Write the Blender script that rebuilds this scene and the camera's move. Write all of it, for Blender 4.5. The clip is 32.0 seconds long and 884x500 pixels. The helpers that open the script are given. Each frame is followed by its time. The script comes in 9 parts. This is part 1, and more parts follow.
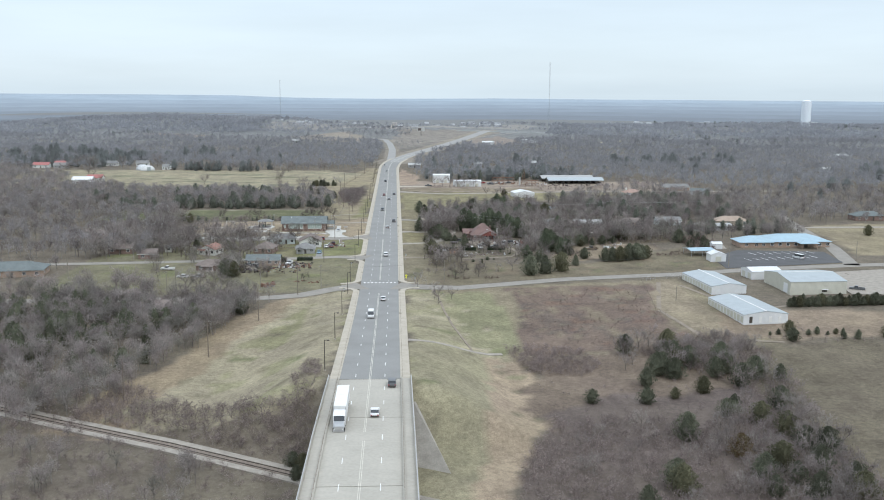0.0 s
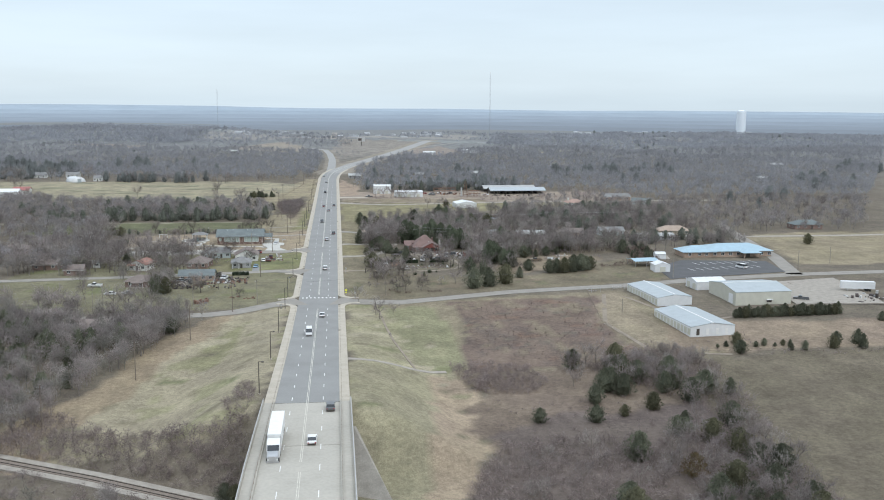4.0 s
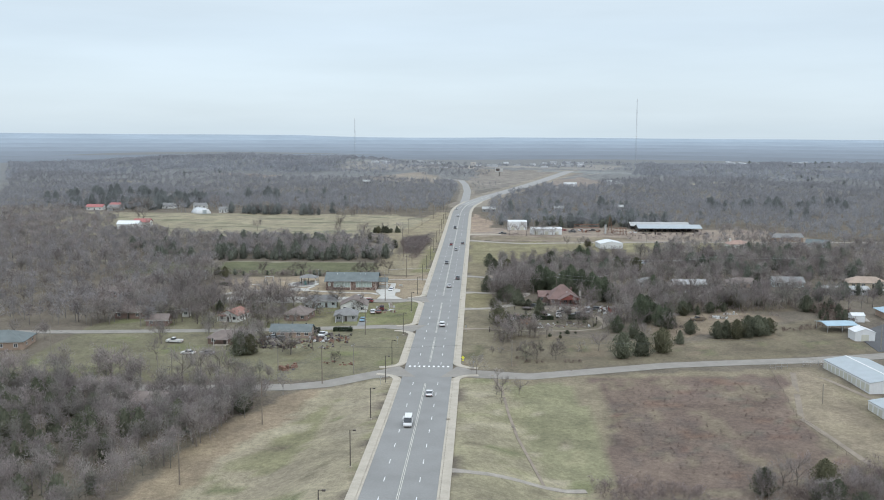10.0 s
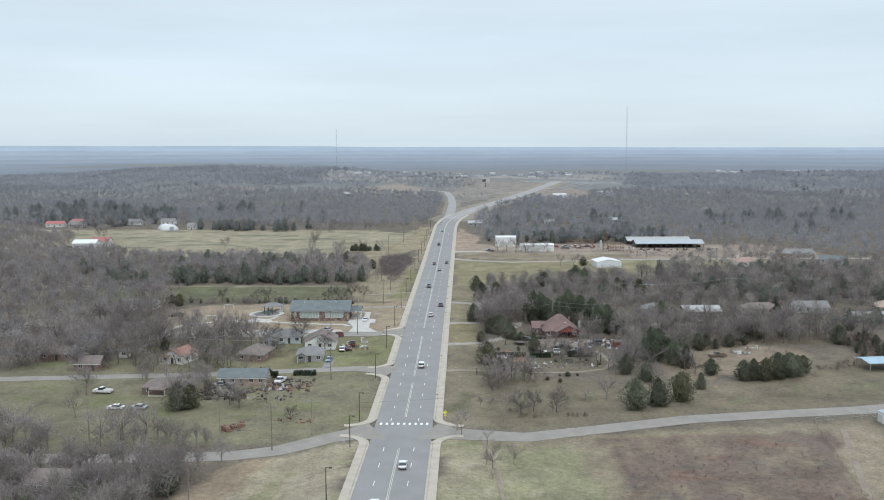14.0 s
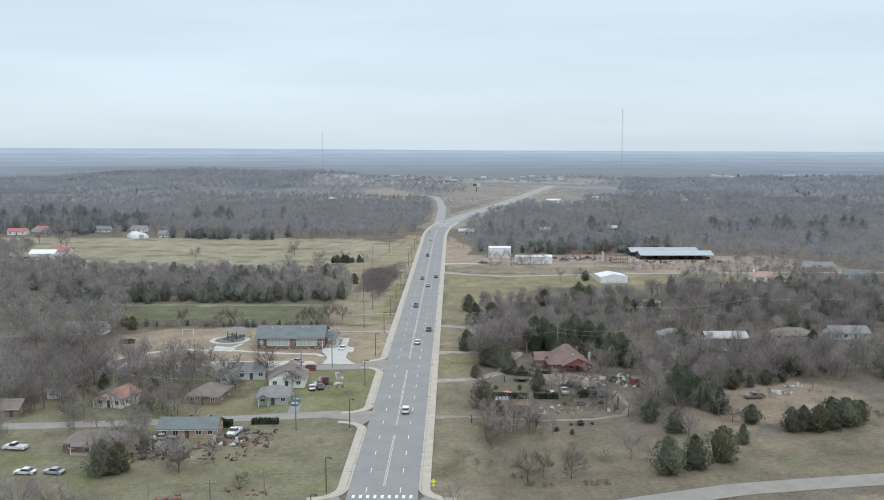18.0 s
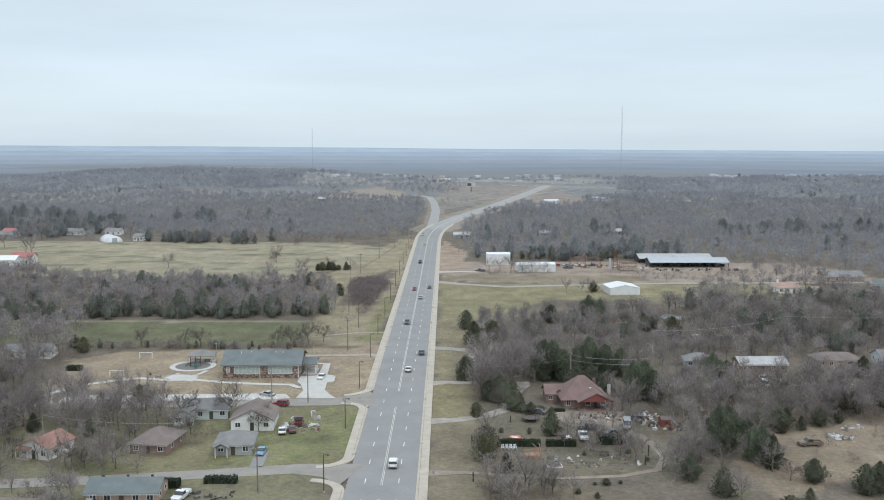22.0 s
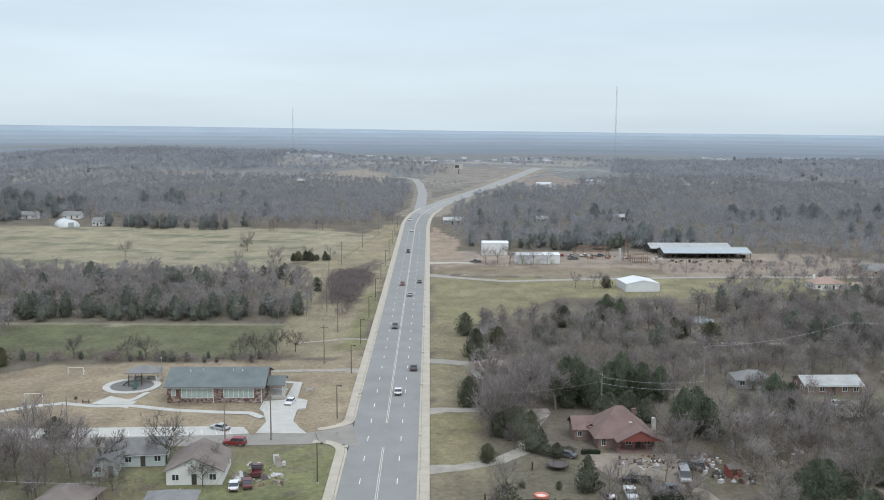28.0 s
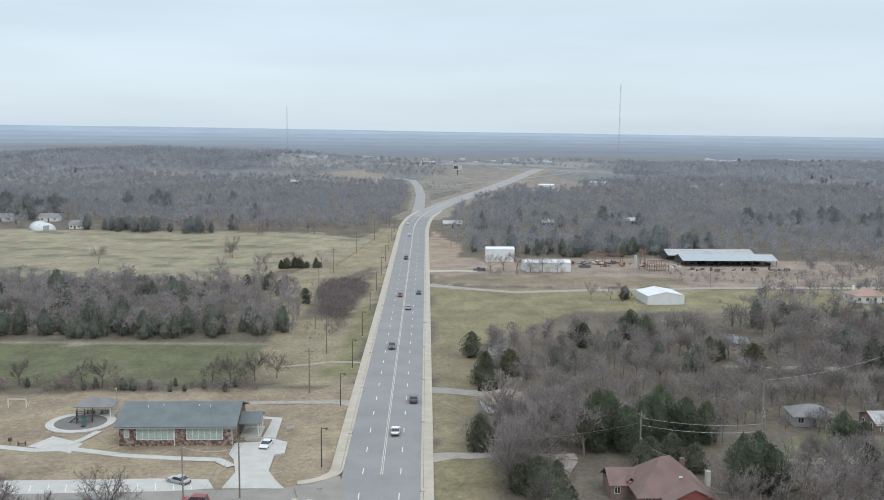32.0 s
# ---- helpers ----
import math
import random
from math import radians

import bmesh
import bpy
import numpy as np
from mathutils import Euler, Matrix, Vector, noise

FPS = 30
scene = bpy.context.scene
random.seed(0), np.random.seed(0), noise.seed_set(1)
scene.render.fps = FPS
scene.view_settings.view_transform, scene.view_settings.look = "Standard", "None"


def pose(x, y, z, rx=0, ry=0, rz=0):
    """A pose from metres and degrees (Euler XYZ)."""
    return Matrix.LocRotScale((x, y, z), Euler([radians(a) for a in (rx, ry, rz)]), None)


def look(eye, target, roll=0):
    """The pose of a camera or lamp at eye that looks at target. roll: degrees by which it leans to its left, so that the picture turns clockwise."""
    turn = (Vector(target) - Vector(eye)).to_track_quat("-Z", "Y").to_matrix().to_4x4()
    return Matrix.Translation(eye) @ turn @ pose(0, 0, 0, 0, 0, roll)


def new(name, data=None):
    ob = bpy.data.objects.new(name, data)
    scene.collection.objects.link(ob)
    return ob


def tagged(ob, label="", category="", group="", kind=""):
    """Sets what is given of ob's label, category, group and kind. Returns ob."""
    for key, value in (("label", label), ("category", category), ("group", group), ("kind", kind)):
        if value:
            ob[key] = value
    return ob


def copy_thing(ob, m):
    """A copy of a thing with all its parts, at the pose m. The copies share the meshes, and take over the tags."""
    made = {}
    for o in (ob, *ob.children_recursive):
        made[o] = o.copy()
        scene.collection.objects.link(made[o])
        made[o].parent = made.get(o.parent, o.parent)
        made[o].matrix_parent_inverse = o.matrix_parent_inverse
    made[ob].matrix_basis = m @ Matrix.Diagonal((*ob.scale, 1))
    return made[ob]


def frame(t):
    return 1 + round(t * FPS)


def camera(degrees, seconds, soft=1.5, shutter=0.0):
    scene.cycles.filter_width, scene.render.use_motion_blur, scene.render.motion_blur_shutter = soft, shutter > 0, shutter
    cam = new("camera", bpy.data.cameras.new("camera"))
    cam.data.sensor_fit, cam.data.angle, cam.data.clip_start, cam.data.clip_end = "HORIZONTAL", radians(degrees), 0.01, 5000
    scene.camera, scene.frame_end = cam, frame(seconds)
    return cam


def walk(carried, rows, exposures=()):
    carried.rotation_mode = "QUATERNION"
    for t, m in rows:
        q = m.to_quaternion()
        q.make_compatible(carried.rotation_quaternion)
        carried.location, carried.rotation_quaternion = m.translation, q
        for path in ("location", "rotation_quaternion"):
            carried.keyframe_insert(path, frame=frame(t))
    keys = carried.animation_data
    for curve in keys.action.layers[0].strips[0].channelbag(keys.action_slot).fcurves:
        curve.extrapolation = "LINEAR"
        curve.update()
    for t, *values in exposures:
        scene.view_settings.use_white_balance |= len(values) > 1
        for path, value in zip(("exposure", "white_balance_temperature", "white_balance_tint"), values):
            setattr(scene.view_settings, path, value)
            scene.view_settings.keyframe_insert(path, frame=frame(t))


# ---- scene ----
cam = camera(50.2, 32.0, soft=1.0)
PATH = [
    (0, (6.39, -369.65, 75.82), (11.30, -271.17, 59.15), 0.25),
    (0.5, (5.85, -369.75, 75.75), (14.24, -271.48, 59.28), 0.26),
    (1, (5.61, -369.88, 75.61), (14.55, -271.63, 59.27), 0.33),
    (1.5, (5.62, -369.86, 75.35), (15.19, -271.64, 59.18), 0.35),
    (2, (5.67, -369.30, 75.17), (15.98, -271.20, 58.77), 0.36),
    (2.5, (5.97, -368.00, 75.13), (16.33, -269.88, 58.81), 0.34),
    (3, (6.57, -365.79, 75.13), (17.18, -267.66, 59.04), 0.32),
    (3.5, (7.10, -362.74, 75.20), (18.11, -264.61, 59.36), 0.33),
    (4, (7.29, -358.96, 75.20), (18.34, -260.80, 59.61), 0.31),
    (4.5, (7.82, -354.50, 75.05), (9.94, -255.71, 59.66), 0.34),
    (6.5, (11.15, -333.13, 74.78), (11.26, -234.16, 60.51), 0.24),
    (7, (11.93, -327.23, 74.75), (12.29, -228.21, 60.78), 0.24),
    (7.5, (12.50, -320.93, 74.63), (13.17, -221.88, 60.93), 0.26),
    (8, (12.77, -314.50, 74.46), (11.63, -215.42, 61.01), 0.16),
    (8.5, (13.60, -308.11, 74.28), (10.59, -209.03, 61.08), 0.19),
    (9, (14.24, -301.75, 74.10), (10.69, -202.66, 61.11), 0.13),
    (9.5, (14.51, -295.37, 73.89), (10.78, -196.26, 61.08), 0.12),
    (10, (14.78, -288.86, 73.70), (11.08, -189.72, 61.11), 0.13),
    (10.5, (14.99, -282.28, 73.58), (11.36, -183.12, 61.16), 0.17),
    (11, (15.07, -275.70, 73.55), (11.61, -176.52, 61.25), 0.17),
    (11.5, (15.08, -269.37, 73.43), (11.89, -170.16, 61.26), 0.11),
    (12, (15.34, -263.17, 73.38), (12.29, -163.94, 61.30), 0.07),
    (12.5, (15.56, -256.92, 73.34), (12.69, -157.68, 61.40), -0.02),
    (13, (15.40, -250.63, 73.35), (12.78, -151.36, 61.56), -0.08),
    (13.5, (15.54, -244.34, 73.35), (13.07, -145.05, 61.66), -0.11),
    (14, (15.54, -238.07, 73.31), (13.24, -138.77, 61.76), -0.23),
    (14.5, (15.49, -231.91, 73.27), (13.35, -132.59, 61.79), -0.27),
    (16.5, (15.54, -207.32, 73.01), (13.87, -107.97, 61.75), -0.21),
    (17, (15.45, -200.94, 73.01), (13.94, -101.59, 61.75), -0.15),
    (17.5, (15.00, -194.66, 73.04), (13.69, -95.30, 61.77), -0.10),
    (18, (14.72, -188.75, 73.00), (13.55, -89.39, 61.78), -0.06),
    (18.5, (14.71, -183.14, 72.97), (13.60, -83.77, 61.77), -0.02),
    (19, (14.66, -177.49, 72.99), (13.66, -78.12, 61.81), -0.04),
    (19.5, (14.62, -171.82, 72.98), (13.70, -72.46, 61.78), -0.08),
    (20, (14.41, -166.08, 72.98), (13.59, -66.72, 61.75), -0.06),
    (20.5, (14.19, -160.33, 73.00), (13.49, -60.97, 61.73), -0.05),
    (21, (13.97, -154.56, 72.99), (13.39, -55.20, 61.69), -0.02),
    (21.5, (13.85, -148.99, 72.89), (13.36, -49.64, 61.54), 0.04),
    (22, (13.70, -143.53, 72.64), (13.26, -44.18, 61.25), 0.06),
    (22.5, (13.58, -138.25, 72.35), (13.20, -38.91, 60.92), 0.05),
    (23, (13.28, -133.09, 72.07), (13.02, -33.75, 60.58), 0.09),
    (23.5, (12.91, -128.08, 71.83), (12.77, -28.76, 60.25), 0.14),
    (24, (12.43, -123.15, 71.53), (12.46, -23.84, 59.84), 0.24),
    (24.5, (11.99, -118.22, 71.25), (12.17, -18.92, 59.44), 0.26),
    (25, (11.59, -113.36, 71.00), (11.92, -14.07, 59.07), 0.26),
    (25.5, (11.24, -108.61, 70.74), (11.70, -9.34, 58.64), 0.31),
    (27.5, (9.88, -90.54, 69.40), (11.05, 8.60, 56.37), 0.36),
    (28, (9.59, -86.24, 69.00), (10.94, 12.88, 55.79), 0.40),
    (28.5, (9.24, -82.00, 68.64), (10.81, 17.08, 55.24), 0.41),
    (29, (8.96, -77.57, 68.33), (10.62, 21.50, 54.83), 0.42),
    (29.5, (8.78, -73.13, 67.99), (10.53, 25.92, 54.38), 0.45),
    (30, (8.66, -68.53, 67.62), (10.39, 30.55, 54.16), 0.46),
    (30.5, (8.70, -63.70, 67.33), (10.36, 35.38, 53.97), 0.45),
    (31, (8.56, -58.74, 67.05), (10.24, 40.36, 53.79), 0.44),
    (31.5, (8.34, -53.62, 66.78), (10.03, 45.49, 53.59), 0.51),
    (32, (8.12, -48.27, 66.42), (9.82, 50.86, 53.38), 0.54),
]
walk(cam, [(t, look(eye, target, roll)) for t, eye, target, roll in PATH], [(0, 0.10), (4.5, 0.07), (9, 0.0), (24, -0.02), (32, -0.04)])

# ---- world, sun ----
world = bpy.data.worlds.new("overcast_sky")
scene.world = world
world.use_nodes = True
wn, wl = world.node_tree.nodes, world.node_tree.links
wn.clear()


def wnode(kind, **kw):
    n = wn.new(kind)
    for k, v in kw.items():
        n.inputs[k].default_value = v
    return n


w_out = wn.new("ShaderNodeOutputWorld")
w_bg = wnode("ShaderNodeBackground", Strength=1.0)
w_sky = wn.new("ShaderNodeTexSky")
w_sky.sky_type, w_sky.sun_disc = "NISHITA", False
w_sky.sun_elevation, w_sky.sun_rotation = radians(48), radians(150)
w_skys = wn.new("ShaderNodeVectorMath")
w_skys.operation = "SCALE"
w_skys.inputs["Scale"].default_value = 0.1
w_tc = wn.new("ShaderNodeTexCoord")
w_sep = wn.new("ShaderNodeSeparateXYZ")
# cloud deck: grey-blue near the horizon, brighter overhead
w_ramp = wn.new("ShaderNodeValToRGB")
el = w_ramp.color_ramp.elements
el[0].position, el[0].color = 0.0, (0.70, 0.83, 0.93, 1)
el[1].position, el[1].color = 1.0, (1.55, 1.75, 2.0, 1)
for p, c in ((0.015, (0.74, 0.87, 0.97, 1)), (0.10, (0.72, 0.85, 0.97, 1)), (0.19, (0.79, 0.90, 0.98, 1)), (0.30, (0.88, 0.98, 1.08, 1))):
    e = el.new(p)
    e.color = c
w_map = wn.new("ShaderNodeMapping")
w_map.inputs["Scale"].default_value = (1.2, 1.2, 9.0)
w_noise = wnode("ShaderNodeTexNoise", Scale=1.6, Detail=5.0, Roughness=0.55)
w_nr = wn.new("ShaderNodeMapRange")
for k, v in (("From Min", 0.3), ("From Max", 0.7), ("To Min", 0.93), ("To Max", 1.07)):
    w_nr.inputs[k].default_value = v
w_cl = wn.new("ShaderNodeVectorMath")
w_cl.operation = "SCALE"
w_mix = wn.new("ShaderNodeMix")
w_mix.data_type = "RGBA"
w_mix.inputs["Factor"].default_value = 0.86
wl.new(w_tc.outputs["Generated"], w_sep.inputs[0])
wl.new(w_sep.outputs["Z"], w_ramp.inputs["Fac"])
wl.new(w_tc.outputs["Generated"], w_map.inputs["Vector"])
wl.new(w_map.outputs[0], w_noise.inputs["Vector"])
wl.new(w_noise.outputs["Fac"], w_nr.inputs["Value"])
wl.new(w_ramp.outputs[0], w_cl.inputs[0])
wl.new(w_nr.outputs[0], w_cl.inputs["Scale"])
wl.new(w_sky.outputs[0], w_skys.inputs[0])
wl.new(w_skys.outputs[0], w_mix.inputs["A"])
wl.new(w_cl.outputs[0], w_mix.inputs["B"])
wl.new(w_mix.outputs["Result"], w_bg.inputs["Color"])
wl.new(w_bg.outputs[0], w_out.inputs[0])
sun = new("sun", bpy.data.lights.new("sun", "SUN"))
sun.data.energy, sun.data.angle, sun.data.color = 0.8, radians(25), (1.0, 0.97, 0.92)
sun.matrix_world = pose(0, 0, 200, 42, 0, 30)
scene.view_settings.exposure = 0.0

# ---- materials ----


def material(name, colour, rough=0.8, metal=0.0, var=0.15, scale=1.0, fine=12.0, bump=0.0, spec=0.3, island=0.0, obj_rand=0.0, tint=None):
    """Principled surface with colour variation at two scales, and relief."""
    m = bpy.data.materials.new(name)
    m.use_nodes = True
    n, l = m.node_tree.nodes, m.node_tree.links
    b = n["Principled BSDF"]
    b.inputs["Roughness"].default_value = rough
    b.inputs["Metallic"].default_value = metal
    b.inputs["Specular IOR Level"].default_value = spec
    geo = n.new("ShaderNodeNewGeometry")
    val = None

    def rng(sock, lo, hi, a=0.3, z=0.7):
        r = n.new("ShaderNodeMapRange")
        for k, v in (("From Min", a), ("From Max", z), ("To Min", lo), ("To Max", hi)):
            r.inputs[k].default_value = v
        l.new(sock, r.inputs["Value"])
        return r.outputs[0]

    def mul(p, q):
        x = n.new("ShaderNodeMath")
        x.operation = "MULTIPLY"
        l.new(p, x.inputs[0])
        l.new(q, x.inputs[1])
        return x.outputs[0]

    n1 = n.new("ShaderNodeTexNoise")
    n1.inputs["Scale"].default_value, n1.inputs["Detail"].default_value = scale, 3
    n2 = n.new("ShaderNodeTexNoise")
    n2.inputs["Scale"].default_value, n2.inputs["Detail"].default_value = fine, 2
    l.new(geo.outputs["Position"], n1.inputs["Vector"])
    l.new(geo.outputs["Position"], n2.inputs["Vector"])
    val = mul(rng(n1.outputs["Fac"], 1 - var, 1 + var), rng(n2.outputs["Fac"], 1 - var * 0.7, 1 + var * 0.7))
    if island:
        val = mul(val, rng(geo.outputs["Random Per Island"], 1 - island, 1 + island, 0, 1))
    if obj_rand:
        oi = n.new("ShaderNodeObjectInfo")
        val = mul(val, rng(oi.outputs["Random"], 1 - obj_rand, 1 + obj_rand, 0, 1))
    sc = n.new("ShaderNodeVectorMath")
    sc.operation = "SCALE"
    sc.inputs[0].default_value = colour
    if tint:
        mx = n.new("ShaderNodeMix")
        mx.data_type = "RGBA"
        mx.inputs["A"].default_value, mx.inputs["B"].default_value = (*colour, 1), (*tint, 1)
        src = geo.outputs["Random Per Island"] if island else rng(n1.outputs["Fac"], 0, 1, 0.4, 0.62)
        l.new(src, mx.inputs["Factor"])
        l.new(mx.outputs["Result"], sc.inputs[0])
    l.new(val, sc.inputs["Scale"])
    l.new(sc.outputs[0], b.inputs["Base Color"])
    if bump:
        bp = n.new("ShaderNodeBump")
        bp.inputs["Strength"].default_value, bp.inputs["Distance"].default_value = bump, 0.05
        l.new(n2.outputs["Fac"], bp.inputs["Height"])
        l.new(bp.outputs[0], b.inputs["Normal"])
    return m


def thin(m, share):
    """Masses of fine twigs or sprays: part of the light passes through to the far side."""
    n, l = m.node_tree.nodes, m.node_tree.links
    b = n["Principled BSDF"]
    tr, mx = n.new("ShaderNodeBsdfTranslucent"), n.new("ShaderNodeMixShader")
    mx.inputs[0].default_value = share
    l.new(b.inputs["Base Color"].links[0].from_socket, tr.inputs["Color"])
    l.new(b.outputs[0], mx.inputs[1])
    l.new(tr.outputs[0], mx.inputs[2])
    l.new(mx.outputs[0], n["Material Output"].inputs["Surface"])


def ribbed(name, colour, pitch, axis=0, rough=0.45, metal=0.0, depth=0.4, var=0.08, dark=0.12):
    """Sheet metal, siding or shingle courses: ribs of a real pitch along one of the object's axes."""
    m = material(name, colour, rough, metal, var, 0.4, 6.0, 0, 0.4)
    n, l = m.node_tree.nodes, m.node_tree.links
    b = n["Principled BSDF"]
    tc = n.new("ShaderNodeTexCoord")
    sp = n.new("ShaderNodeSeparateXYZ")
    l.new(tc.outputs["Object"], sp.inputs[0])
    dv = n.new("ShaderNodeMath")
    dv.operation = "DIVIDE"
    dv.inputs[1].default_value = pitch
    l.new(sp.outputs[axis], dv.inputs[0])
    fr = n.new("ShaderNodeMath")
    fr.operation = "PINGPONG"
    fr.inputs[1].default_value = 0.5
    l.new(dv.outputs[0], fr.inputs[0])
    mr = n.new("ShaderNodeMapRange")
    for k, v in (("From Min", 0.0), ("From Max", 0.14), ("To Min", 1 - dark), ("To Max", 1.0)):
        mr.inputs[k].default_value = v
    l.new(fr.outputs[0], mr.inputs["Value"])
    sc = n.new("ShaderNodeVectorMath")
    sc.operation = "SCALE"
    l.new(b.inputs["Base Color"].links[0].from_socket, sc.inputs[0])
    l.new(mr.outputs[0], sc.inputs["Scale"])
    l.new(sc.outputs[0], b.inputs["Base Color"])
    bp = n.new("ShaderNodeBump")
    bp.inputs["Strength"].default_value, bp.inputs["Distance"].default_value = depth, 0.04
    l.new(mr.outputs[0], bp.inputs["Height"])
    l.new(bp.outputs[0], b.inputs["Normal"])
    return m


M = {}
M["asphalt"] = material("asphalt", (0.250, 0.247, 0.235), 0.85, var=0.08, scale=0.12, fine=2.5, bump=0.2)
M["asphalt_old"] = material("asphalt_old", (0.27, 0.25, 0.22), 0.9, var=0.10, scale=0.25, fine=3.0, bump=0.2)
M["concrete_road"] = material("concrete_road", (0.300, 0.294, 0.278), 0.85, var=0.08, scale=0.1, fine=1.5)
M["asphalt_dark"] = material("asphalt_dark", (0.095, 0.095, 0.097), 0.85, var=0.12, scale=0.2, fine=3.0)
M["concrete"] = material("concrete", (0.43, 0.385, 0.315), 0.85, var=0.10, scale=0.35, fine=3.0, bump=0.15)
M["concrete_old"] = material("concrete_old", (0.31, 0.287, 0.25), 0.9, var=0.14, scale=0.4, fine=3.0, bump=0.15)
M["deck"] = material("deck_concrete", (0.40, 0.375, 0.325), 0.85, var=0.08, scale=0.1, fine=1.5, bump=0.15)
M["concrete_white"] = material("concrete_white", (0.47, 0.455, 0.415), 0.85, var=0.08, scale=0.4, fine=3.0)
M["gravel"] = material("gravel", (0.32, 0.29, 0.25), 0.95, var=0.14, scale=0.5, fine=5.0, bump=0.4)
M["dirt"] = material("dirt", (0.25, 0.21, 0.165), 0.95, var=0.16, scale=0.3, fine=4.0, bump=0.4)
M["paint_white"] = material("paint_white", (0.72, 0.72, 0.70), 0.7, var=0.12, scale=1.5, fine=9)
M["paint_yellow"] = material("paint_yellow", (0.56, 0.54, 0.47), 0.7, var=0.14, scale=0.6, fine=6)
M["twig"] = material("twigs", (0.264, 0.229, 0.217), 0.95, var=0.26, scale=0.07, fine=0.35, island=0.12, obj_rand=0.22, tint=(0.284, 0.247, 0.234))
# mid-distance twigs greyed and lightened in place of haze
M["twig_grey_hazed"] = material("twigs_grey_hazed", (0.288, 0.267, 0.262), 0.95, var=0.22, scale=0.06, fine=0.3, island=0.10, tint=(0.312, 0.290, 0.286))
M["twig_olive"] = material("twigs_olive", (0.240, 0.226, 0.196), 0.95, var=0.22, scale=0.08, fine=0.35, island=0.12)
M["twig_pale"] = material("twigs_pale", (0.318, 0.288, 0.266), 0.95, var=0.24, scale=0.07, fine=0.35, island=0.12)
# haze put into the colour: twigs of distant woods lightened and blued
M["twig_distant_hazed"] = material("twigs_distant_hazed", (0.345, 0.352, 0.375), 0.95, var=0.14, scale=0.012, fine=0.06)
M["twig_far_hazed"] = material("twigs_far_hazed", (0.297, 0.296, 0.308), 0.95, var=0.14, scale=0.03, fine=0.1, island=0.03, tint=(0.314, 0.312, 0.324))
# far cedar foliage, with haze painted in as a paler, bluer green
M["cedar_far_hazed"] = material("cedar_far_hazed", (0.215, 0.228, 0.222), 0.95, var=0.15, scale=0.03, fine=0.1, island=0.10)
M["twig_red"] = material("twigs_red", (0.225, 0.190, 0.178), 0.95, var=0.12, scale=0.03, fine=0.4, island=0.3)
M["bark_dark"] = material("bark_dark", (0.125, 0.107, 0.094), 0.95, var=0.2, scale=1.5, fine=9, bump=0.5, obj_rand=0.2)
M["twig_dark"] = material("twigs_dark", (0.165, 0.140, 0.126), 0.95, var=0.2, scale=0.3, fine=0.6, island=0.12)
M["bark"] = material("bark", (0.192, 0.165, 0.142), 0.95, var=0.2, scale=1.5, fine=9, bump=0.5, obj_rand=0.2)
M["cedar"] = material("cedar_foliage", (0.138, 0.148, 0.106), 0.95, var=0.22, scale=0.16, fine=1.2, island=0.12, obj_rand=0.28, tint=(0.150, 0.155, 0.110), spec=0.1)
M["cedar_olive"] = material("cedar_olive", (0.142, 0.138, 0.088), 0.95, var=0.2, scale=0.2, fine=1.2, island=0.2, obj_rand=0.2, spec=0.1)
# paler copy of the cedar foliage, haze painted into its green
M["cedar_mid_hazed"] = material("cedar_mid_hazed", (0.168, 0.180, 0.148), 0.95, var=0.2, scale=0.1, fine=0.8, island=0.10, tint=(0.185, 0.195, 0.160), spec=0.1)
M["pine"] = material("pine_foliage", (0.152, 0.174, 0.118), 0.95, var=0.2, scale=0.25, fine=1.5, island=0.15, obj_rand=0.2, tint=(0.138, 0.156, 0.108), spec=0.1)
M["brush"] = material("brush_stems", (0.268, 0.222, 0.203), 0.95, var=0.15, scale=0.03, fine=0.3, island=0.35, tint=(0.29, 0.24, 0.225))
M["brush_dark"] = material("brush_russet", (0.200, 0.150, 0.130), 0.95, var=0.15, scale=0.05, fine=0.4, island=0.3)
M["wood_grey"] = material("weathered_wood", (0.27, 0.24, 0.20), 0.9, var=0.2, scale=1.0, fine=8)
M["pole_wood"] = material("pole_wood", (0.20, 0.165, 0.135), 0.9, var=0.2, scale=1.0, fine=8)
M["pole_dark"] = material("pole_steel", (0.10, 0.085, 0.075), 0.6, 0.4, var=0.1)
M["mast_grey"] = material("mast_grey", (0.34, 0.36, 0.38), 0.6, 0.2, var=0.05)
M["galv"] = material("galvanised_steel", (0.5, 0.5, 0.5), 0.45, 0.7, var=0.1)
M["wire"] = material("wire", (0.12, 0.12, 0.12), 0.6, var=0.05)
M["glass"] = material("dark_glass", (0.045, 0.05, 0.055), 0.12, var=0.1, spec=0.6)
M["pane"] = material("pane_pale", (0.38, 0.45, 0.42), 0.25, var=0.12, scale=2, spec=0.5)
M["tyre"] = material("tyre", (0.03, 0.03, 0.03), 0.9, var=0.1)
M["chrome"] = material("rim_metal", (0.55, 0.55, 0.56), 0.3, 0.8, var=0.05)
M["lamp_red"] = material("tail_lamp", (0.35, 0.03, 0.03), 0.3, var=0.05)
M["lamp_clear"] = material("head_lamp", (0.7, 0.7, 0.68), 0.2, var=0.05)
M["brick"] = ribbed("brick_red", (0.235, 0.165, 0.14), 0.4, 2, 0.9, 0, 0.3, 0.22, 0.18)
M["brick_tan"] = ribbed("brick_tan", (0.36, 0.27, 0.21), 0.4, 2, 0.9, 0, 0.3, 0.18, 0.15)
M["stone"] = material("mottled_stone", (0.15, 0.095, 0.08), 0.9, var=0.3, scale=1.6, fine=4.5, bump=0.5, tint=(0.30, 0.235, 0.20))
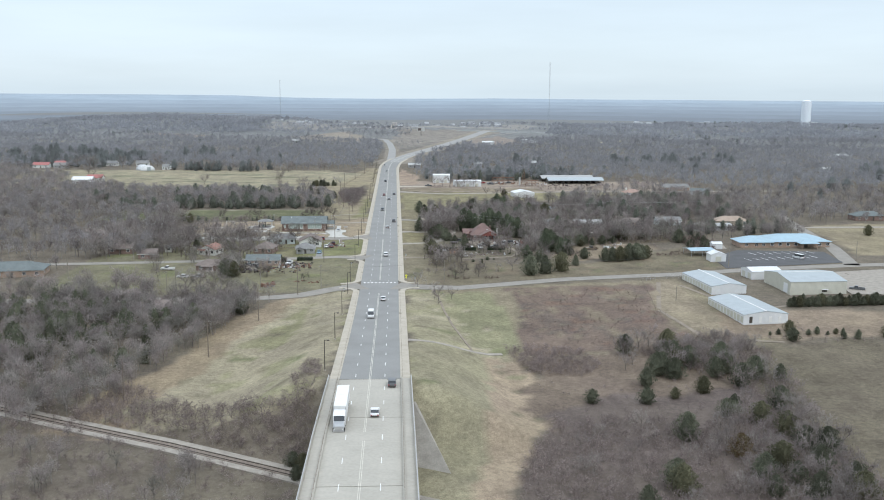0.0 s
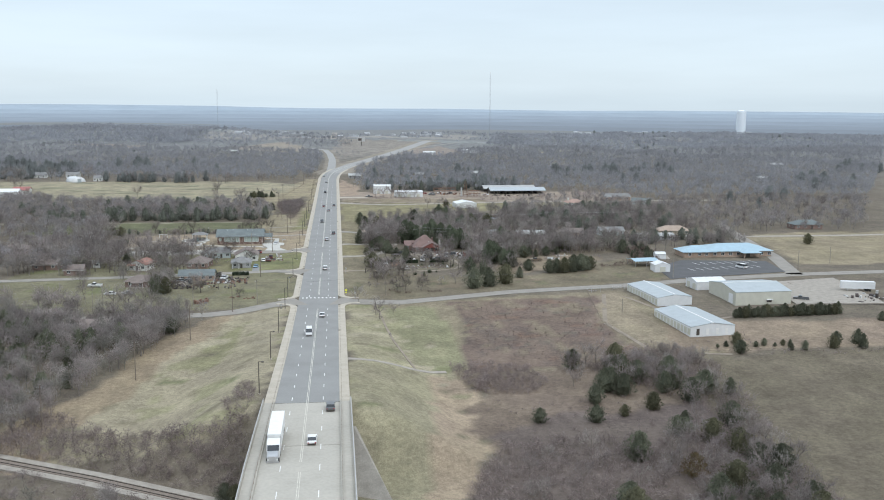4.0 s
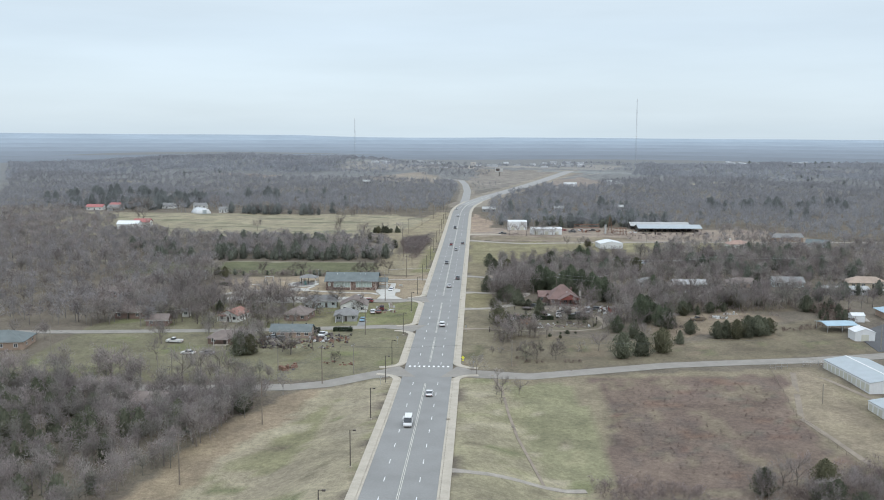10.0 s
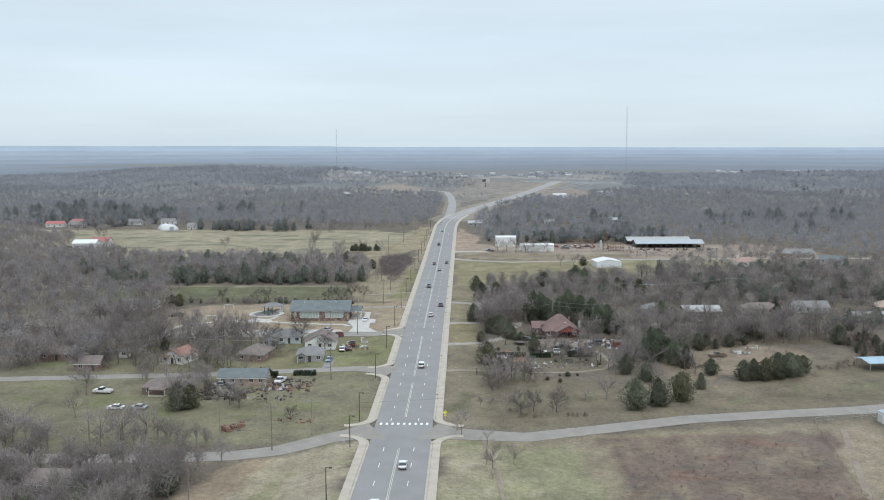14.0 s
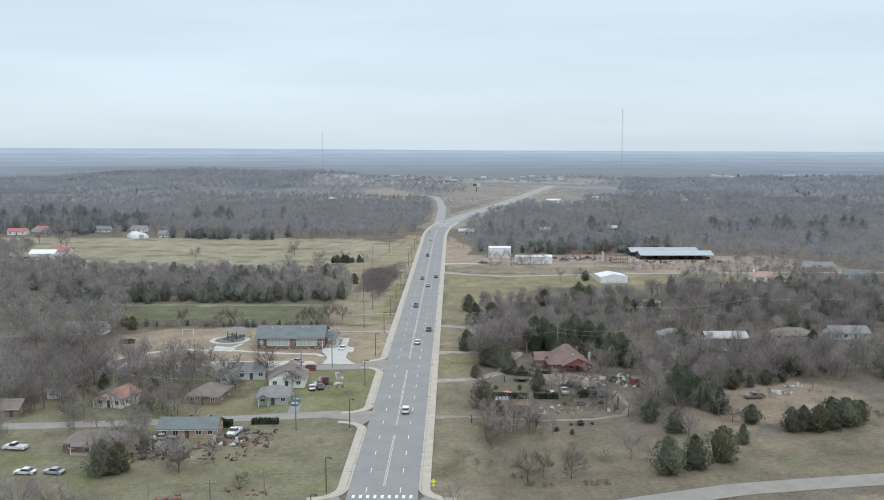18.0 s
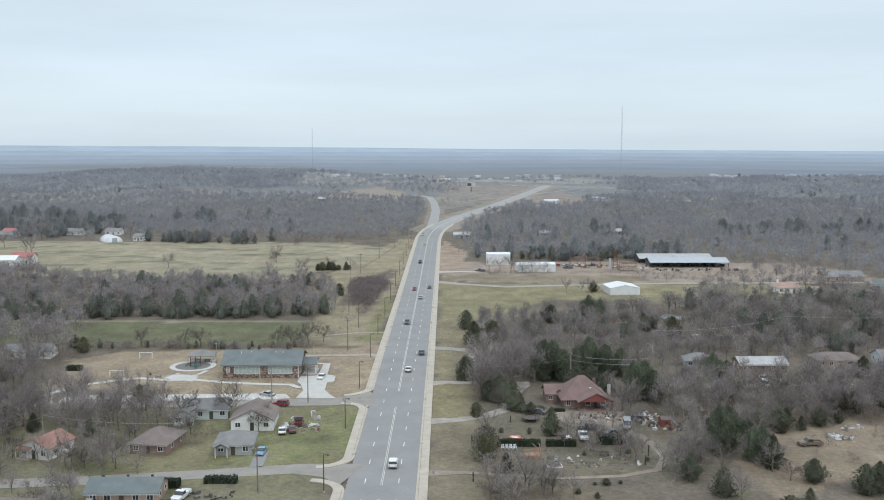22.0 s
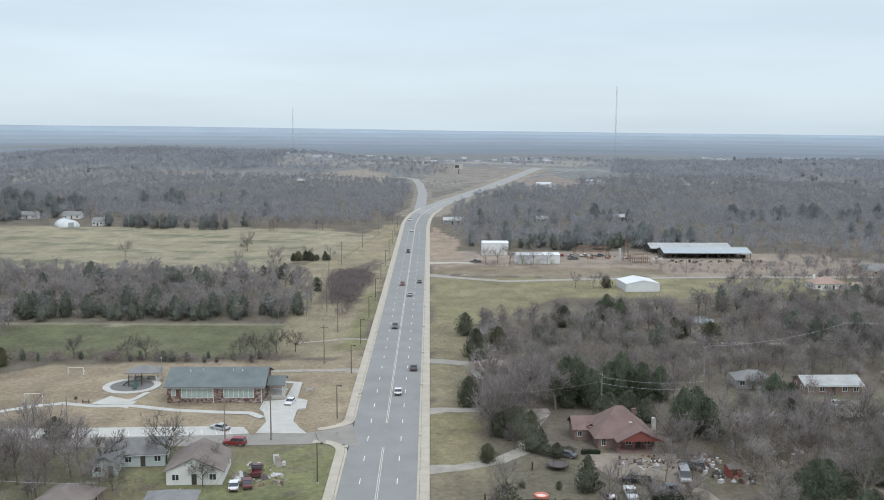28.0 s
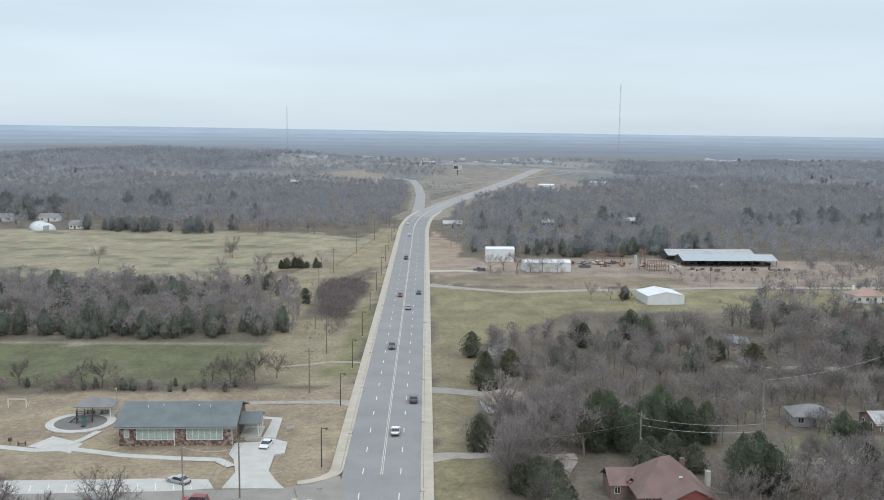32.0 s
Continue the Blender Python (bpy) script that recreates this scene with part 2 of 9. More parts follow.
M["siding_white"] = ribbed("siding_white", (0.72, 0.72, 0.69), 0.2, 2, 0.6, 0, 0.3, 0.06, 0.14)
M["siding_grey"] = ribbed("siding_grey", (0.34, 0.34, 0.34), 0.2, 2, 0.6, 0, 0.3, 0.06, 0.14)
M["siding_blue"] = ribbed("siding_pale_blue", (0.50, 0.56, 0.56), 0.2, 2, 0.6, 0, 0.3, 0.08, 0.12)
M["siding_tan"] = ribbed("siding_tan", (0.46, 0.40, 0.31), 0.2, 2, 0.6, 0, 0.3, 0.08, 0.12)
M["siding_red"] = ribbed("siding_red", (0.27, 0.085, 0.07), 0.2, 2, 0.6, 0, 0.3, 0.08, 0.14)
M["trim"] = material("white_trim", (0.74, 0.74, 0.72), 0.55, var=0.05)
M["roof_grey"] = ribbed("shingle_grey", (0.22, 0.217, 0.21), 0.28, 1, 0.9, 0, 0.4, 0.14, 0.15)
M["roof_slate"] = ribbed("shingle_slate", (0.150, 0.172, 0.170), 0.28, 1, 0.9, 0, 0.4, 0.12, 0.15)
M["roof_brown"] = ribbed("shingle_brown", (0.195, 0.16, 0.142), 0.28, 1, 0.9, 0, 0.4, 0.16, 0.15)
M["roof_red"] = ribbed("shingle_red_brown", (0.20, 0.135, 0.12), 0.28, 1, 0.9, 0, 0.4, 0.12, 0.14)
M["roof_pale_orange"] = ribbed("shingle_pale_orange", (0.36, 0.25, 0.205), 0.28, 1, 0.9, 0, 0.4, 0.14, 0.14)
M["roof_orange"] = ribbed("shingle_orange", (0.31, 0.17, 0.135), 0.28, 1, 0.9, 0, 0.4, 0.14, 0.14)
M["roof_tan"] = ribbed("shingle_tan", (0.38, 0.30, 0.24), 0.28, 1, 0.9, 0, 0.4, 0.14, 0.14)
M["metal_white"] = ribbed("sheet_white", (0.68, 0.69, 0.69), 0.45, 0, 0.45, 0, 0.3, 0.05, 0.10)
M["metal_roof"] = ribbed("sheet_pale_blue_grey", (0.37, 0.41, 0.425), 0.6, 0, 0.4, 0.1, 0.4, 0.06, 0.10)
M["metal_blue"] = ribbed("sheet_blue", (0.33, 0.46, 0.53), 0.5, 0, 0.4, 0.1, 0.4, 0.06, 0.14)
M["metal_beige"] = ribbed("sheet_beige", (0.56, 0.55, 0.47), 0.45, 0, 0.5, 0, 0.3, 0.06, 0.12)
M["metal_rust"] = ribbed("sheet_weathered", (0.40, 0.40, 0.385), 0.9, 0, 0.55, 0.2, 0.4, 0.16, 0.15)
M["metal_red"] = ribbed("sheet_red", (0.36, 0.12, 0.105), 0.5, 0, 0.45, 0, 0.3, 0.08, 0.12)
M["door_dark"] = material("door_dark", (0.08, 0.07, 0.06), 0.5, var=0.1)
M["junk_dark"] = material("junk_dark", (0.10, 0.085, 0.08), 0.8, var=0.3, scale=3, island=0.5)
M["junk_rust"] = material("junk_rust", (0.19, 0.115, 0.085), 0.9, var=0.3, scale=3, island=0.4)
M["junk_white"] = material("junk_white", (0.46, 0.46, 0.45), 0.6, var=0.15, scale=3, island=0.2)
M["sign_yellow"] = material("sign_yellow", (0.75, 0.72, 0.08), 0.5, var=0.04)
M["sand"] = material("sand", (0.17, 0.16, 0.15), 0.95, var=0.12, scale=1, fine=6)
M["green_plastic"] = material("green_plastic", (0.02, 0.07, 0.06), 0.4, var=0.05)
M["orange_wood"] = material("orange_stained_wood", (0.40, 0.235, 0.15), 0.7, var=0.15)
M["pool_red"] = material("orange_plastic", (0.62, 0.2, 0.14), 0.5, var=0.08)
M["pool_pale"] = material("pale_pink_plastic", (0.72, 0.6, 0.55), 0.5, var=0.08)
M["statue"] = material("patched_statue_paint", (0.45, 0.44, 0.43), 0.6, var=0.9, scale=0.8, fine=0.8)
for nd in M["statue"].node_tree.nodes:
    if nd.type == "MAP_RANGE":
        nd.inputs["From Min"].default_value, nd.inputs["From Max"].default_value = 0.48, 0.51
        nd.inputs["To Min"].default_value, nd.inputs["To Max"].default_value = 0.1, 1.3
M["hedge"] = material("hedge_leaves", (0.045, 0.060, 0.036), 0.9, var=0.2, scale=0.6, fine=3, island=0.35)
for cname, col in (("white", (0.75, 0.75, 0.74)), ("silver", (0.42, 0.43, 0.44)), ("black", (0.04, 0.04, 0.045)), ("red", (0.25, 0.04, 0.045)), ("blue", (0.20, 0.36, 0.48)), ("dark_grey", (0.13, 0.135, 0.14)), ("brown", (0.2, 0.16, 0.12)), ("maroon", (0.13, 0.045, 0.045))):
    M["car_" + cname] = material("car_paint_" + cname, col, 0.3, 0.15, var=0.03, spec=0.5)

for tone in ("twig", "twig_dark", "twig_grey_hazed", "twig_pale", "twig_olive", "twig_distant_hazed", "twig_far_hazed", "twig_red", "brush", "brush_dark"):
    thin(M[tone], 0.5)
for tone in ("cedar", "cedar_olive", "cedar_mid_hazed", "cedar_far_hazed", "pine", "hedge"):
    thin(M[tone], 0.45)

# ---- mesh helpers ----


class Build:
    """Collects vertices and faces of one mesh."""

    def __init__(self):
        self.v, self.f = [], []

    def add(self, vs, fs):
        k = len(self.v)
        self.v += [tuple(p) for p in vs]
        self.f += [tuple(i + k for i in f) for f in fs]
        return self

    def box(self, cx, cy, z0, sx, sy, sz, rz=0.0, top=1.0):
        c, s = math.cos(radians(rz)), math.sin(radians(rz))
        vs = []
        for z, k in ((z0, 1.0), (z0 + sz, top)):
            for a, b in ((-1, -1), (1, -1), (1, 1), (-1, 1)):
                x, y = a * sx / 2 * k, b * sy / 2 * k
                vs.append((cx + c * x - s * y, cy + s * x + c * y, z))
        return self.add(vs, [(3, 2, 1, 0), (4, 5, 6, 7), (0, 1, 5, 4), (1, 2, 6, 5), (2, 3, 7, 6), (3, 0, 4, 7)])

    def tube(self, p, q, r0, r1=None, n=6, caps=True):
        r1 = r0 if r1 is None else r1
        p, q = Vector(p), Vector(q)
        d = (q - p).normalized()
        a = d.orthogonal().normalized()
        b = d.cross(a)
        vs = []
        for o, r in ((p, r0), (q, r1)):
            for i in range(n):
                t = 2 * math.pi * i / n
                vs.append(o + (a * math.cos(t) + b * math.sin(t)) * r)
        fs = [(i, (i + 1) % n, n + (i + 1) % n, n + i) for i in range(n)]
        if caps:
            fs += [tuple(range(n - 1, -1, -1)), tuple(range(n, 2 * n))]
        return self.add(vs, fs)

    def chain(self, pts, r, n=3):
        """A thin cable through points, as one connected tube."""
        vs, fs = [], []
        for i, c in enumerate(pts):
            for k in range(n):
                a = 2 * math.pi * k / n
                d = (Vector(pts[min(i + 1, len(pts) - 1)]) - Vector(pts[max(i - 1, 0)])).normalized()
                u = d.cross(Vector((0, 0, 1))).normalized()
                vs.append(Vector(c) + (u * math.cos(a) + d.cross(u) * math.sin(a)) * r)
            if i:
                fs += [(n * i - n + k, n * i - n + (k + 1) % n, n * i + (k + 1) % n, n * i + k) for k in range(n)]
        return self.add(vs, fs)

    def prism(self, outline, axis, a0, a1):
        """A closed outline in the plane across axis (0: x, 1: y, 2: z), swept from a0 to a1."""
        n, vs = len(outline), []
        for a in (a0, a1):
            for u, w in outline:
                vs.append((a, u, w) if axis == 0 else (u, a, w) if axis == 1 else (u, w, a))
        fs = [(i, (i + 1) % n, n + (i + 1) % n, n + i) for i in range(n)]
        fs += [tuple(range(n - 1, -1, -1)), tuple(range(n, 2 * n))]
        return self.add(vs, fs)

    def mesh(self, name, mat, smooth=False):
        me = bpy.data.meshes.new(name)
        me.from_pydata(self.v, [], self.f)
        me.materials.append(mat)
        if smooth:
            me.polygons.foreach_set("use_smooth", [True] * len(me.polygons))
        me.update()
        return me


def part(name, b, mat, parent, label="", smooth=False):
    ob = new(name, b.mesh(name, M[mat] if isinstance(mat, str) else mat, smooth))
    ob.parent = parent
    if label:
        ob["label"] = label
    return ob


def thing(name, x, y, rz, label, category, group="", z=None, kind=""):
    ob = new(name)
    ob.empty_display_size = 0.5
    ob.matrix_basis = pose(x, y, gz(x, y) if z is None else z, 0, 0, rz)
    return tagged(ob, label, category, group, kind)


def big_mesh(name, V, F, mat):
    """A mesh of triangles from arrays."""
    me = bpy.data.meshes.new(name)
    V, F = np.asarray(V, np.float32), np.asarray(F, np.int32)
    me.vertices.add(len(V))
    me.vertices.foreach_set("co", V.ravel())
    me.loops.add(F.size)
    me.loops.foreach_set("vertex_index", F.ravel())
    me.polygons.add(len(F))
    me.polygons.foreach_set("loop_start", np.arange(0, F.size, F.shape[1], dtype=np.int32))
    me.polygons.foreach_set("loop_total", np.full(len(F), F.shape[1], np.int32))
    me.materials.append(mat)
    me.update()
    me.validate()
    return me


# ---- lie of the land ----
ROAD_Y = (-700, -400, -190, -140, -100, -60, -20, 20, 60, 110, 160, 220, 300, 9000)
ROAD_Z = (9.5, 9.5, 8.0, 5.5, 3.2, 1.3, 0.1, 0, 0, 0.5, 0.7, 0.3, 0, 0)


def smooth01(t):
    t = np.clip(t, 0, 1)
    return t * t * (3 - 2 * t)


def road_z(y):
    return np.interp(y, ROAD_Y, ROAD_Z)


def hill(x, y, cx, cy, rx, ry, h):
    return h * np.exp(-(((x - cx) / rx) ** 2 + ((y - cy) / ry) ** 2))


hw_far = [(4, 640), (11, 690), (28, 775), (48, 850), (80, 980), (105, 1085), (137, 1210), (172, 1330)]
old_road = [(1, 650), (2.4, 745), (2.6, 866), (-1.4, 997), (-8.5, 1097), (-31, 1138)]
RAIL = [(-420, 40), (-200, -77), (-95, -133), (-77, -142.5), (-46, -158), (-13, -176.5), (60, -217), (200, -300)]


def line_distance(x, y, line):
    """Distance on the plan from points to a line of straight pieces."""
    best = np.full(np.shape(x), 1e9)
    for (ax, ay), (bx, by) in zip(line[:-1], line[1:]):
        t = np.clip(((x - ax) * (bx - ax) + (y - ay) * (by - ay)) / ((bx - ax) ** 2 + (by - ay) ** 2), 0, 1)
        best = np.minimum(best, np.hypot(x - ax - t * (bx - ax), y - ay - t * (by - ay)))
    return best


def land(x, y):
    """Ground height off the highway's own strip."""
    x, y = np.asarray(x, float), np.asarray(y, float)
    field = np.interp(y, (-700, -230, -120, -60, -10, 9000), (-7, -7, -4.5, -1.5, 0, 0))
    w = np.interp(y, (-700, -230, -120, -20, 0), (55, 55, 42, 24, 20))
    k = smooth01((np.abs(x) - 11) / (w - 11))
    # the fill stops at the bridge's abutment
    k = np.maximum(k, smooth01((-147 - y) / 20))
    z = road_z(y) * (1 - k) + field * k
    cut = np.interp(y, (-300, -180, -120, -100), (-7, -7, -5.2, 50)) + 0.45 * np.maximum(0, line_distance(x, y, RAIL) - 4.5)
    cut = cut + 50 * (1 - smooth01((np.abs(x) - 10.5) / 3)) * (y > -150)
    z = np.minimum(z, cut)
    z = z + hill(x, y, -440, 1600, 260, 200, 20) + hill(x, y, 480, 1400, 420, 160, 6) + hill(x, y, -900, 2500, 500, 400, 6)
    z = z + hill(x, y, 60, 1400, 160, 200, 4) + hill(x, y, 850, 1450, 300, 160, 5)
    roll = smooth01((y - 600) / 250) * smooth01((np.minimum(line_distance(x, y, hw_far), line_distance(x, y, old_road)) - 40) / 120)
    roll = roll * (1 - smooth01((np.hypot(x, y) - 1550) / 350))
    z = z + roll * (3.0 * np.sin(x / 74 + 1) * np.cos(y / 105) + 2.0 * np.sin(x / 37 + y / 61) + 1.2 * np.sin(x / 19 - y / 43))
    return z


def gz(x, y):
    return float(land(x, y))

# ---- ground ----


def grow(start, stop, step, rate):
    out, p = [], start
    while p < stop:
        out.append(p)
        p += step
        step *= rate
    return out + [stop]


xp = list(np.arange(0, 132, 2.6)) + list(np.arange(132, 264, 5.0)) + grow(264, 4950, 7, 1.06)
gx = np.array([-p for p in reversed(xp[1:])] + xp)
gy = np.array(list(np.arange(-700, -300, 10.0)) + list(np.arange(-300, 250, 3.0)) + list(np.arange(250, 600, 5.0)) + list(np.arange(600, 1300, 14.0)) + grow(1300, 4950, 20, 1.035))


def inside(px, py, poly):
    res = np.zeros(px.shape, bool)
    n = len(poly)
    for i in range(n):
        (x0, y0), (x1, y1) = poly[i], poly[(i + 1) % n]
        if y0 == y1:
            continue
        res ^= ((y0 > py) != (y1 > py)) & (px < (x1 - x0) * (py - y0) / (y1 - y0) + x0)
    return res


def wob(x, y, s, seed):
    r = np.random.RandomState(seed)
    out = 0
    for k in range(5):
        a, b, c = r.uniform(-1, 1, 3)
        f = 2.0 ** (k * 0.6) / s
        out = out + np.sin(f * (x * math.cos(6 * a) + y * math.sin(6 * a)) + 9 * b) * np.cos(f * 0.8 * (y * math.cos(5 * c) - x * math.sin(5 * c)) + 7 * a) / 1.4**k
    return out / 1.8


LITTER = (0.150, 0.126, 0.102)
ZONES = [  # colour, outline on the plan, raggedness of its edge in metres
    ((0.212, 0.178, 0.130), [(10, -8), (60, -6), (118, 4), (130, -30), (128, -82), (46, -104), (10, -150)], 2),
    ((0.172, 0.156, 0.106), [(-130, -24), (-10, -14), (-10, 112), (-105, 112), (-130, 60)], 2),
    ((0.186, 0.166, 0.103), [(-62, 44), (-10, 60), (-10, 112), (-36, 108), (-62, 84)], 1.5),
    ((0.182, 0.178, 0.096), [(-40, 62), (-18, 64), (-10, 70), (-10, 112), (-22, 108), (-40, 84)], 1.0),
    ((0.278, 0.240, 0.176), [(-10, -14), (-27, -24), (-38, -34), (-58, -100), (-72, -150), (-10, -150)], 2),
    ((0.250, 0.197, 0.143), [(-30, -24), (-40, -28), (-62, -100), (-80, -152), (-62, -152), (-48, -100), (-33, -45)], 3),
    ((0.219, 0.202, 0.127), [(-26, -40), (-33, -55), (-38, -84), (-31, -92), (-26, -70)], 3),
    ((0.253, 0.224, 0.157), [(10, -12), (26, -16), (31, -60), (40, -100), (44, -130), (36, -168), (20, -222), (8, -222)], 2),
    ((0.301, 0.237, 0.177), [(33, -96), (43, -104), (46, -134), (36, -170), (20, -225), (14, -222), (26, -170), (32, -130)], 2),
    ((0.205, 0.192, 0.124), [(25, -18), (42, -16), (45, -45), (45, -90), (32, -90), (27, -55)], 1.5),
    ((0.160, 0.120, 0.101), [(50, -10), (108, -4), (99, -45), (104, -78), (94, -84), (46, -96), (47, -60), (51, -30)], 2.5),
    ((0.248, 0.204, 0.153), [(108, -3), (118, 2), (118, -70), (128, -78), (112, -80), (100, -46)], 2),
    ((0.172, 0.134, 0.108), [(46, -98), (94, -86), (112, -80), (112, -140), (60, -175), (40, -170)], 4),
    ((0.135, 0.108, 0.098), [(46, -140), (112, -120), (116, -260), (20, -260), (36, -172)], 5),
    ((0.137, 0.115, 0.088), [(100, -86), (260, -78), (300, -260), (112, -260), (108, -150)], 4),
    ((0.233, 0.182, 0.141), [(118, -48), (300, -48), (300, -80), (112, -80)], 3),
    ((0.164, 0.138, 0.101), [(10, 0), (30, -5), (75, 9), (124, 18), (150, 26), (150, 84), (118, 62), (95, 42), (60, 40), (48, 46), (10, 60)], 2),
    ((0.190, 0.162, 0.116), [(10, 0), (22, -3), (22, 130), (10, 130)], 1),
    ((0.210, 0.180, 0.112), [(10, 96), (19, 98), (21, 135), (10, 133)], 1),
    ((0.225, 0.178, 0.133), [(85, 44), (118, 64), (140, 86), (120, 96), (90, 86), (78, 60)], 2),
    ((0.142, 0.123, 0.093), [(22, 52), (66, 56), (72, 100), (60, 106), (38, 104), (22, 112)], 2),
    ((0.140, 0.114, 0.086), [(66, 86), (110, 94), (150, 100), (140, 132), (70, 134)], 3),
    ((0.170, 0.165, 0.100), [(84, 135), (140, 137), (150, 150), (100, 154), (84, 146)], 2),
    ((0.248, 0.207, 0.147), [(226, 60), (420, 40), (420, 170), (240, 160)], 4),
    ((0.226, 0.191, 0.131), [(10, 135), (21, 140), (22, 296), (10, 296)], 1.5),
    ((0.226, 0.198, 0.125), [(10, 230), (26, 236), (60, 285), (190, 292), (200, 338), (10, 338)], 2.5),
    ((0.271, 0.219, 0.183), [(10, 346), (60, 338), (250, 348), (230, 420), (110, 428), (20, 424), (10, 400)], 3),
    ((0.219, 0.180, 0.134), [(10, 345), (120, 344), (120, 368), (14, 372)], 2),
    ((0.299, 0.229, 0.181), [(9, 395), (24, 400), (27, 470), (10, 560)], 2),
    ((0.277, 0.221, 0.162), [(-10, 114), (-105, 128), (-112, 165), (-96, 178), (-10, 186)], 2),
    ((0.235, 0.21, 0.16), [(-330, 231), (-34, 232), (-34, 236), (-330, 235)], 0.8),
    ((0.132, 0.132, 0.080), [(-170, 187), (-32, 189), (-34, 234), (-165, 230)], 1.5),
    ((0.255, 0.214, 0.151), [(-36, 188), (-10, 188), (-10, 560), (-22, 560), (-38, 430), (-60, 345), (-42, 285), (-40, 236)], 2),
    (LITTER, [(-36, 272), (-18, 268), (-14.5, 330), (-15.5, 400), (-34, 345)], 1.5),
    ((0.196, 0.179, 0.104), [(-19, 196), (-10, 196), (-10, 300), (-14, 300)], 1.5),
    ((0.268, 0.234, 0.170), [(-330, 368), (-70, 352), (-36, 420), (-26, 500), (-60, 535), (-340, 545)], 4),
    ((0.262, 0.228, 0.198), [(-173, 1236), (-131, 1065), (-96, 1043), (-30, 1040), (-23, 1053), (-47, 1211), (-81, 1310), (-137, 1322)], 8),
    ((0.226, 0.202, 0.184), [(0, 860), (30, 900), (110, 1130), (220, 1330), (20, 1350), (-5, 1000)], 10),
    ((0.236, 0.200, 0.180), [(100, 950), (165, 934), (200, 1056), (180, 1200), (130, 1110)], 6),
    ((0.262, 0.246, 0.236), [(-260, 1420), (200, 1400), (330, 1580), (-200, 1620)], 20),
]


CLEARINGS = [  # pale grass openings in the far woods
    [(-720, 1690), (-640, 1700), (-620, 1780), (-700, 1790)],
    [(-410, 1200), (-320, 1215), (-310, 1262), (-400, 1255)],
    [(-560, 1090), (-500, 1085), (-490, 1125), (-560, 1130)],
    [(520, 1270), (640, 1280), (650, 1320), (530, 1312)],
    [(490, 960), (560, 966), (565, 990), (495, 985)],
    [(640, 1130), (720, 1140), (715, 1165), (640, 1160)],
    [(300, 1000), (350, 1005), (350, 1026), (300, 1022)],
    [(-190, 1190), (-110, 1180), (-100, 1230), (-180, 1250)],
]


def zone_colour(X, Y):
    wx, wy = wob(X, Y, 9.0, 3), wob(X, Y, 8.0, 4)
    C = np.empty(X.shape + (3,))
    C[:] = LITTER
    # haze put into the ground's colour: litter blends to pale grey with distance
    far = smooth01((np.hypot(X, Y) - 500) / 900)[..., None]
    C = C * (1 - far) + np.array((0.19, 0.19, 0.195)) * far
    for col, poly, rag in ZONES:
        s = inside(X + wx * rag, Y + wy * rag, poly)
        C[s] = col
    for k, poly in enumerate(CLEARINGS):
        C[inside(X + 4 * wx, Y + 4 * wy, poly)] = ((0.27, 0.245, 0.20), (0.25, 0.21, 0.185))[k % 2]
    d = np.hypot(X, Y)
    C[(line_distance(X, Y, hw_far) < 20) & (Y > 600)] = (0.255, 0.222, 0.19)
    C[(line_distance(X, Y, old_road) < 8) & (Y > 640)] = (0.235, 0.205, 0.175)
    # dark greenish wavy bands in the pasture, brushy blotches in the brown field
    sw = inside(X, Y, [(-330, 372), (-70, 358), (-40, 420), (-30, 500), (-60, 528), (-340, 540)]) & (wob(X * 0.35, Y, 7, 81) > 0.42)
    C[sw] = (0.175, 0.168, 0.118)
    field = inside(X, Y, [(51, -13), (105, -7), (97, -46), (101, -78), (94, -82), (49, -92), (49, -60)])
    for size, seed, cut, col in ((5.0, 82, 0.35, (0.186, 0.150, 0.115)), (3.4, 83, 0.45, (0.138, 0.108, 0.094)), (4.2, 84, 0.55, (0.178, 0.122, 0.098)), (2.2, 85, 0.7, (0.150, 0.126, 0.104))):
        C[field & (wob(X, Y * 1.6, size, seed) > cut)] = col
    # worn and greener patches on the highway's slopes
    slope = (np.abs(X) > 10) & (np.abs(X) < np.interp(Y, (-150, -100, -20), (70, 48, 24))) & (Y > -150) & (Y < -14) & ~field & (X < 48)
    for size, seed, cut, col in ((7.0, 86, 0.5, (0.235, 0.215, 0.140)), (3.0, 87, 0.72, (0.185, 0.160, 0.115)), (4.5, 88, 0.62, (0.30, 0.262, 0.195)), (6.0, 89, 0.78, (0.17, 0.168, 0.10))):
        C[slope & (wob(X, Y, size, seed) > cut)] = col
    meadow = inside(X, Y, [(10, 0), (75, 10), (150, 28), (150, 84), (60, 40), (10, 60)])
    for size, seed, cut, col in ((7.0, 93, 0.5, (0.185, 0.148, 0.110)), (5.0, 94, 0.6, (0.148, 0.136, 0.088)), (2.6, 95, 0.75, (0.130, 0.110, 0.085))):
        C[meadow & (wob(X, Y, size, seed) > cut)] = col
    lawn = inside(X, Y, [(-130, -22), (-12, -12), (-12, 112), (-105, 112), (-130, 60)])
    for size, seed, cut, col in ((6.0, 90, 0.5, (0.152, 0.152, 0.084)), (4.0, 91, 0.6, (0.192, 0.172, 0.112)), (2.6, 92, 0.75, (0.135, 0.120, 0.09))):
        C[lawn & (wob(X, Y, size, seed) > cut)] = col
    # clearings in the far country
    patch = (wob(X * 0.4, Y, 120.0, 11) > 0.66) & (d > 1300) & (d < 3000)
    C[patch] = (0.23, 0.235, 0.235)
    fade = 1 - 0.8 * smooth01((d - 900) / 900)
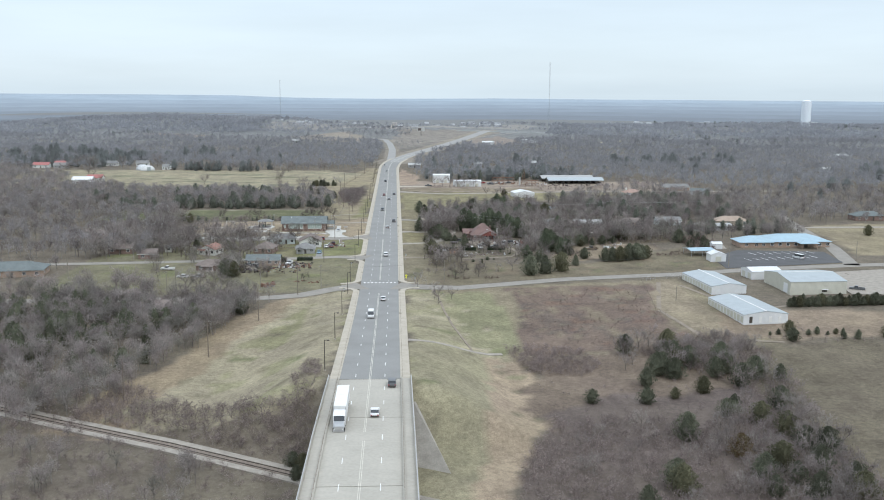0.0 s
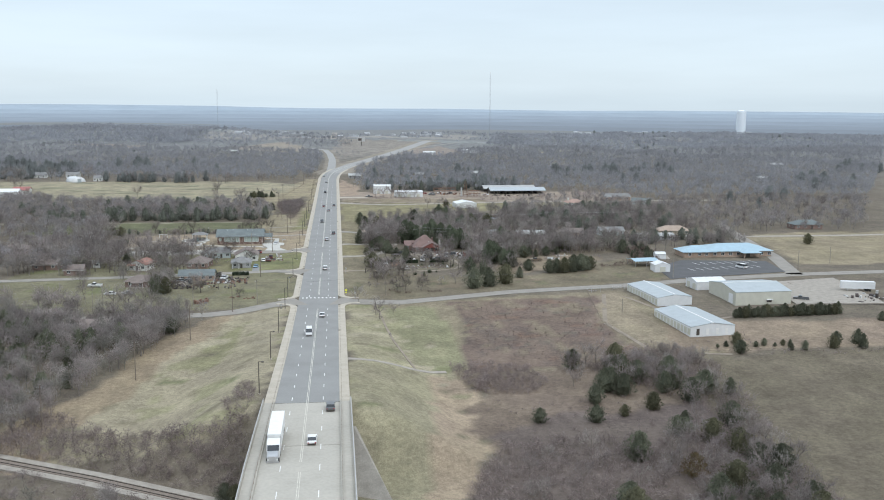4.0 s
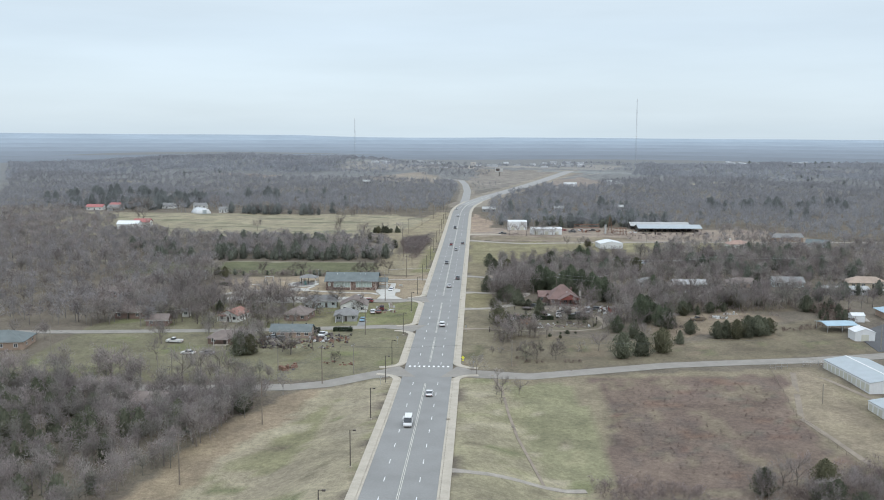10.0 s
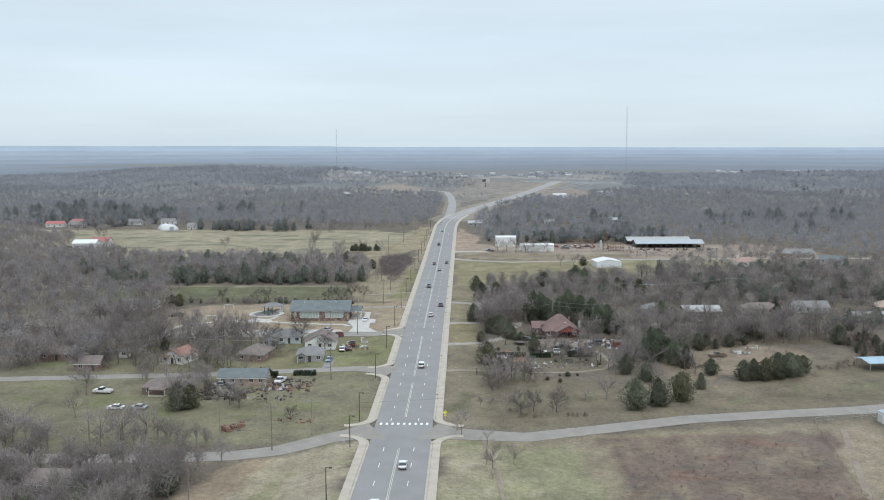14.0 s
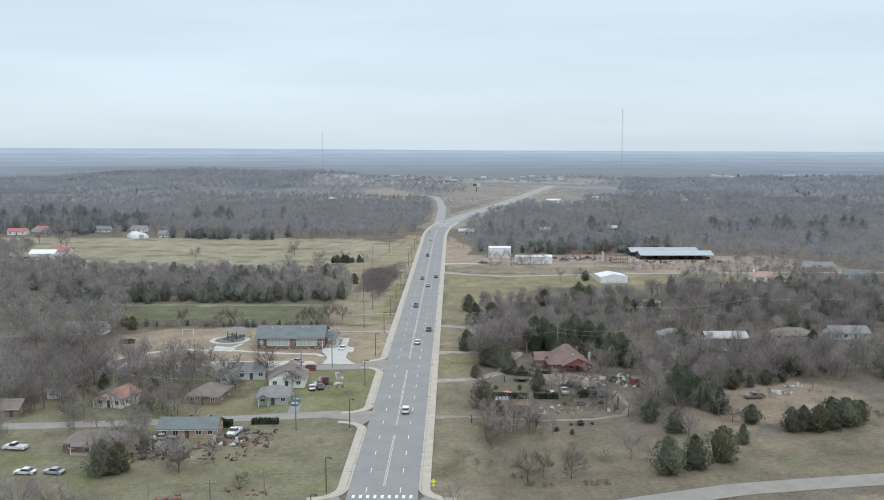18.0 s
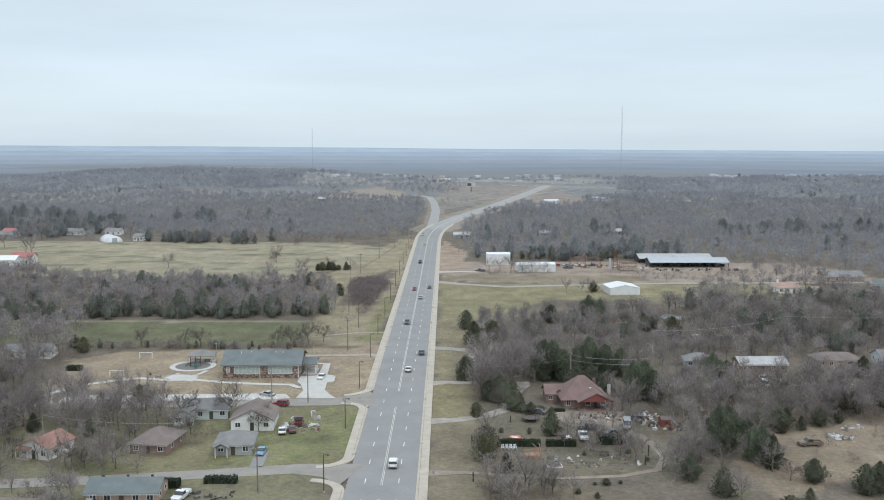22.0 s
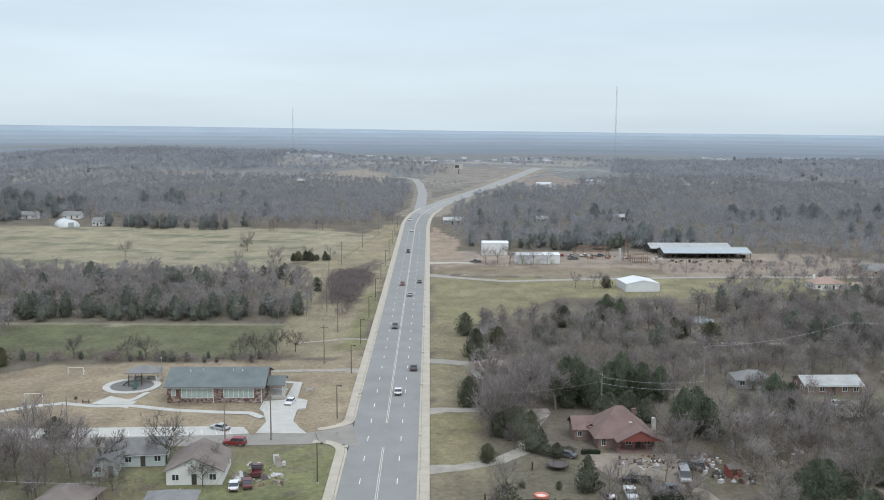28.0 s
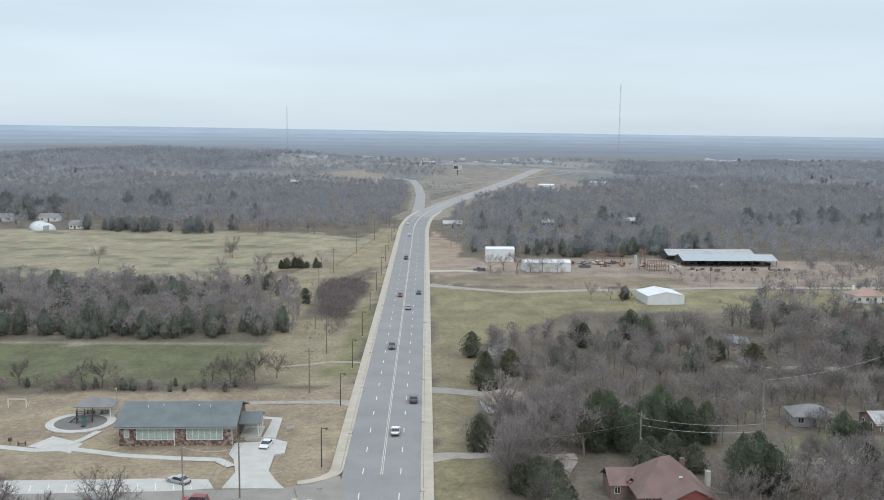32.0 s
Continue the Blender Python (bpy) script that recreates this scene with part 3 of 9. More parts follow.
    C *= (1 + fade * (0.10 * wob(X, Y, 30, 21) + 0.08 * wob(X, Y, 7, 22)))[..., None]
    return np.clip(C, 0.02, 0.8)


GX, GY = np.meshgrid(gx, gy, indexing="ij")
GZ = land(GX, GY)
GZ = np.where((np.abs(GX) < 10.2) & (GY > -150) & (GY < 560), GZ - 0.12, GZ)
GZ = GZ + np.where(np.abs(GX) > 12, 0.12 * wob(GX, GY, 6, 31) * smooth01((np.abs(GX) - 12) / 6), 0)
nxg, nyg = GX.shape
idx = np.arange(nxg * nyg).reshape(nxg, nyg)
quads = np.stack([idx[:-1, :-1], idx[1:, :-1], idx[1:, 1:], idx[:-1, 1:]], -1).reshape(-1, 4)

m_ground = bpy.data.materials.new("winter_ground")
m_ground.use_nodes = True
gn, gl = m_ground.node_tree.nodes, m_ground.node_tree.links
g_b = gn["Principled BSDF"]
g_b.inputs["Roughness"].default_value, g_b.inputs["Specular IOR Level"].default_value = 0.95, 0.1
g_at = gn.new("ShaderNodeAttribute")
g_at.attribute_name = "cover"
g_geo = gn.new("ShaderNodeNewGeometry")


def gnoise(scale, detail, lo, hi, stretch=None):
    t = gn.new("ShaderNodeTexNoise")
    t.inputs["Scale"].default_value, t.inputs["Detail"].default_value, t.inputs["Roughness"].default_value = scale, detail, 0.65
    if stretch:
        mp = gn.new("ShaderNodeMapping")
        mp.inputs["Scale"].default_value = stretch
        mp.inputs["Rotation"].default_value = (0, 0, 0.5)
        gl.new(g_geo.outputs["Position"], mp.inputs["Vector"])
        gl.new(mp.outputs[0], t.inputs["Vector"])
    else:
        gl.new(g_geo.outputs["Position"], t.inputs["Vector"])
    r = gn.new("ShaderNodeMapRange")
    for k, v in (("From Min", 0.28), ("From Max", 0.72), ("To Min", lo), ("To Max", hi)):
        r.inputs[k].default_value = v
    gl.new(t.outputs["Fac"], r.inputs["Value"])
    return t, r.outputs[0]


t1, r1 = gnoise(0.09, 5, 0.74, 1.26)
t2, r2 = gnoise(0.8, 5, 0.76, 1.24)
t5, r5 = gnoise(3.2, 3, 0.84, 1.16)
t3, r3 = gnoise(0.25, 4, 0.90, 1.10, (1.0, 0.35, 1.0))
gm1 = gn.new("ShaderNodeMath")
gm2 = gn.new("ShaderNodeMath")
gm1.operation = gm2.operation = "MULTIPLY"
gl.new(r1, gm1.inputs[0])
gl.new(r2, gm1.inputs[1])
gl.new(gm1.outputs[0], gm2.inputs[0])
gl.new(r3, gm2.inputs[1])
gm3 = gn.new("ShaderNodeMath")
gm3.operation = "MULTIPLY"
gl.new(gm2.outputs[0], gm3.inputs[0])
gl.new(r5, gm3.inputs[1])
# mottling fades by up to 0.8 between 1300 m and 2200 m out
g_len = gn.new("ShaderNodeVectorMath")
g_len.operation = "LENGTH"
gl.new(g_geo.outputs["Position"], g_len.inputs[0])
g_far = gn.new("ShaderNodeMapRange")
for k, v in (("From Min", 1300), ("From Max", 2200), ("To Min", 0.0), ("To Max", 0.8)):
    g_far.inputs[k].default_value = v
gl.new(g_len.outputs["Value"], g_far.inputs["Value"])
g_even = gn.new("ShaderNodeMix")
g_even.inputs["B"].default_value = 1.0
gl.new(g_far.outputs[0], g_even.inputs["Factor"])
gl.new(gm3.outputs[0], g_even.inputs["A"])
g_sc = gn.new("ShaderNodeVectorMath")
g_sc.operation = "SCALE"
gl.new(g_at.outputs["Color"], g_sc.inputs[0])
gl.new(g_even.outputs["Result"], g_sc.inputs["Scale"])
# dull green tinge in patches
g_mx = gn.new("ShaderNodeMix")
g_mx.data_type, g_mx.blend_type = "RGBA", "MULTIPLY"
g_mx.inputs["B"].default_value = (0.97, 1.0, 0.92, 1)
t4, r4 = gnoise(0.045, 3, 0.0, 1.0)
gl.new(r4, g_mx.inputs["Factor"])
gl.new(g_sc.outputs[0], g_mx.inputs["A"])
gl.new(g_mx.outputs["Result"], g_b.inputs["Base Color"])
g_bp = gn.new("ShaderNodeBump")
g_bp.inputs["Strength"].default_value, g_bp.inputs["Distance"].default_value = 0.5, 0.3
gl.new(t2.outputs["Fac"], g_bp.inputs["Height"])
gl.new(g_bp.outputs[0], g_b.inputs["Normal"])

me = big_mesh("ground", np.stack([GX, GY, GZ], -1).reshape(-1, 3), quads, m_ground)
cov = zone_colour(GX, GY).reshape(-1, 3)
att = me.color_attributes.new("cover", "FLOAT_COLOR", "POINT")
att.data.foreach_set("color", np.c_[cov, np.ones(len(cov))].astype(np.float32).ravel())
me.polygons.foreach_set("use_smooth", np.ones(len(me.polygons), bool))
tagged(new("ground", me), "winter ground of dry grass, brown field and leaf litter", "ground", kind="structure")

# ---- backdrop: far wooded ridges, one behind the other, haze painted in as paler colours ----


def far_ridge(d, tops, rough, colour, seed):
    """A long low hill across the whole view, d metres off; tops: crest heights from east to west."""
    r = np.random.RandomState(seed)
    A = np.linspace(0.5, 2.64, 520)
    crest = np.interp(A, np.linspace(0.9, 2.2, len(tops)), tops)
    for k in range(6):
        crest = crest + rough * np.sin(A * 9 * 1.9**k + 6 * r.rand()) / 1.7**k
    D = d + 60 * np.sin(A * 14 + 6 * r.rand())
    rows = [(D - 520, -3 + 0 * A), (D - 180, crest * 0.66 - 1), (D, crest), (D + 240, -5 + 0 * A)]
    V = np.stack([np.stack([q * np.cos(A), q * np.sin(A), z], -1) for q, z in rows], 1).reshape(-1, 3)
    i = 4 * np.arange(len(A) - 1)[:, None] + np.arange(3)[None]
    F = np.stack([i, i + 1, i + 5, i + 4], -1).reshape(-1, 4)
    me = big_mesh("backdrop", V, F, material("far_hill_hazed", colour, 0.95, var=0.05, scale=0.004, fine=0.02, spec=0.0))
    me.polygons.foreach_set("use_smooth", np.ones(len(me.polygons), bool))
    tagged(new("backdrop", me), "wooded ridge on the horizon, coloured pale blue-grey for haze", "hills", kind="structure")


# each farther ridge gets a paler, bluer colour in place of haze
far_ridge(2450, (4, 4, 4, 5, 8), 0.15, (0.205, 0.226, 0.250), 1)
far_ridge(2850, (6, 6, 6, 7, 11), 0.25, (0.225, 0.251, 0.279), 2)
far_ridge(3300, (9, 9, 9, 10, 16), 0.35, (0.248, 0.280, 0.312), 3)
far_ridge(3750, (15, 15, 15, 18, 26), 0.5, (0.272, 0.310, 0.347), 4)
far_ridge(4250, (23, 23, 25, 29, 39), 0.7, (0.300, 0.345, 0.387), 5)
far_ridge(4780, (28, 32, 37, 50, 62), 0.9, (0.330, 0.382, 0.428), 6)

# ---- roads ----


def strip(name, pts, width, mat, label, category="road", lift=0.09, step=4.0, kind="structure", parent=None, zfun=None, thick=0.15, off=0.0):
    """A ribbon of surface along a line on the plan; width may be one number or one per point."""
    P = np.array(pts, float)
    Wd = np.full(len(P), float(width)) if np.isscalar(width) else np.array(width, float)
    seg = np.r_[0, np.cumsum(np.hypot(*np.diff(P, axis=0).T))]
    n = max(2, int(seg[-1] / step) + 1)
    s = np.linspace(0, seg[-1], n)
    s = np.unique(np.r_[s, seg])
    X, Y, Q = (np.interp(s, seg, c) for c in (P[:, 0], P[:, 1], Wd))
    tx, ty = np.gradient(X), np.gradient(Y)
    ln = np.hypot(tx, ty)
    tx, ty = tx / ln, ty / ln
    b = Build()
    vs = []
    for i in range(len(s)):
        for sgn in (-1, 1):
            x, y = X[i] + ty[i] * (sgn * Q[i] / 2 + off), Y[i] - tx[i] * (sgn * Q[i] / 2 + off)
            z = (zfun(y) if zfun else gz(x, y)) + lift
            vs += [(x, y, z), (x, y, z - thick)]
    fs = []
    for i in range(len(s) - 1):
        a, c = 4 * i, 4 * i + 4
        fs += [(a, c, c + 2, a + 2)[::-1], (a + 1, a, c, c + 1)[::-1], (a + 2, a + 3, c + 3, c + 2)[::-1]]
    b.add(vs, fs)
    ob = new(name, b.mesh(name, M[mat]))
    if parent is not None:
        ob.parent = parent
        if label:
            ob["label"] = label
    else:
        tagged(ob, label, category, kind=kind)
    return ob


HW = 7.45
hw_line = [(0, -146), (0, 560), (1.2, 600), (4, 640)]
strip("road", hw_far, [15, 15, 16, 17, 17, 17, 17, 16], "concrete_road", "pale highway curving up the far hill", lift=0.12, step=8)
highway = strip("road", hw_line, [2 * HW] * 2 + [15, 16], "asphalt", "four-lane grey asphalt highway running straight to a bend", zfun=None, lift=0.10, step=6)
strip("road", old_road, 9, "concrete_road", "pale old road climbing between bare woods", lift=0.14, step=8)

for px in (-3.62, 3.62):
    y = -144.0
    while y < 540:
        if not (-16 < y < 2):
            strip("lane_dash", [(px, y), (px, y + 3.05)], 0.16, "paint_white", "", parent=highway, lift=0.125, thick=0.01)
        y += 12.19
for y0, y1 in ((-146, -20), (6, 42), (50, 108), (124, 560)):
    for px in (-0.17, 0.17):
        strip("centre_line", [(px, y0), (px, y1)], 0.13, "paint_yellow", "", parent=highway, lift=0.125, thick=0.01, step=8)
for k in range(9):
    strip("crosswalk_bar", [(-6.0 + 1.5 * k, -0.9), (-6.0 + 1.5 * k, 0.9)], 0.62, "paint_white", "", parent=highway, lift=0.127, thick=0.01)


def arc(cx, cy, r, a0, a1, n=7):
    return [(cx + r * math.cos(radians(a0 + (a1 - a0) * i / (n - 1))), cy + r * math.sin(radians(a0 + (a1 - a0) * i / (n - 1)))) for i in range(n)]


def side_strip(name, off, width, mat, label, cat, lift):
    R = 6.5
    for sgn, breaks in ((-1, (-6, 57, 116)), (1, (-6,))):
        starts = [-146] + [b + 4.2 for b in breaks]
        ends = [b - 4.2 for b in breaks] + [560]
        for i, (y0, y1) in enumerate(zip(starts, ends)):
            line = []
            if i:
                c = arc(sgn * (off + R), y0 + R, R, 270 if sgn > 0 else 270, 180 if sgn > 0 else 360)
                line += c
            else:
                line.append((sgn * off, y0))
            if i < len(breaks):
                line += arc(sgn * (off + R), y1 - R, R, 180 if sgn > 0 else 0, 90)
            else:
                line.append((sgn * off, y1))
            strip(name, line, width, mat, label, cat, lift=lift, step=5, thick=0.2)


side_strip("kerb", HW + 0.25, 0.5, "concrete", "pale concrete kerb and gutter", "kerb", 0.17)
side_strip("pavement", HW + 1.5, 1.9, "concrete", "tan concrete footpath beside the highway", "pavement", 0.22)

bend = [(0, 560), (1.2, 600), (4, 640), (11, 690), (28, 775)]
for sgn in (-1, 1):
    strip("kerb", bend, 0.5, "concrete", "pale concrete kerb and gutter", "kerb", lift=0.19, step=6, thick=0.2, off=sgn * (HW + 0.45))
    strip("pavement", bend[:4], 1.9, "concrete", "tan concrete footpath beside the highway", "pavement", lift=0.24, step=6, thick=0.2, off=sgn * (HW + 1.7))
for px in (-3.62, 3.62):
    for (x0, y0), (x1, y1) in zip(bend[1:-1], bend[2:]):
        n = int(math.hypot(x1 - x0, y1 - y0) / 12.19)
        for i in range(n):
            t0, t1 = i / n, (i + 0.27) / n
            strip("lane_dash", [(x0 + (x1 - x0) * t0 + px, y0 + (y1 - y0) * t0), (x0 + (x1 - x0) * t1 + px, y0 + (y1 - y0) * t1)], 0.18, "paint_white", "", parent=highway, lift=0.16, thick=0.01)
strip("centre_line", bend, 0.4, "paint_yellow", "", parent=highway, lift=0.16, thick=0.01, step=6)

STREETS = [
    ([(-6.5, -6), (-12, -8.5), (-18, -12), (-29, -20.5), (-39, -24), (-60, -26), (-84, -26.5), (-140, -27)], [15, 9, 7, 6.3, 6, 6, 6, 6], "asphalt_old", "narrow pale grey side street"),
    ([(6.5, -6), (12, -8), (31, -10.5), (50, -4), (75, 5), (100, 10), (124, 14), (160, 24), (209, 33), (300, 40)], [15, 9, 6.5, 6.5, 6.5, 6.5, 7, 7, 7, 7], "asphalt_old", "narrow pale grey country lane"),
    ([(-6.5, 57), (-12, 59), (-20, 60), (-42, 56), (-69, 51.5), (-128, 45.5), (-220, 40)], [14, 8.5, 6, 5.5, 5.5, 5.5, 5.5], "asphalt_old", "narrow grey residential street"),
    ([(-6.5, 116), (-12, 115), (-20, 114.5), (-40, 113.5), (-70, 112), (-105, 109)], [15, 9, 7, 7, 7, 7], "asphalt_old", "grey street beside the school lot"),
    ([(209, 33), (222, 80), (234, 150), (246, 210)], 7, "asphalt_old", "grey lane climbing past the clinic"),
    ([(234, 150), (300, 150), (420, 160)], 5, "gravel", "pale gravel lane"),
    ([(9, 343), (24, 335), (44, 327), (72, 332), (129, 340), (186, 342), (300, 346)], [8, 5, 5, 5, 5, 5, 5], "gravel", "pale gravel road past the work yard"),
    ([(9, 381), (22, 383), (32, 382)], [6, 5, 5], "concrete", "concrete driveway apron"),
    ([(9, 182), (16, 182), (24, 181)], [6, 5, 5], "asphalt_old", "short driveway off the highway"),
    ([(9, 133), (14, 135), (24, 137), (33.5, 135.5), (39, 136)], [5, 3.4, 3.4, 3.4, 3.4], "gravel", "pale gravel driveway"),
    ([(9, 95), (15.6, 96.8), (24.3, 101.4), (31, 108.6), (31.7, 119.7), (37, 134)], [5, 3.2, 3.4, 4, 4, 4], "gravel", "pale gravel driveway to the red-roofed house"),
    ([(9, 57.5), (18, 58), (39, 54.5), (52, 56), (61, 60), (64.3, 68), (64, 76), (62, 84), (57, 92), (51, 99)], [4, 1.6, 1.5, 1.6, 1.8, 2, 2.2, 2.4, 4, 8], "dirt", "curving gravel garden drive"),
    ([(77, 133), (90, 133.8), (111, 133.5), (137, 135)], 3.4, "gravel", "pale gravel lane past small houses"),
    ([(116, 134), (117, 146)], 4, "gravel", "short gravel driveway at the brick house"),
    ([(92, 209), (104, 208.8), (124, 207.8)], 3, "gravel", "pale gravel lane in the woods"),
    ([(9, -99), (14, -99.5), (24, -96), (38.6, -93.5)], [3, 2.0, 1.8, 1.8], "gravel", "concrete drainage flume across the grass"),
    ([(19.7, -9.7), (22.2, -23), (23.5, -47), (25, -65), (27, -78), (29.5, -94)], 0.8, "dirt", "shallow concrete ditch through the grass"),
    ([(-9, 210), (-18, 212), (-32, 206)], 1.5, "gravel", "narrow worn track over the verge"),
    ([(-9, 170), (-14, 172), (-22, 173), (-34, 172)], [5, 3, 2.5, 2.5], "gravel", "short gravel drive behind the school"),
    ([(-29, 61), (-29.3, 68), (-29.6, 72)], 3.0, "asphalt", "short asphalt driveway at the grey cottage"),
    ([(24, 1000), (150, 1180), (220, 1290)], 3, "gravel", "distant pale track"),
    ([(-420, 965), (-274, 1000), (-234, 1050)], 7, "gravel", "distant pale gravel road among woods"),
    ([(3, 1440), (5, 1900)], 12, "gravel", "distant straight pale road"),
    ([(88, 926), (106, 938), (150, 946)], 5, "concrete_white", "pale concrete pad on the far hill"),
]
for pts, wd, mat, lab in STREETS:
    strip("road" if "street" in lab or "lane" in lab or "road" in lab else "driveway", pts, wd, mat, lab, "road" if "street" in lab or "lane" in lab or "road" in lab else "driveway", lift=0.11 if "asphalt" in mat else 0.1)


def slab(name, outline, mat, label, category, lift=0.12, kind="structure"):
    """A flat poured slab with the given outline on the plan."""
    b = Build()
    z = max(gz(x, y) for x, y in outline) + lift
    b.prism(outline, 2, z - 0.5, z)
    return tagged(new(name, b.mesh(name, M[mat])), label, category, kind=kind)


slab("pavement", [(-29, 118), (-17.5, 118), (-19.8, 122), (-21.9, 127), (-22.2, 135.7), (-20.3, 137), (-20.7, 143.5), (-23.5, 145.4), (-24.2, 160.1), (-31.4, 161.6), (-31, 159.6), (-26.3, 159), (-26.4, 143.8), (-31.6, 142.6), (-31.4, 136), (-30, 133.5), (-28.1, 126.2)], "concrete_white", "white concrete school forecourt", "forecourt", 0.17)
strip("path", [(-97, 112), (-101, 122), (-97, 131), (-87, 138), (-80.6, 140.6), (-71.7, 138.3), (-63.5, 139), (-52, 135.4), (-42, 134), (-33, 133.2), (-29.5, 129.5)], 2.0, "concrete_white", "curved white concrete footpath round the school lawn", "path", 0.16)
slab("pavement", [(-73.7, 140.6), (-71, 147), (-63, 142.5), (-63.6, 136.8)], "concrete_white", "white concrete plaza on the footpath", "plaza", 0.155)
strip("path", [(-66, 141.5), (-64, 145), (-62.5, 150.5)], 1.6, "concrete_white", "short white footpath to the play area", "path", 0.175)
corner = slab("pavement", [(-9.6, 119), (-15.6, 117.4), (-14.2, 111.8), (-11.5, 109.8), (-9.6, 109)], "asphalt_old", "crazed grey asphalt at the street corner", "road patch", 0.135)
cr = random.Random(12)
for k in range(46):
    x, y = cr.uniform(-14.3, -10.4), cr.uniform(110.8, 117.6)
    lx, ly = cr.uniform(0.3, 1.0), cr.uniform(-0.5, 0.5)
    strip("crack_seal", [(x - lx, y - ly * 0.4), (x, y + cr.uniform(-0.2, 0.2)), (x + lx * 0.7, y + ly)], cr.uniform(0.10, 0.24), "asphalt_dark", "", parent=corner, lift=0.15, thick=0.01, step=1.0)
slab("pavement", [(-95, 113.5), (-38, 116.8), (-30.5, 118.2), (-32.5, 122.6), (-42, 123), (-95, 120.5)], "concrete_white", "pale concrete parking bays", "parking lot", 0.15)
for k in range(19):
    strip("bay_line", [(-92 + 3.2 * k, 114.2 + 0.19 * k), (-93 + 3.2 * k, 117.6 + 0.19 * k)], 0.12, "paint_white", "white painted bay line", "road marking", lift=0.20, thick=0.01)
slab("pavement", [(150, 27), (208, 39.5), (212, 68), (172, 74), (153, 56)], "asphalt_dark", "dark asphalt clinic car park", "parking lot", 0.14)
for k in range(9):
    strip("bay_line", [(168 + 4.2 * k, 45 + 0.8 * k), (166.5 + 4.2 * k, 51 + 0.8 * k)], 0.3, "paint_white", "white painted bay line", "road marking", lift=0.2, thick=0.01)
for k in range(8):
    strip("bay_line", [(176 + 4.2 * k, 60 + 0.5 * k), (174.5 + 4.2 * k, 66 + 0.5 * k)], 0.3, "paint_white", "white painted bay line", "road marking", lift=0.2, thick=0.01)
slab("pavement", [(180, -26), (215, -28), (222, 24), (186, 16)], "gravel", "grey gravel work yard", "yard", 0.10)
slab("pavement", [(160, 80), (168, 78), (170, 88), (162, 90)], "gravel", "pale gravel apron", "forecourt", 0.12)
slab("pavement", [(46, 92), (56, 91), (61, 97), (62, 106), (43, 106), (43, 99)], "dirt", "pale gravel yard in front of the porch", "yard", 0.08)
strip("track", [(112, -2), (100, -46), (106, -80), (130, -84)], 1.6, "dirt", "worn dirt track along the fence", "track", 0.07)
strip("track", [(118, -5), (128, -36), (140, -44), (152, -40)], 1.6, "dirt", "muddy wheel ruts between sheds", "track", 0.07)

# ---- bridge ----
bridge = tagged(new("bridge"), "pale concrete road bridge with parapet and rails", "bridge")
bridge.matrix_basis = pose(0, 0, 0)


def beam(x0, x1, ys, h0, h1):
    """A bar of constant section that follows the road's profile along the given stations."""
    b = Build()
    vs = []
    for y in ys:
        z = float(road_z(y)) + 0.1
        vs += [(x0, y, z + h0), (x1, y, z + h0), (x1, y, z + h1), (x0, y, z + h1)]
    fs = [(0, 1, 2, 3), tuple(4 * (len(ys) - 1) + k for k in (3, 2, 1, 0))]
    for i in range(len(ys) - 1):
        a, c = 4 * i, 4 * i + 4
        fs += [(a + 3, a + 2, c + 2, c + 3), (a, c, c + 1, a + 1), (a, a + 3, c + 3, c), (a + 1, c + 1, c + 2, a + 2)]
    return b.add(vs, fs)


for y0, y1 in ((-146.2, -178), (-178.25, -215), (-215.25, -252), (-252.25, -300), (-300.25, -420)):
    part("deck_slab", beam(-10.2, 10.2, np.linspace(y0, y1, 7), -0.9, 0.0), "deck", bridge)
for sgn in (-1, 1):
    for name, x0, wdt, h0, h1, mat in (("parapet", 10.05, 0.35, 0.0, 0.95, "deck"), ("inner_kerb", 7.75, 0.45, 0.0, 0.45, "deck"), ("walkway", 8.95, 1.9, 0.0, 0.2, "deck"), ("top_rail", 10.05, 0.12, 1.15, 1.27, "galv"), ("inner_rail", 7.8, 0.1, 0.8, 0.9, "wood_grey")):
        part(name, beam(sgn * x0 - wdt / 2, sgn * x0 + wdt / 2, np.arange(-146, -421, -15), h0, h1), mat, bridge)
    for y in np.arange(-148, -260, -3.0):
        part("rail_post", Build().box(sgn * 10.05, y, road_z(y) + 1.0, 0.14, 0.14, 0.2), "galv", bridge)
        part("rail_post", Build().box(sgn * 7.8, y, road_z(y) + 0.5, 0.12, 0.12, 0.36), "wood_grey", bridge)
for y in (-180, -216, -252, -300):
    for x in (-6.5, 0, 6.5):
        part("pier", Build().tube((x, y, gz(x, y) - 1), (x, y, road_z(y) - 1.6), 0.55, n=12), "deck", bridge)
    part("cap_beam", Build().box(0, y, road_z(y) - 1.6, 17, 1.2, 0.85), "deck", bridge)
for x in (-8, -4, 0, 4, 8):
    part("girder", beam(x - 0.2, x + 0.2, np.arange(-147, -421, -15), -1.85, -0.92), "deck", bridge)
for px in (-3.62, 3.62):
    for y in np.arange(-156.2, -330, -12.19):
        strip("lane_dash", [(px, y), (px, y + 3.05)], 0.16, "paint_white", "", parent=bridge, lift=0.125, thick=0.01, zfun=lambda yy: float(road_z(yy)))
for px in (-0.17, 0.17):
    strip("centre_line", [(px, -420), (px, -146)], 0.13, "paint_yellow", "", parent=bridge, lift=0.125, thick=0.01, step=8, zfun=lambda yy: float(road_z(yy)))
b = Build()
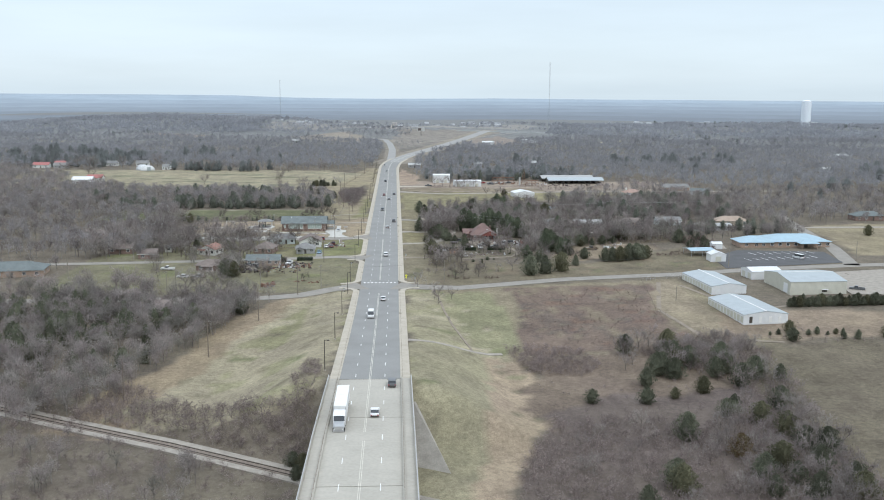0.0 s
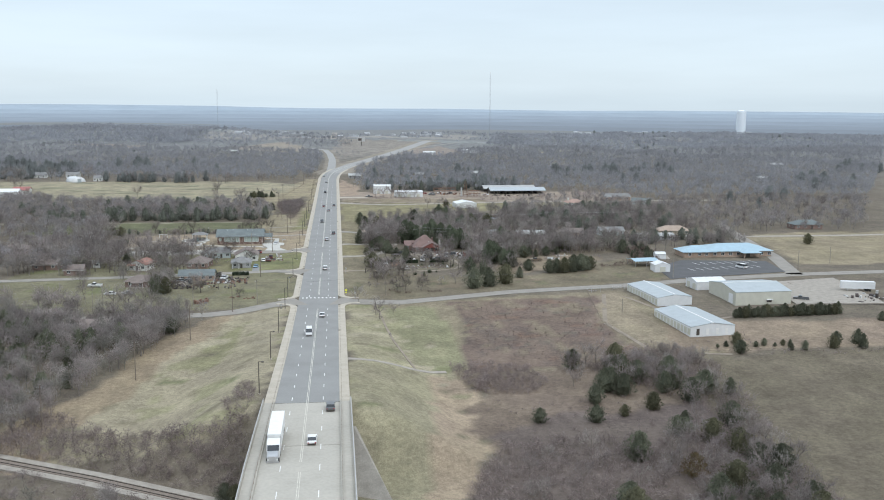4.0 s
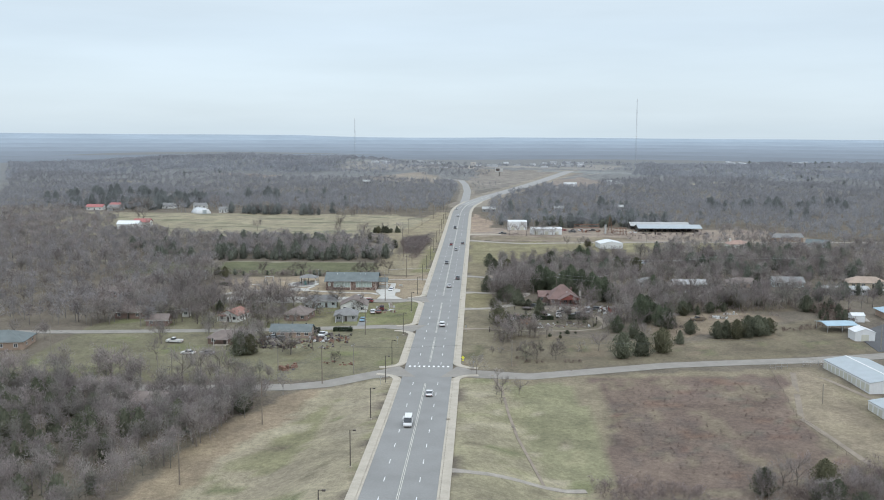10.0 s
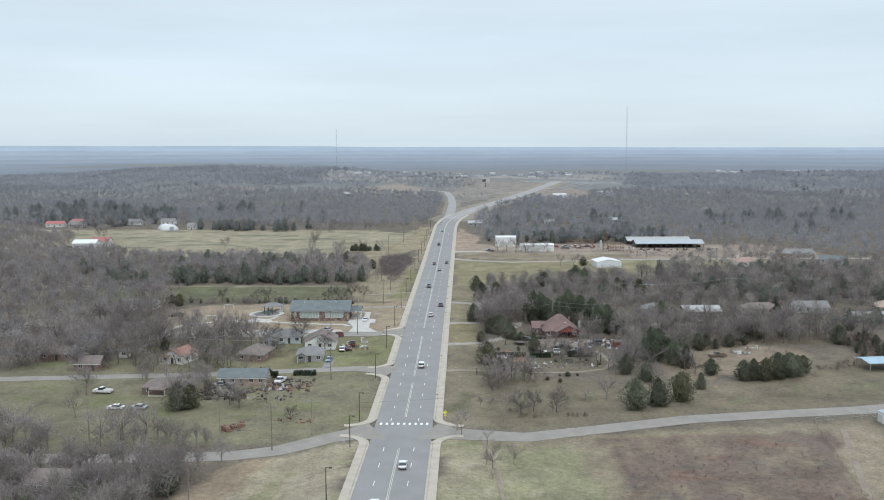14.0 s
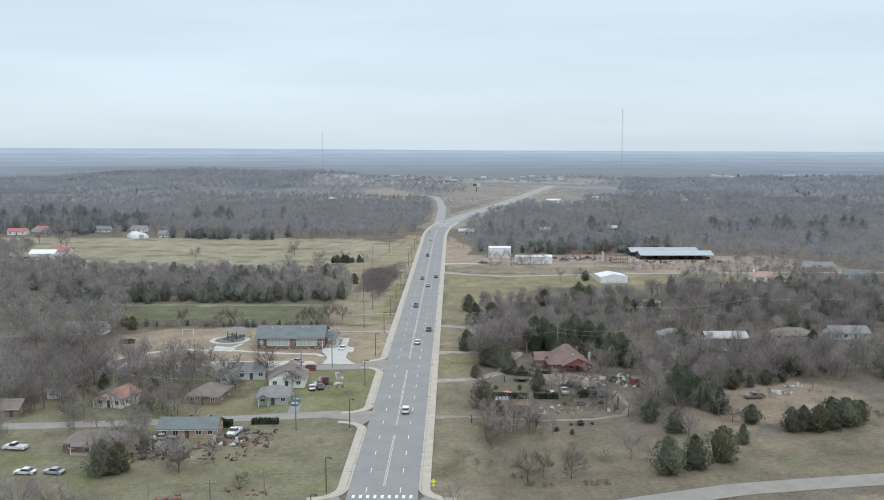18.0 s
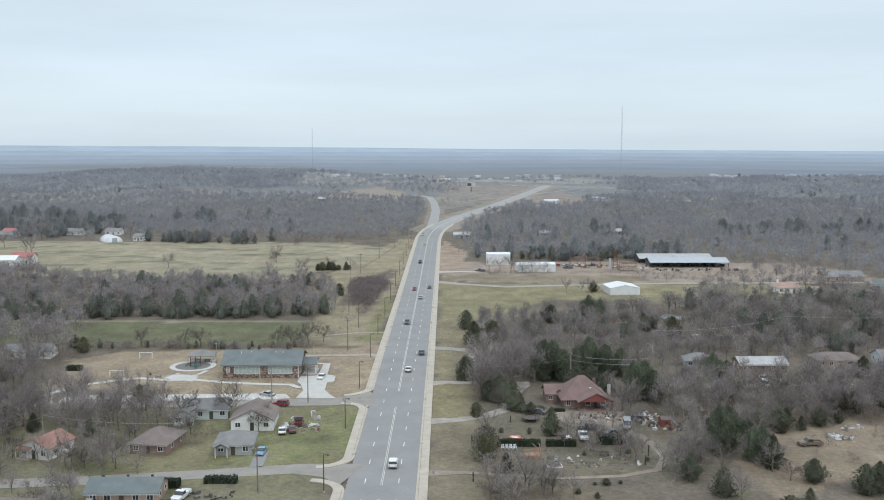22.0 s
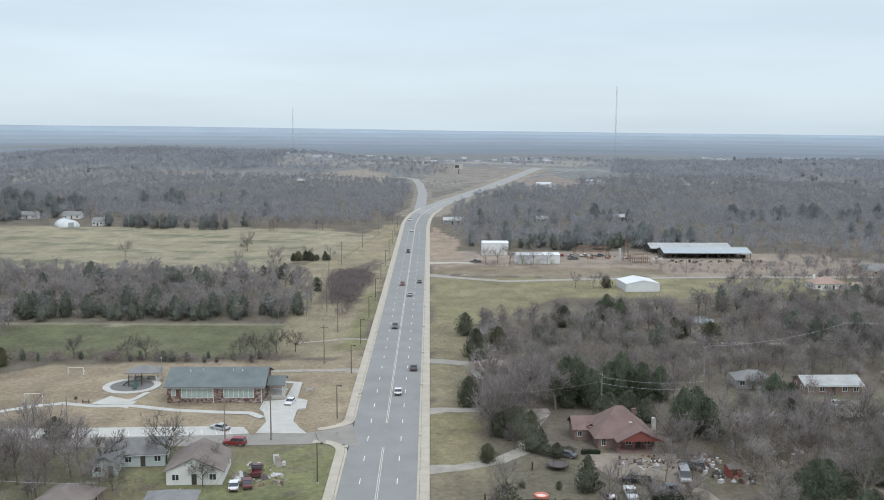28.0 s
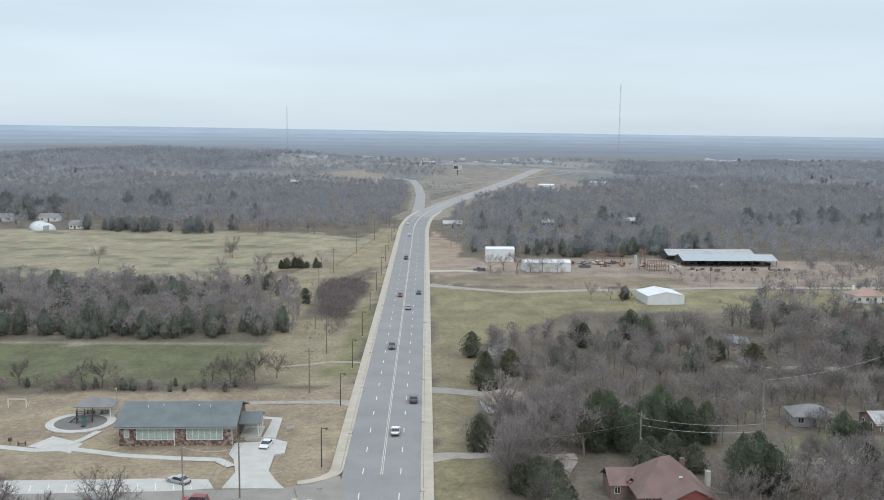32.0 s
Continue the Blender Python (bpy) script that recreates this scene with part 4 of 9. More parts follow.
b.add([(10.3, -158, 4.2), (11.0, -158, 4.0), (18.6, -178, -6.4), (10.3, -174, -6.4), (10.3, -158, 3.2), (11.0, -158, 3.0), (18.6, -178, -7.6), (10.3, -174, -7.6)], [(0, 3, 2, 1), (0, 1, 5, 4), (1, 2, 6, 5), (2, 3, 7, 6)])
part("slope_paving", b, "concrete_old", bridge, "concrete slope paving beside the abutment")
part("slope_lip", Build().box(13.9, -174.6, -6.6, 6.8, 0.5, 0.7), "concrete_white", bridge)
part("abutment", Build().box(0, -147.5, -1.0, 20, 1.6, 6.0), "deck", bridge)

# ---- railway ----
rail_line = RAIL
strip("ballast", rail_line, 6.5, "gravel", "pale grey railway ballast bed", "railway", lift=0.5, thick=0.8)
track = strip("sleeper_bed", rail_line, 2.5, "pole_wood", "railway track with steel rails on timber sleepers", "railway", lift=0.62, thick=0.1)
for off in (-0.72, 0.72):
    strip("rail", rail_line, 0.12, "pole_dark", "", parent=track, lift=0.78, thick=0.15, off=off)

# ---- trees ----


def spray(rng, P, D, length, width, droop=0.0):
    """Thin tapered twigs: one triangle each, from points P along D."""
    n = len(P)
    side = np.cross(D, rng.normal(size=(n, 3)))
    side /= np.linalg.norm(side, axis=1, keepdims=True) + 1e-9
    tip = P + D * length[:, None]
    tip[:, 2] -= droop * length
    w = (width / 2)[:, None]
    return np.stack([P - side * w, P + side * w, tip], 1).reshape(-1, 3)


def limb(b, p, q, r0, r1, n=4):
    b.tube(p, q, r0, r1, n, caps=False)


def unit(v):
    return v / (np.linalg.norm(v, axis=-1, keepdims=True) + 1e-9)


def branching(seed, h, n1, n2, n3, n4, spread=1.0, trunkf=0.2):
    """Limbs, branches and twigs of a leafless tree, level by level: arrays of (start, end) for each level."""
    r = np.random.RandomState(seed)
    fork = np.array([r.normal() * 0.015 * h, r.normal() * 0.015 * h, h * trunkf])
    top = fork + np.array([r.normal() * 0.03 * h, r.normal() * 0.03 * h, h * 0.3])
    az = 2 * math.pi * (np.arange(n1) + 0.7 * r.rand(n1)) / n1
    tilt = r.uniform(0.35, 1.15, n1) * spread
    d1 = np.stack([np.cos(az) * np.sin(tilt), np.sin(az) * np.sin(tilt), np.cos(tilt)], -1)
    s1 = fork + (top - fork) * r.rand(n1)[:, None]
    e1 = s1 + d1 * (h * r.uniform(0.34, 0.46, n1))[:, None]

    def shoots(s, e, n, length, wild):
        k = np.repeat(np.arange(len(s)), n)
        t = r.uniform(0.35, 1.0, len(k))[:, None]
        d = unit(unit(e - s)[k] + r.normal(size=(len(k), 3)) * wild + (0, 0, 0.12))
        p = s[k] + (e[k] - s[k]) * t
        return p, p + d * (h * length * r.uniform(0.7, 1.25, len(k)))[:, None]

    s2, e2 = shoots(s1, e1, n2, 0.22, 0.5)
    if not n3:
        return fork, top, [(s1, e1), (s2, e2)]
    s3, e3 = shoots(np.r_[s2, s1], np.r_[e2, e1], n3, 0.14, 0.6)
    s4, e4 = shoots(s3, e3, n4, 0.085, 0.65) if n4 else (s3[:0], e3[:0])
    return fork, top, [(s1, e1), (s2, e2), (s3, e3), (s4, e4)]


def blades(rng, s, e, w):
    """Single tapered strips from s to e, turned with their broad side to the sky."""
    side = unit(np.cross(unit(e - s), (0, 0, 1.0)) + rng.normal(size=s.shape) * 0.35) * w / 2
    return np.stack([s - side, s + side, e], 1).reshape(-1, 3)


def bare_tree(seed, h=9.0, spread=1.0, trunkf=0.2, dense=False):
    """Trunk and limbs as tapered tubes; a crown of fine bare twigs. Returns a mesh and the twigs' triangles."""
    fork, top, lv = branching(seed, h, 10 if dense else 8, 6 if dense else 5, 5, 5 if dense else 4, spread, trunkf)
    rng = np.random.RandomState(seed + 7)
    tb = Build()
    R = 0.022 * h
    limb(tb, (0, 0, -0.4), fork, R, R * 0.75, 6)
    limb(tb, fork, top, R * 0.7, R * 0.3, 5)
    for s, e in zip(*lv[0]):
        limb(tb, s, e, R * 0.36, R * 0.12, 4)
    for s, e in zip(*lv[1]):
        limb(tb, s, e, R * 0.17, R * 0.06, 3)
    return tb.mesh("trunk", M["bark_dark" if dense else "bark"]), np.concatenate([blades(rng, *lv[2], 0.065), blades(rng, *lv[3], 0.065)])


def tri_faces(n):
    return np.arange(3 * n, dtype=np.int32).reshape(-1, 3)


def crown_mesh(V, mat):
    return big_mesh("crown", V, tri_faces(len(V) // 3), M[mat])


def cedar_spray(seed, h=5.0, w=3.2, n=420, size=0.5, form="cone"):
    """Foliage of an evergreen: many small upturned sprays over an uneven cone or rounded crown."""
    r = np.random.RandomState(seed)
    u = r.rand(n) ** 1.25
    a = r.rand(n) * 2 * math.pi
    lobe = 1 + 0.22 * np.sin(3 * a + 5 * r.rand() + 4 * u) + 0.26 * np.sin(5 * a + 17 * u + r.rand() * 6)
    if form == "oval":
        rad = w / 2 * np.sin(math.pi * np.clip(u, 0.02, 0.985) ** 0.72) ** 0.62 * lobe
        z = h * (0.02 + 0.96 * u)
    elif form != "round":
        k, e = (1.7, 0.8) if form == "cone" else (2.8, 0.62)
        rad = w / 2 * np.clip(1 - u**k, 0.02, 1) ** e * lobe * np.minimum(1, 0.74 + 1.4 * u)
        z = h * (0.04 + 0.96 * u)
    else:
        rad = w / 2 * np.sqrt(np.clip(1 - (2 * u - 1) ** 2, 0.02, 1)) * lobe
        z = h * (0.32 + 0.68 * u)
    rad = rad * (0.55 + 0.45 * r.rand(n) ** 0.4)
    P = np.stack([rad * np.cos(a), rad * np.sin(a), z], -1)
    # sprays lie roughly along the crown's surface, like overlapping scales
    out = unit(np.stack([np.cos(a), np.sin(a), 0.35 + 0.8 * u], -1))
    D = unit(np.stack([0.45 * np.cos(a), 0.45 * np.sin(a), 0.75 + 0 * a], -1) + r.normal(size=(n, 3)) * 0.45)
    side = unit(np.cross(out, D) + r.normal(size=(n, 3)) * 0.3)
    ln, w2 = size * r.uniform(0.8, 1.6, n)[:, None], size * r.uniform(0.3, 0.55, n)[:, None]
    base = P - D * ln * 0.4
    return np.stack([base - side * w2, base + side * w2, base + D * ln], 1).reshape(-1, 3)


def core(seed, h, w, form="cone", n=7):
    """The dense uneven inner mass of an evergreen's crown, under its sprays."""
    r = np.random.RandomState(seed)
    us = (0.03, 0.2, 0.5, 0.8, 0.97)
    rings = []
    for u in us:
        a = 2 * math.pi * (np.arange(n) + 0.5 * r.rand(n)) / n
        if form == "oval":
            q, z = math.sin(math.pi * min(max(u, 0.04), 0.97) ** 0.72) ** 0.62, h * (0.03 + 0.9 * u)
        elif form != "round":
            k, e = (1.7, 0.8) if form == "cone" else (2.8, 0.62)
            q, z = max(0.03, 1 - u**k) ** e * min(1, 0.74 + 1.4 * u), h * (0.05 + 0.9 * u)
        else:
            q, z = math.sqrt(max(0.02, 1 - (2 * u - 1) ** 2)), h * (0.34 + 0.63 * u)
        q = q * w / 2 * 0.84 * r.uniform(0.75, 1.12, n)
        rings.append(np.stack([q * np.cos(a), q * np.sin(a), z + h * 0.05 * r.normal(size=n)], -1))
    T = []
    for p, q in zip(rings[:-1], rings[1:]):
        for i in range(n):
            j = (i + 1) % n
            T += [p[i], p[j], q[j], p[i], q[j], q[i]]
    return np.array(T)


def stem(h, r0):
    return Build().tube((0, 0, -0.3), (0, 0, h), r0, r0 * 0.3, 6, caps=False).mesh("trunk", M["bark"])


BARE = [bare_tree(s, 9.0, sp, tf) for s, sp, tf in ((1, 1.0, 0.18), (2, 1.1, 0.15), (3, 0.9, 0.24), (4, 1.2, 0.16), (5, 1.05, 0.2))]
BARE_MESH = [(t, crown_mesh(v, "twig_pale" if i in (1, 3) else "twig")) for i, (t, v) in enumerate(BARE)]
BROAD_MESH = [(t, crown_mesh(v, "twig_dark")) for t, v in (bare_tree(sd, 9.0, 1.12, 0.16, True) for sd in (61, 62, 63))]
CEDAR_MESH = [(stem(3.5, 0.14), crown_mesh(np.concatenate([core(20 + s, 5.0, 0.86 * w, f, 9), cedar_spray(20 + s, 5.0, w, 1700, 0.26, f)]), m)) for s, w, f, m in ((0, 3.9, "oval", "cedar"), (1, 4.6, "cone", "cedar"), (2, 4.5, "oval", "cedar_olive"), (3, 3.5, "cone", "cedar"), (4, 5.0, "oval", "cedar"))]
PINE_MESH = []
for s in (0, 1, 2):
    pr = np.random.RandomState(70 + s)
    lob = [core(30 + s, 10.0, 5.2, "blunt", 9), cedar_spray(30 + s, 10.0, 6.2, 2200, 0.30, "blunt")]
    for k in range(8):
        lob.append(cedar_spray(90 + 9 * s + k, pr.uniform(3.5, 6), pr.uniform(3.2, 4.6), 520, 0.32, "round") + (pr.uniform(-2.3, 2.3), pr.uniform(-2.3, 2.3), pr.uniform(0.0, 4.5)))
    PINE_MESH.append((stem(8.0, 0.2), crown_mesh(np.concatenate(lob), "pine")))


def plant(name, meshes, x, y, s, rz, label, category, group=""):
    ob = thing(name, x, y, rz, label, category, group)
    ob.scale = (s, s, s)
    for nm, me in zip(("trunk", "crown"), meshes):
        c = new(nm, me)
        c.parent = ob
    return ob


def bare(x, y, h, k=0, label="bare grey-brown deciduous tree in winter", group="bare trees"):
    plant("bare_tree", BARE_MESH[k % 5], x, y, 1.4 * h / 9.0, (37 * k + 61 * x) % 360, label, "tree", group)


def shade_tree(x, y, h, k=0):
    plant("bare_tree", BROAD_MESH[k % 3], x, y, h / 9.0, (71 * k + 61 * x) % 360, "broad dark-limbed leafless shade tree", "tree", "bare trees")


def cedar(x, y, h, k=0):
    field = y < -95
    plant("cedar_tree", CEDAR_MESH[(0, 2, 4, 0, 4)[k % 5] if field else k % 5], x, y, (1.25 if field else 1.18) * h / 5.0, (53 * k + 17 * x) % 360, "dark green cedar with a dense ragged crown", "tree", "cedars")


M["russet"] = material("russet_leaves", (0.20, 0.125, 0.075), 0.9, var=0.2, scale=0.5, fine=2, island=0.3, tint=(0.13, 0.12, 0.065), spec=0.1)
thin(M["russet"], 0.35)
OAK_MESH = (stem(3.5, 0.16), crown_mesh(cedar_spray(77, 5.0, 4.6, 2200, 0.23, "oval"), "russet"))


def pine(x, y, h, k=0):
    plant("pine_tree", PINE_MESH[k % 3], x, y, h / 10.0, (53 * k + 17 * x) % 360, "tall green pine with a rounded crown", "tree", "pines")


# woods as stuff: rounded crowns of massed fine twigs, thousands of them
def wood_crown(seed, n, w, h, length, width, low=0.28, limbs=7):
    """A leafless crown: twigs massed in a few uneven lobes over forking limbs and a slim trunk."""
    r = np.random.RandomState(seed)
    k = 6
    az = 2 * math.pi * (np.arange(k) + r.rand(k)) / k
    off = w * r.uniform(0.10, 0.27, k)
    C = np.stack([off * np.cos(az), off * np.sin(az), h * r.uniform(low + 0.22, 0.74, k)], -1)
    C[0] = (0, 0, 0.74 * h)
    R = np.stack([w * r.uniform(0.24, 0.34, k), w * r.uniform(0.24, 0.34, k), h * r.uniform(0.18, 0.28, k)], -1)
    pick = r.randint(0, k, n)
    U = unit(r.normal(size=(n, 3)))
    P = C[pick] + U * R[pick] * (r.rand(n) ** 0.42)[:, None]
    D = unit(U * 0.8 + r.normal(size=(n, 3)) * 0.5 + (0, 0, 0.45))
    ln = length * r.uniform(0.6, 1.4, n)
    V = spray(r, P - D * (ln * 0.4)[:, None], D, ln, width * r.uniform(0.7, 1.3, n))
    t = 0.017 * h
    top = np.array((0, 0, 0.62 * h))
    trunk = np.array([[-t, 0, -0.3], [t, 0, -0.3], top, [0, -t, -0.3], [0, t, -0.3], top], float)
    if not limbs:
        return np.concatenate([trunk, V])
    s0 = np.stack([np.zeros(limbs), np.zeros(limbs), h * r.uniform(0.18, 0.45, limbs)], -1)
    return np.concatenate([trunk, spray(r, s0, unit(C[np.arange(limbs) % k] - s0 + r.normal(size=(limbs, 3)) * 0.6), np.full(limbs, 0.5 * h), np.full(limbs, 1.5 * t)), V])


def scatter(poly, step, seed, jitter=0.8, keep=1.0, avoid=(), patch=None):
    r = np.random.RandomState(seed)
    P = np.array(poly, float)
    (x0, y0), (x1, y1) = P.min(0), P.max(0)
    X, Y = np.meshgrid(np.arange(x0, x1, step), np.arange(y0, y1, step), indexing="ij")
    X, Y = (X + r.uniform(-jitter, jitter, X.shape) * step * 0.8).ravel(), (Y + r.uniform(-jitter, jitter, Y.shape) * step * 0.8).ravel()
    s = inside(X, Y, poly) & (r.rand(len(X)) < keep)
    s &= ~((np.abs(X) < 12) & (Y < 600))
    s &= (line_distance(X, Y, hw_far) > 19) & (line_distance(X, Y, old_road) > 10)
    for poly in CLEARINGS:
        s &= ~inside(X, Y, poly)
    s &= line_distance(X, Y, [(-420, 965), (-274, 1000), (-234, 1050)]) > 11
    if patch:
        s &= wob(X, Y, patch[0], patch[1]) > patch[2]
    for (ax, ay, bx, by) in avoid:
        s &= ~((X > ax) & (X < bx) & (Y > ay) & (Y < by))
    return X[s], Y[s]


# second set is for mid-distance woods, its first tone tinted for haze
TONES = {"twig": ("twig", "twig_pale", "twig_olive"), "twig_grey_hazed": ("twig_grey_hazed", "twig_pale", "twig")}


def woods(name, poly, step, seed, templates, mat, label, category, hmin, hmax, keep=1.0, avoid=(), ref=10.4, patch=None, toned=False):
    if mat in TONES and not toned:
        for k, (tone, spread, lab) in enumerate(zip(TONES[mat], (1.65, 2.3, 2.9), (label, "pale grey bare trees within brown winter woodland", "olive-grey lichened bare trees within winter woodland"))):
            woods(name, poly, step * spread, seed + 500 * k, templates, tone, lab, category, hmin, hmax * (1 + 0.03 * k), keep, avoid, ref, patch, True)
        return
    X, Y = scatter(poly, step, seed, keep=keep, avoid=avoid, patch=patch)
    r = np.random.RandomState(seed + 99)
    out, faces, count = [], [], 0
    Z = land(X, Y)
    H = r.uniform(hmin, hmax, len(X)) / (9.0 if "cedar" in mat else ref) * (1 + 0.22 * wob(X, Y, 22, 61))
    A = r.uniform(0, 2 * math.pi, len(X))
    pick = r.randint(0, len(templates), len(X))
    for k, T in enumerate(templates):
        s = np.where(pick == k)[0]
        if not len(s):
            continue
        T, TF = T if isinstance(T, tuple) else (T, tri_faces(len(T) // 3))
        faces.append((count + len(T) * np.arange(len(s))[:, None, None] + TF[None]).reshape(-1, 3))
        count += len(T) * len(s)
        c, sn = np.cos(A[s])[:, None], np.sin(A[s])[:, None]
        x, y, z = T[None, :, 0], T[None, :, 1], T[None, :, 2]
        hs = H[s][:, None]
        out.append(np.stack([X[s][:, None] + hs * (c * x - sn * y), Y[s][:, None] + hs * (sn * x + c * y), Z[s][:, None] + hs * z], -1).reshape(-1, 3))
    if not out:
        return
    V = np.concatenate(out)
    me = big_mesh(name, V, np.concatenate(faces), M[mat])
    if isinstance(templates[0], tuple):
        me.polygons.foreach_set("use_smooth", np.ones(len(me.polygons), bool))
    tagged(new(name, me), label, category, kind="stuff")


W_NEAR = [wood_crown(s, 255, w, 9.5, 1.15, 0.17) for s, w in ((1, 8.0), (2, 9.2), (3, 7.2), (4, 8.6), (5, 7.8))]
W_EDGE = [wood_crown(s, 118, w, 9.5, 1.4, 0.32) for s, w in ((21, 8.2), (22, 9.4), (23, 7.4), (24, 8.8))]
W_MID = [wood_crown(s, 52, w, 9.5, 1.6, 0.50, 0.2, 3) for s, w in ((5, 9.4), (6, 10.4), (7, 8.6), (8, 9.8))]
W_OUT = [wood_crown(s, 38, w, 9.5, 2.05, 0.70, 0.15, 2) for s, w in ((15, 10), (16, 11), (17, 9))]
W_FAR = [wood_crown(s, 30, w, 9.5, 2.5, 1.0, 0.1, 0) for s, w in ((8, 11), (9, 12.5), (10, 10))]
W_BRUSH = [wood_crown(s, 74, w, 9.0, 2.4, 0.27, 0.0, 4) for s, w in ((11, 11), (12, 13), (13, 9.5))]
W_CEDAR = [np.concatenate([core(40 + s, 9.0, 0.82 * w, f), cedar_spray(40 + s, 9.0, w, 300, 0.62, f)]) for s, w, f in ((0, 6.0, "oval"), (1, 7.2, "cone"), (2, 8.0, "oval"), (3, 7.0, "oval"))]
W_CEDFAR = [np.concatenate([core(50 + s, 9.0, 6.5, "oval", 6), cedar_spray(50 + s, 9.0, 7.5, 40, 1.3, "oval")]) for s in range(3)]

BARE_WOOD = "bare grey-brown winter woodland of leafless trees"
woods("woodland", [(-38, -28), (-46, -56), (-55, -88), (-68, -132), (-88, -150), (-175, -105), (-175, -26), (-100, -34), (-60, -32)], 3.5, 1, W_NEAR, "twig", BARE_WOOD, "woods", 6, 9.5, avoid=[(-78, -48.5, -63, -38.5)])
woods("woodland", [(-96, -140), (-150, -110), (-150, -190), (-60, -240), (-30, -178)], 6.5, 2, W_NEAR, "twig", BARE_WOOD, "woods", 5, 9)
woods("woodland", [(-205, -20), (-140, -18), (-132, 40), (-205, 40)], 5.2, 3, W_NEAR, "twig", BARE_WOOD, "woods", 6, 9, keep=0.8, avoid=[(-166, 0, -134, 32)])
woods("woodland", [(-268, 48), (-108, 55), (-104, 106), (-110, 120), (-116, 185), (-126, 188), (-130, 234), (-280, 237)], 4.8, 4, W_EDGE, "twig_grey_hazed", BARE_WOOD, "woods", 6, 10, keep=0.8, avoid=[(-138, 156, -112, 180), (-158, 112, -140, 128)])
woods("woodland", [(-278, 235), (-34, 242), (-36.5, 285), (-40, 316), (-50, 346), (-66, 342), (-80, 352), (-96, 336), (-112, 350), (-130, 338), (-160, 350), (-186, 344), (-204, 368), (-236, 376), (-262, 392), (-268, 440), (-290, 490), (-345, 500), (-345, 360)], 4.7, 5, W_EDGE, "twig_grey_hazed", BARE_WOOD, "woods", 5.5, 10.5, avoid=[(-262, 380, -226, 430)])
THK = "mauve-brown bare thicket beside the highway"
woods("woodland", [(-16.5, 330), (-19.5, 280), (-24, 268), (-29, 280), (-34.5, 322), (-33.5, 342), (-18, 346)], 2.8, 6, W_BRUSH, "twig_red", THK, "thicket", 4.2, 6.8, keep=0.85)
woods("woodland", [(-16, 334), (-19, 278), (-17.5, 250), (-23, 245), (-29, 276), (-36, 322), (-34, 348), (-17, 350)], 2.5, 86, W_BRUSH, "brush", THK, "thicket", 1.8, 4.4, keep=0.75)
woods("brush", [(-21.5, 214), (-27.5, 214), (-31, 250), (-38, 318), (-42, 352), (-34, 348), (-29, 278), (-23, 246)], 2.2, 87, W_BRUSH, "brush", "tall brown weeds below the power line", "weeds", 0.5, 1.5, keep=0.7, patch=(7, 88, -0.4))
woods("woodland", [(-268, 250), (-300, 340), (-335, 545), (-430, 545)], 8, 7, W_EDGE, "twig_grey_hazed", BARE_WOOD, "woods", 6, 10)
woods("woodland", [(-12, 640), (-22, 560), (-70, 545), (-425, 552), (-590, 900), (-10, 900)], 8.0, 8, W_MID, "twig_far_hazed", BARE_WOOD, "woods", 7, 11, avoid=[(-350, 540, -308, 596), (-290, 560, -266, 600), (-262, 560, -234, 600), (-240, 540, -180, 566), (-130, 552, -112, 570)])
woods("woodland", [(24, 140), (70, 138), (90, 162), (150, 172), (225, 150), (225, 285), (160, 284), (120, 262), (60, 250), (28, 232), (24, 180)], 4.4, 9, W_NEAR, "twig", BARE_WOOD, "woods", 6.5, 10, keep=0.95, avoid=[(18, 160, 36, 178), (92, 203, 124, 212), (133, 155, 150, 166), (155, 158, 171, 168), (190, 155, 212, 170), (98, 222, 116, 252)])
woods("woodland", [(72, 100), (150, 98), (225, 108), (225, 150), (160, 140), (130, 128), (72, 130)], 5.0, 43, W_NEAR, "twig", BARE_WOOD, "woods", 6.5, 10.5, keep=0.85, avoid=[(150, 130, 215, 165)])
woods("brush", [(72, 88), (110, 94), (150, 100), (150, 128), (72, 130), (68, 104)], 3.4, 44, W_BRUSH, "brush", "low brown-grey bare brush", "brush", 1.2, 3.2, keep=0.6)
woods("brush", [(26, 142), (70, 150), (90, 180), (225, 182), (225, 284), (130, 262), (60, 248), (28, 230)], 4.2, 94, W_BRUSH, "brush", "bare undergrowth beneath the trees", "brush", 1.6, 4.2, keep=0.85, avoid=[(18, 160, 36, 178), (92, 203, 124, 212), (98, 222, 116, 252)])
woods("brush", [(20, 112), (38, 124), (40, 165), (22, 165)], 2.8, 45, W_BRUSH, "brush", "low brown-grey bare brush", "brush", 1.5, 4.0, keep=0.7)
woods("woodland", [(225, 165), (325, 172), (425, 340), (210, 345), (200, 290), (225, 285)], 7, 10, W_EDGE, "twig_grey_hazed", BARE_WOOD, "woods", 6, 10, avoid=[(165, 295, 200, 345), (206, 300, 246, 345)])
woods("woodland", [(250, 350), (430, 350), (650, 700), (30, 700), (24, 480), (30, 432), (110, 432), (230, 424)], 8.0, 11, W_MID, "twig_far_hazed", BARE_WOOD, "woods", 7, 11)
woods("woodland", [(30, 700), (650, 700), (870, 1060), (260, 1100), (120, 1010), (60, 840)], 9.4, 12, W_OUT, "twig_far_hazed", BARE_WOOD, "woods", 7, 11, avoid=[(96, 945, 185, 1100)])
woods("woodland", [(-590, 900), (-12, 900), (-20, 1040), (-60, 1050), (-200, 1100), (-330, 1200), (-750, 1250)], 10.5, 13, W_OUT, "twig_far_hazed", BARE_WOOD, "woods", 7, 11, keep=0.9, avoid=[(-165, 1050, -26, 1320), (-300, 985, -232, 1003)])
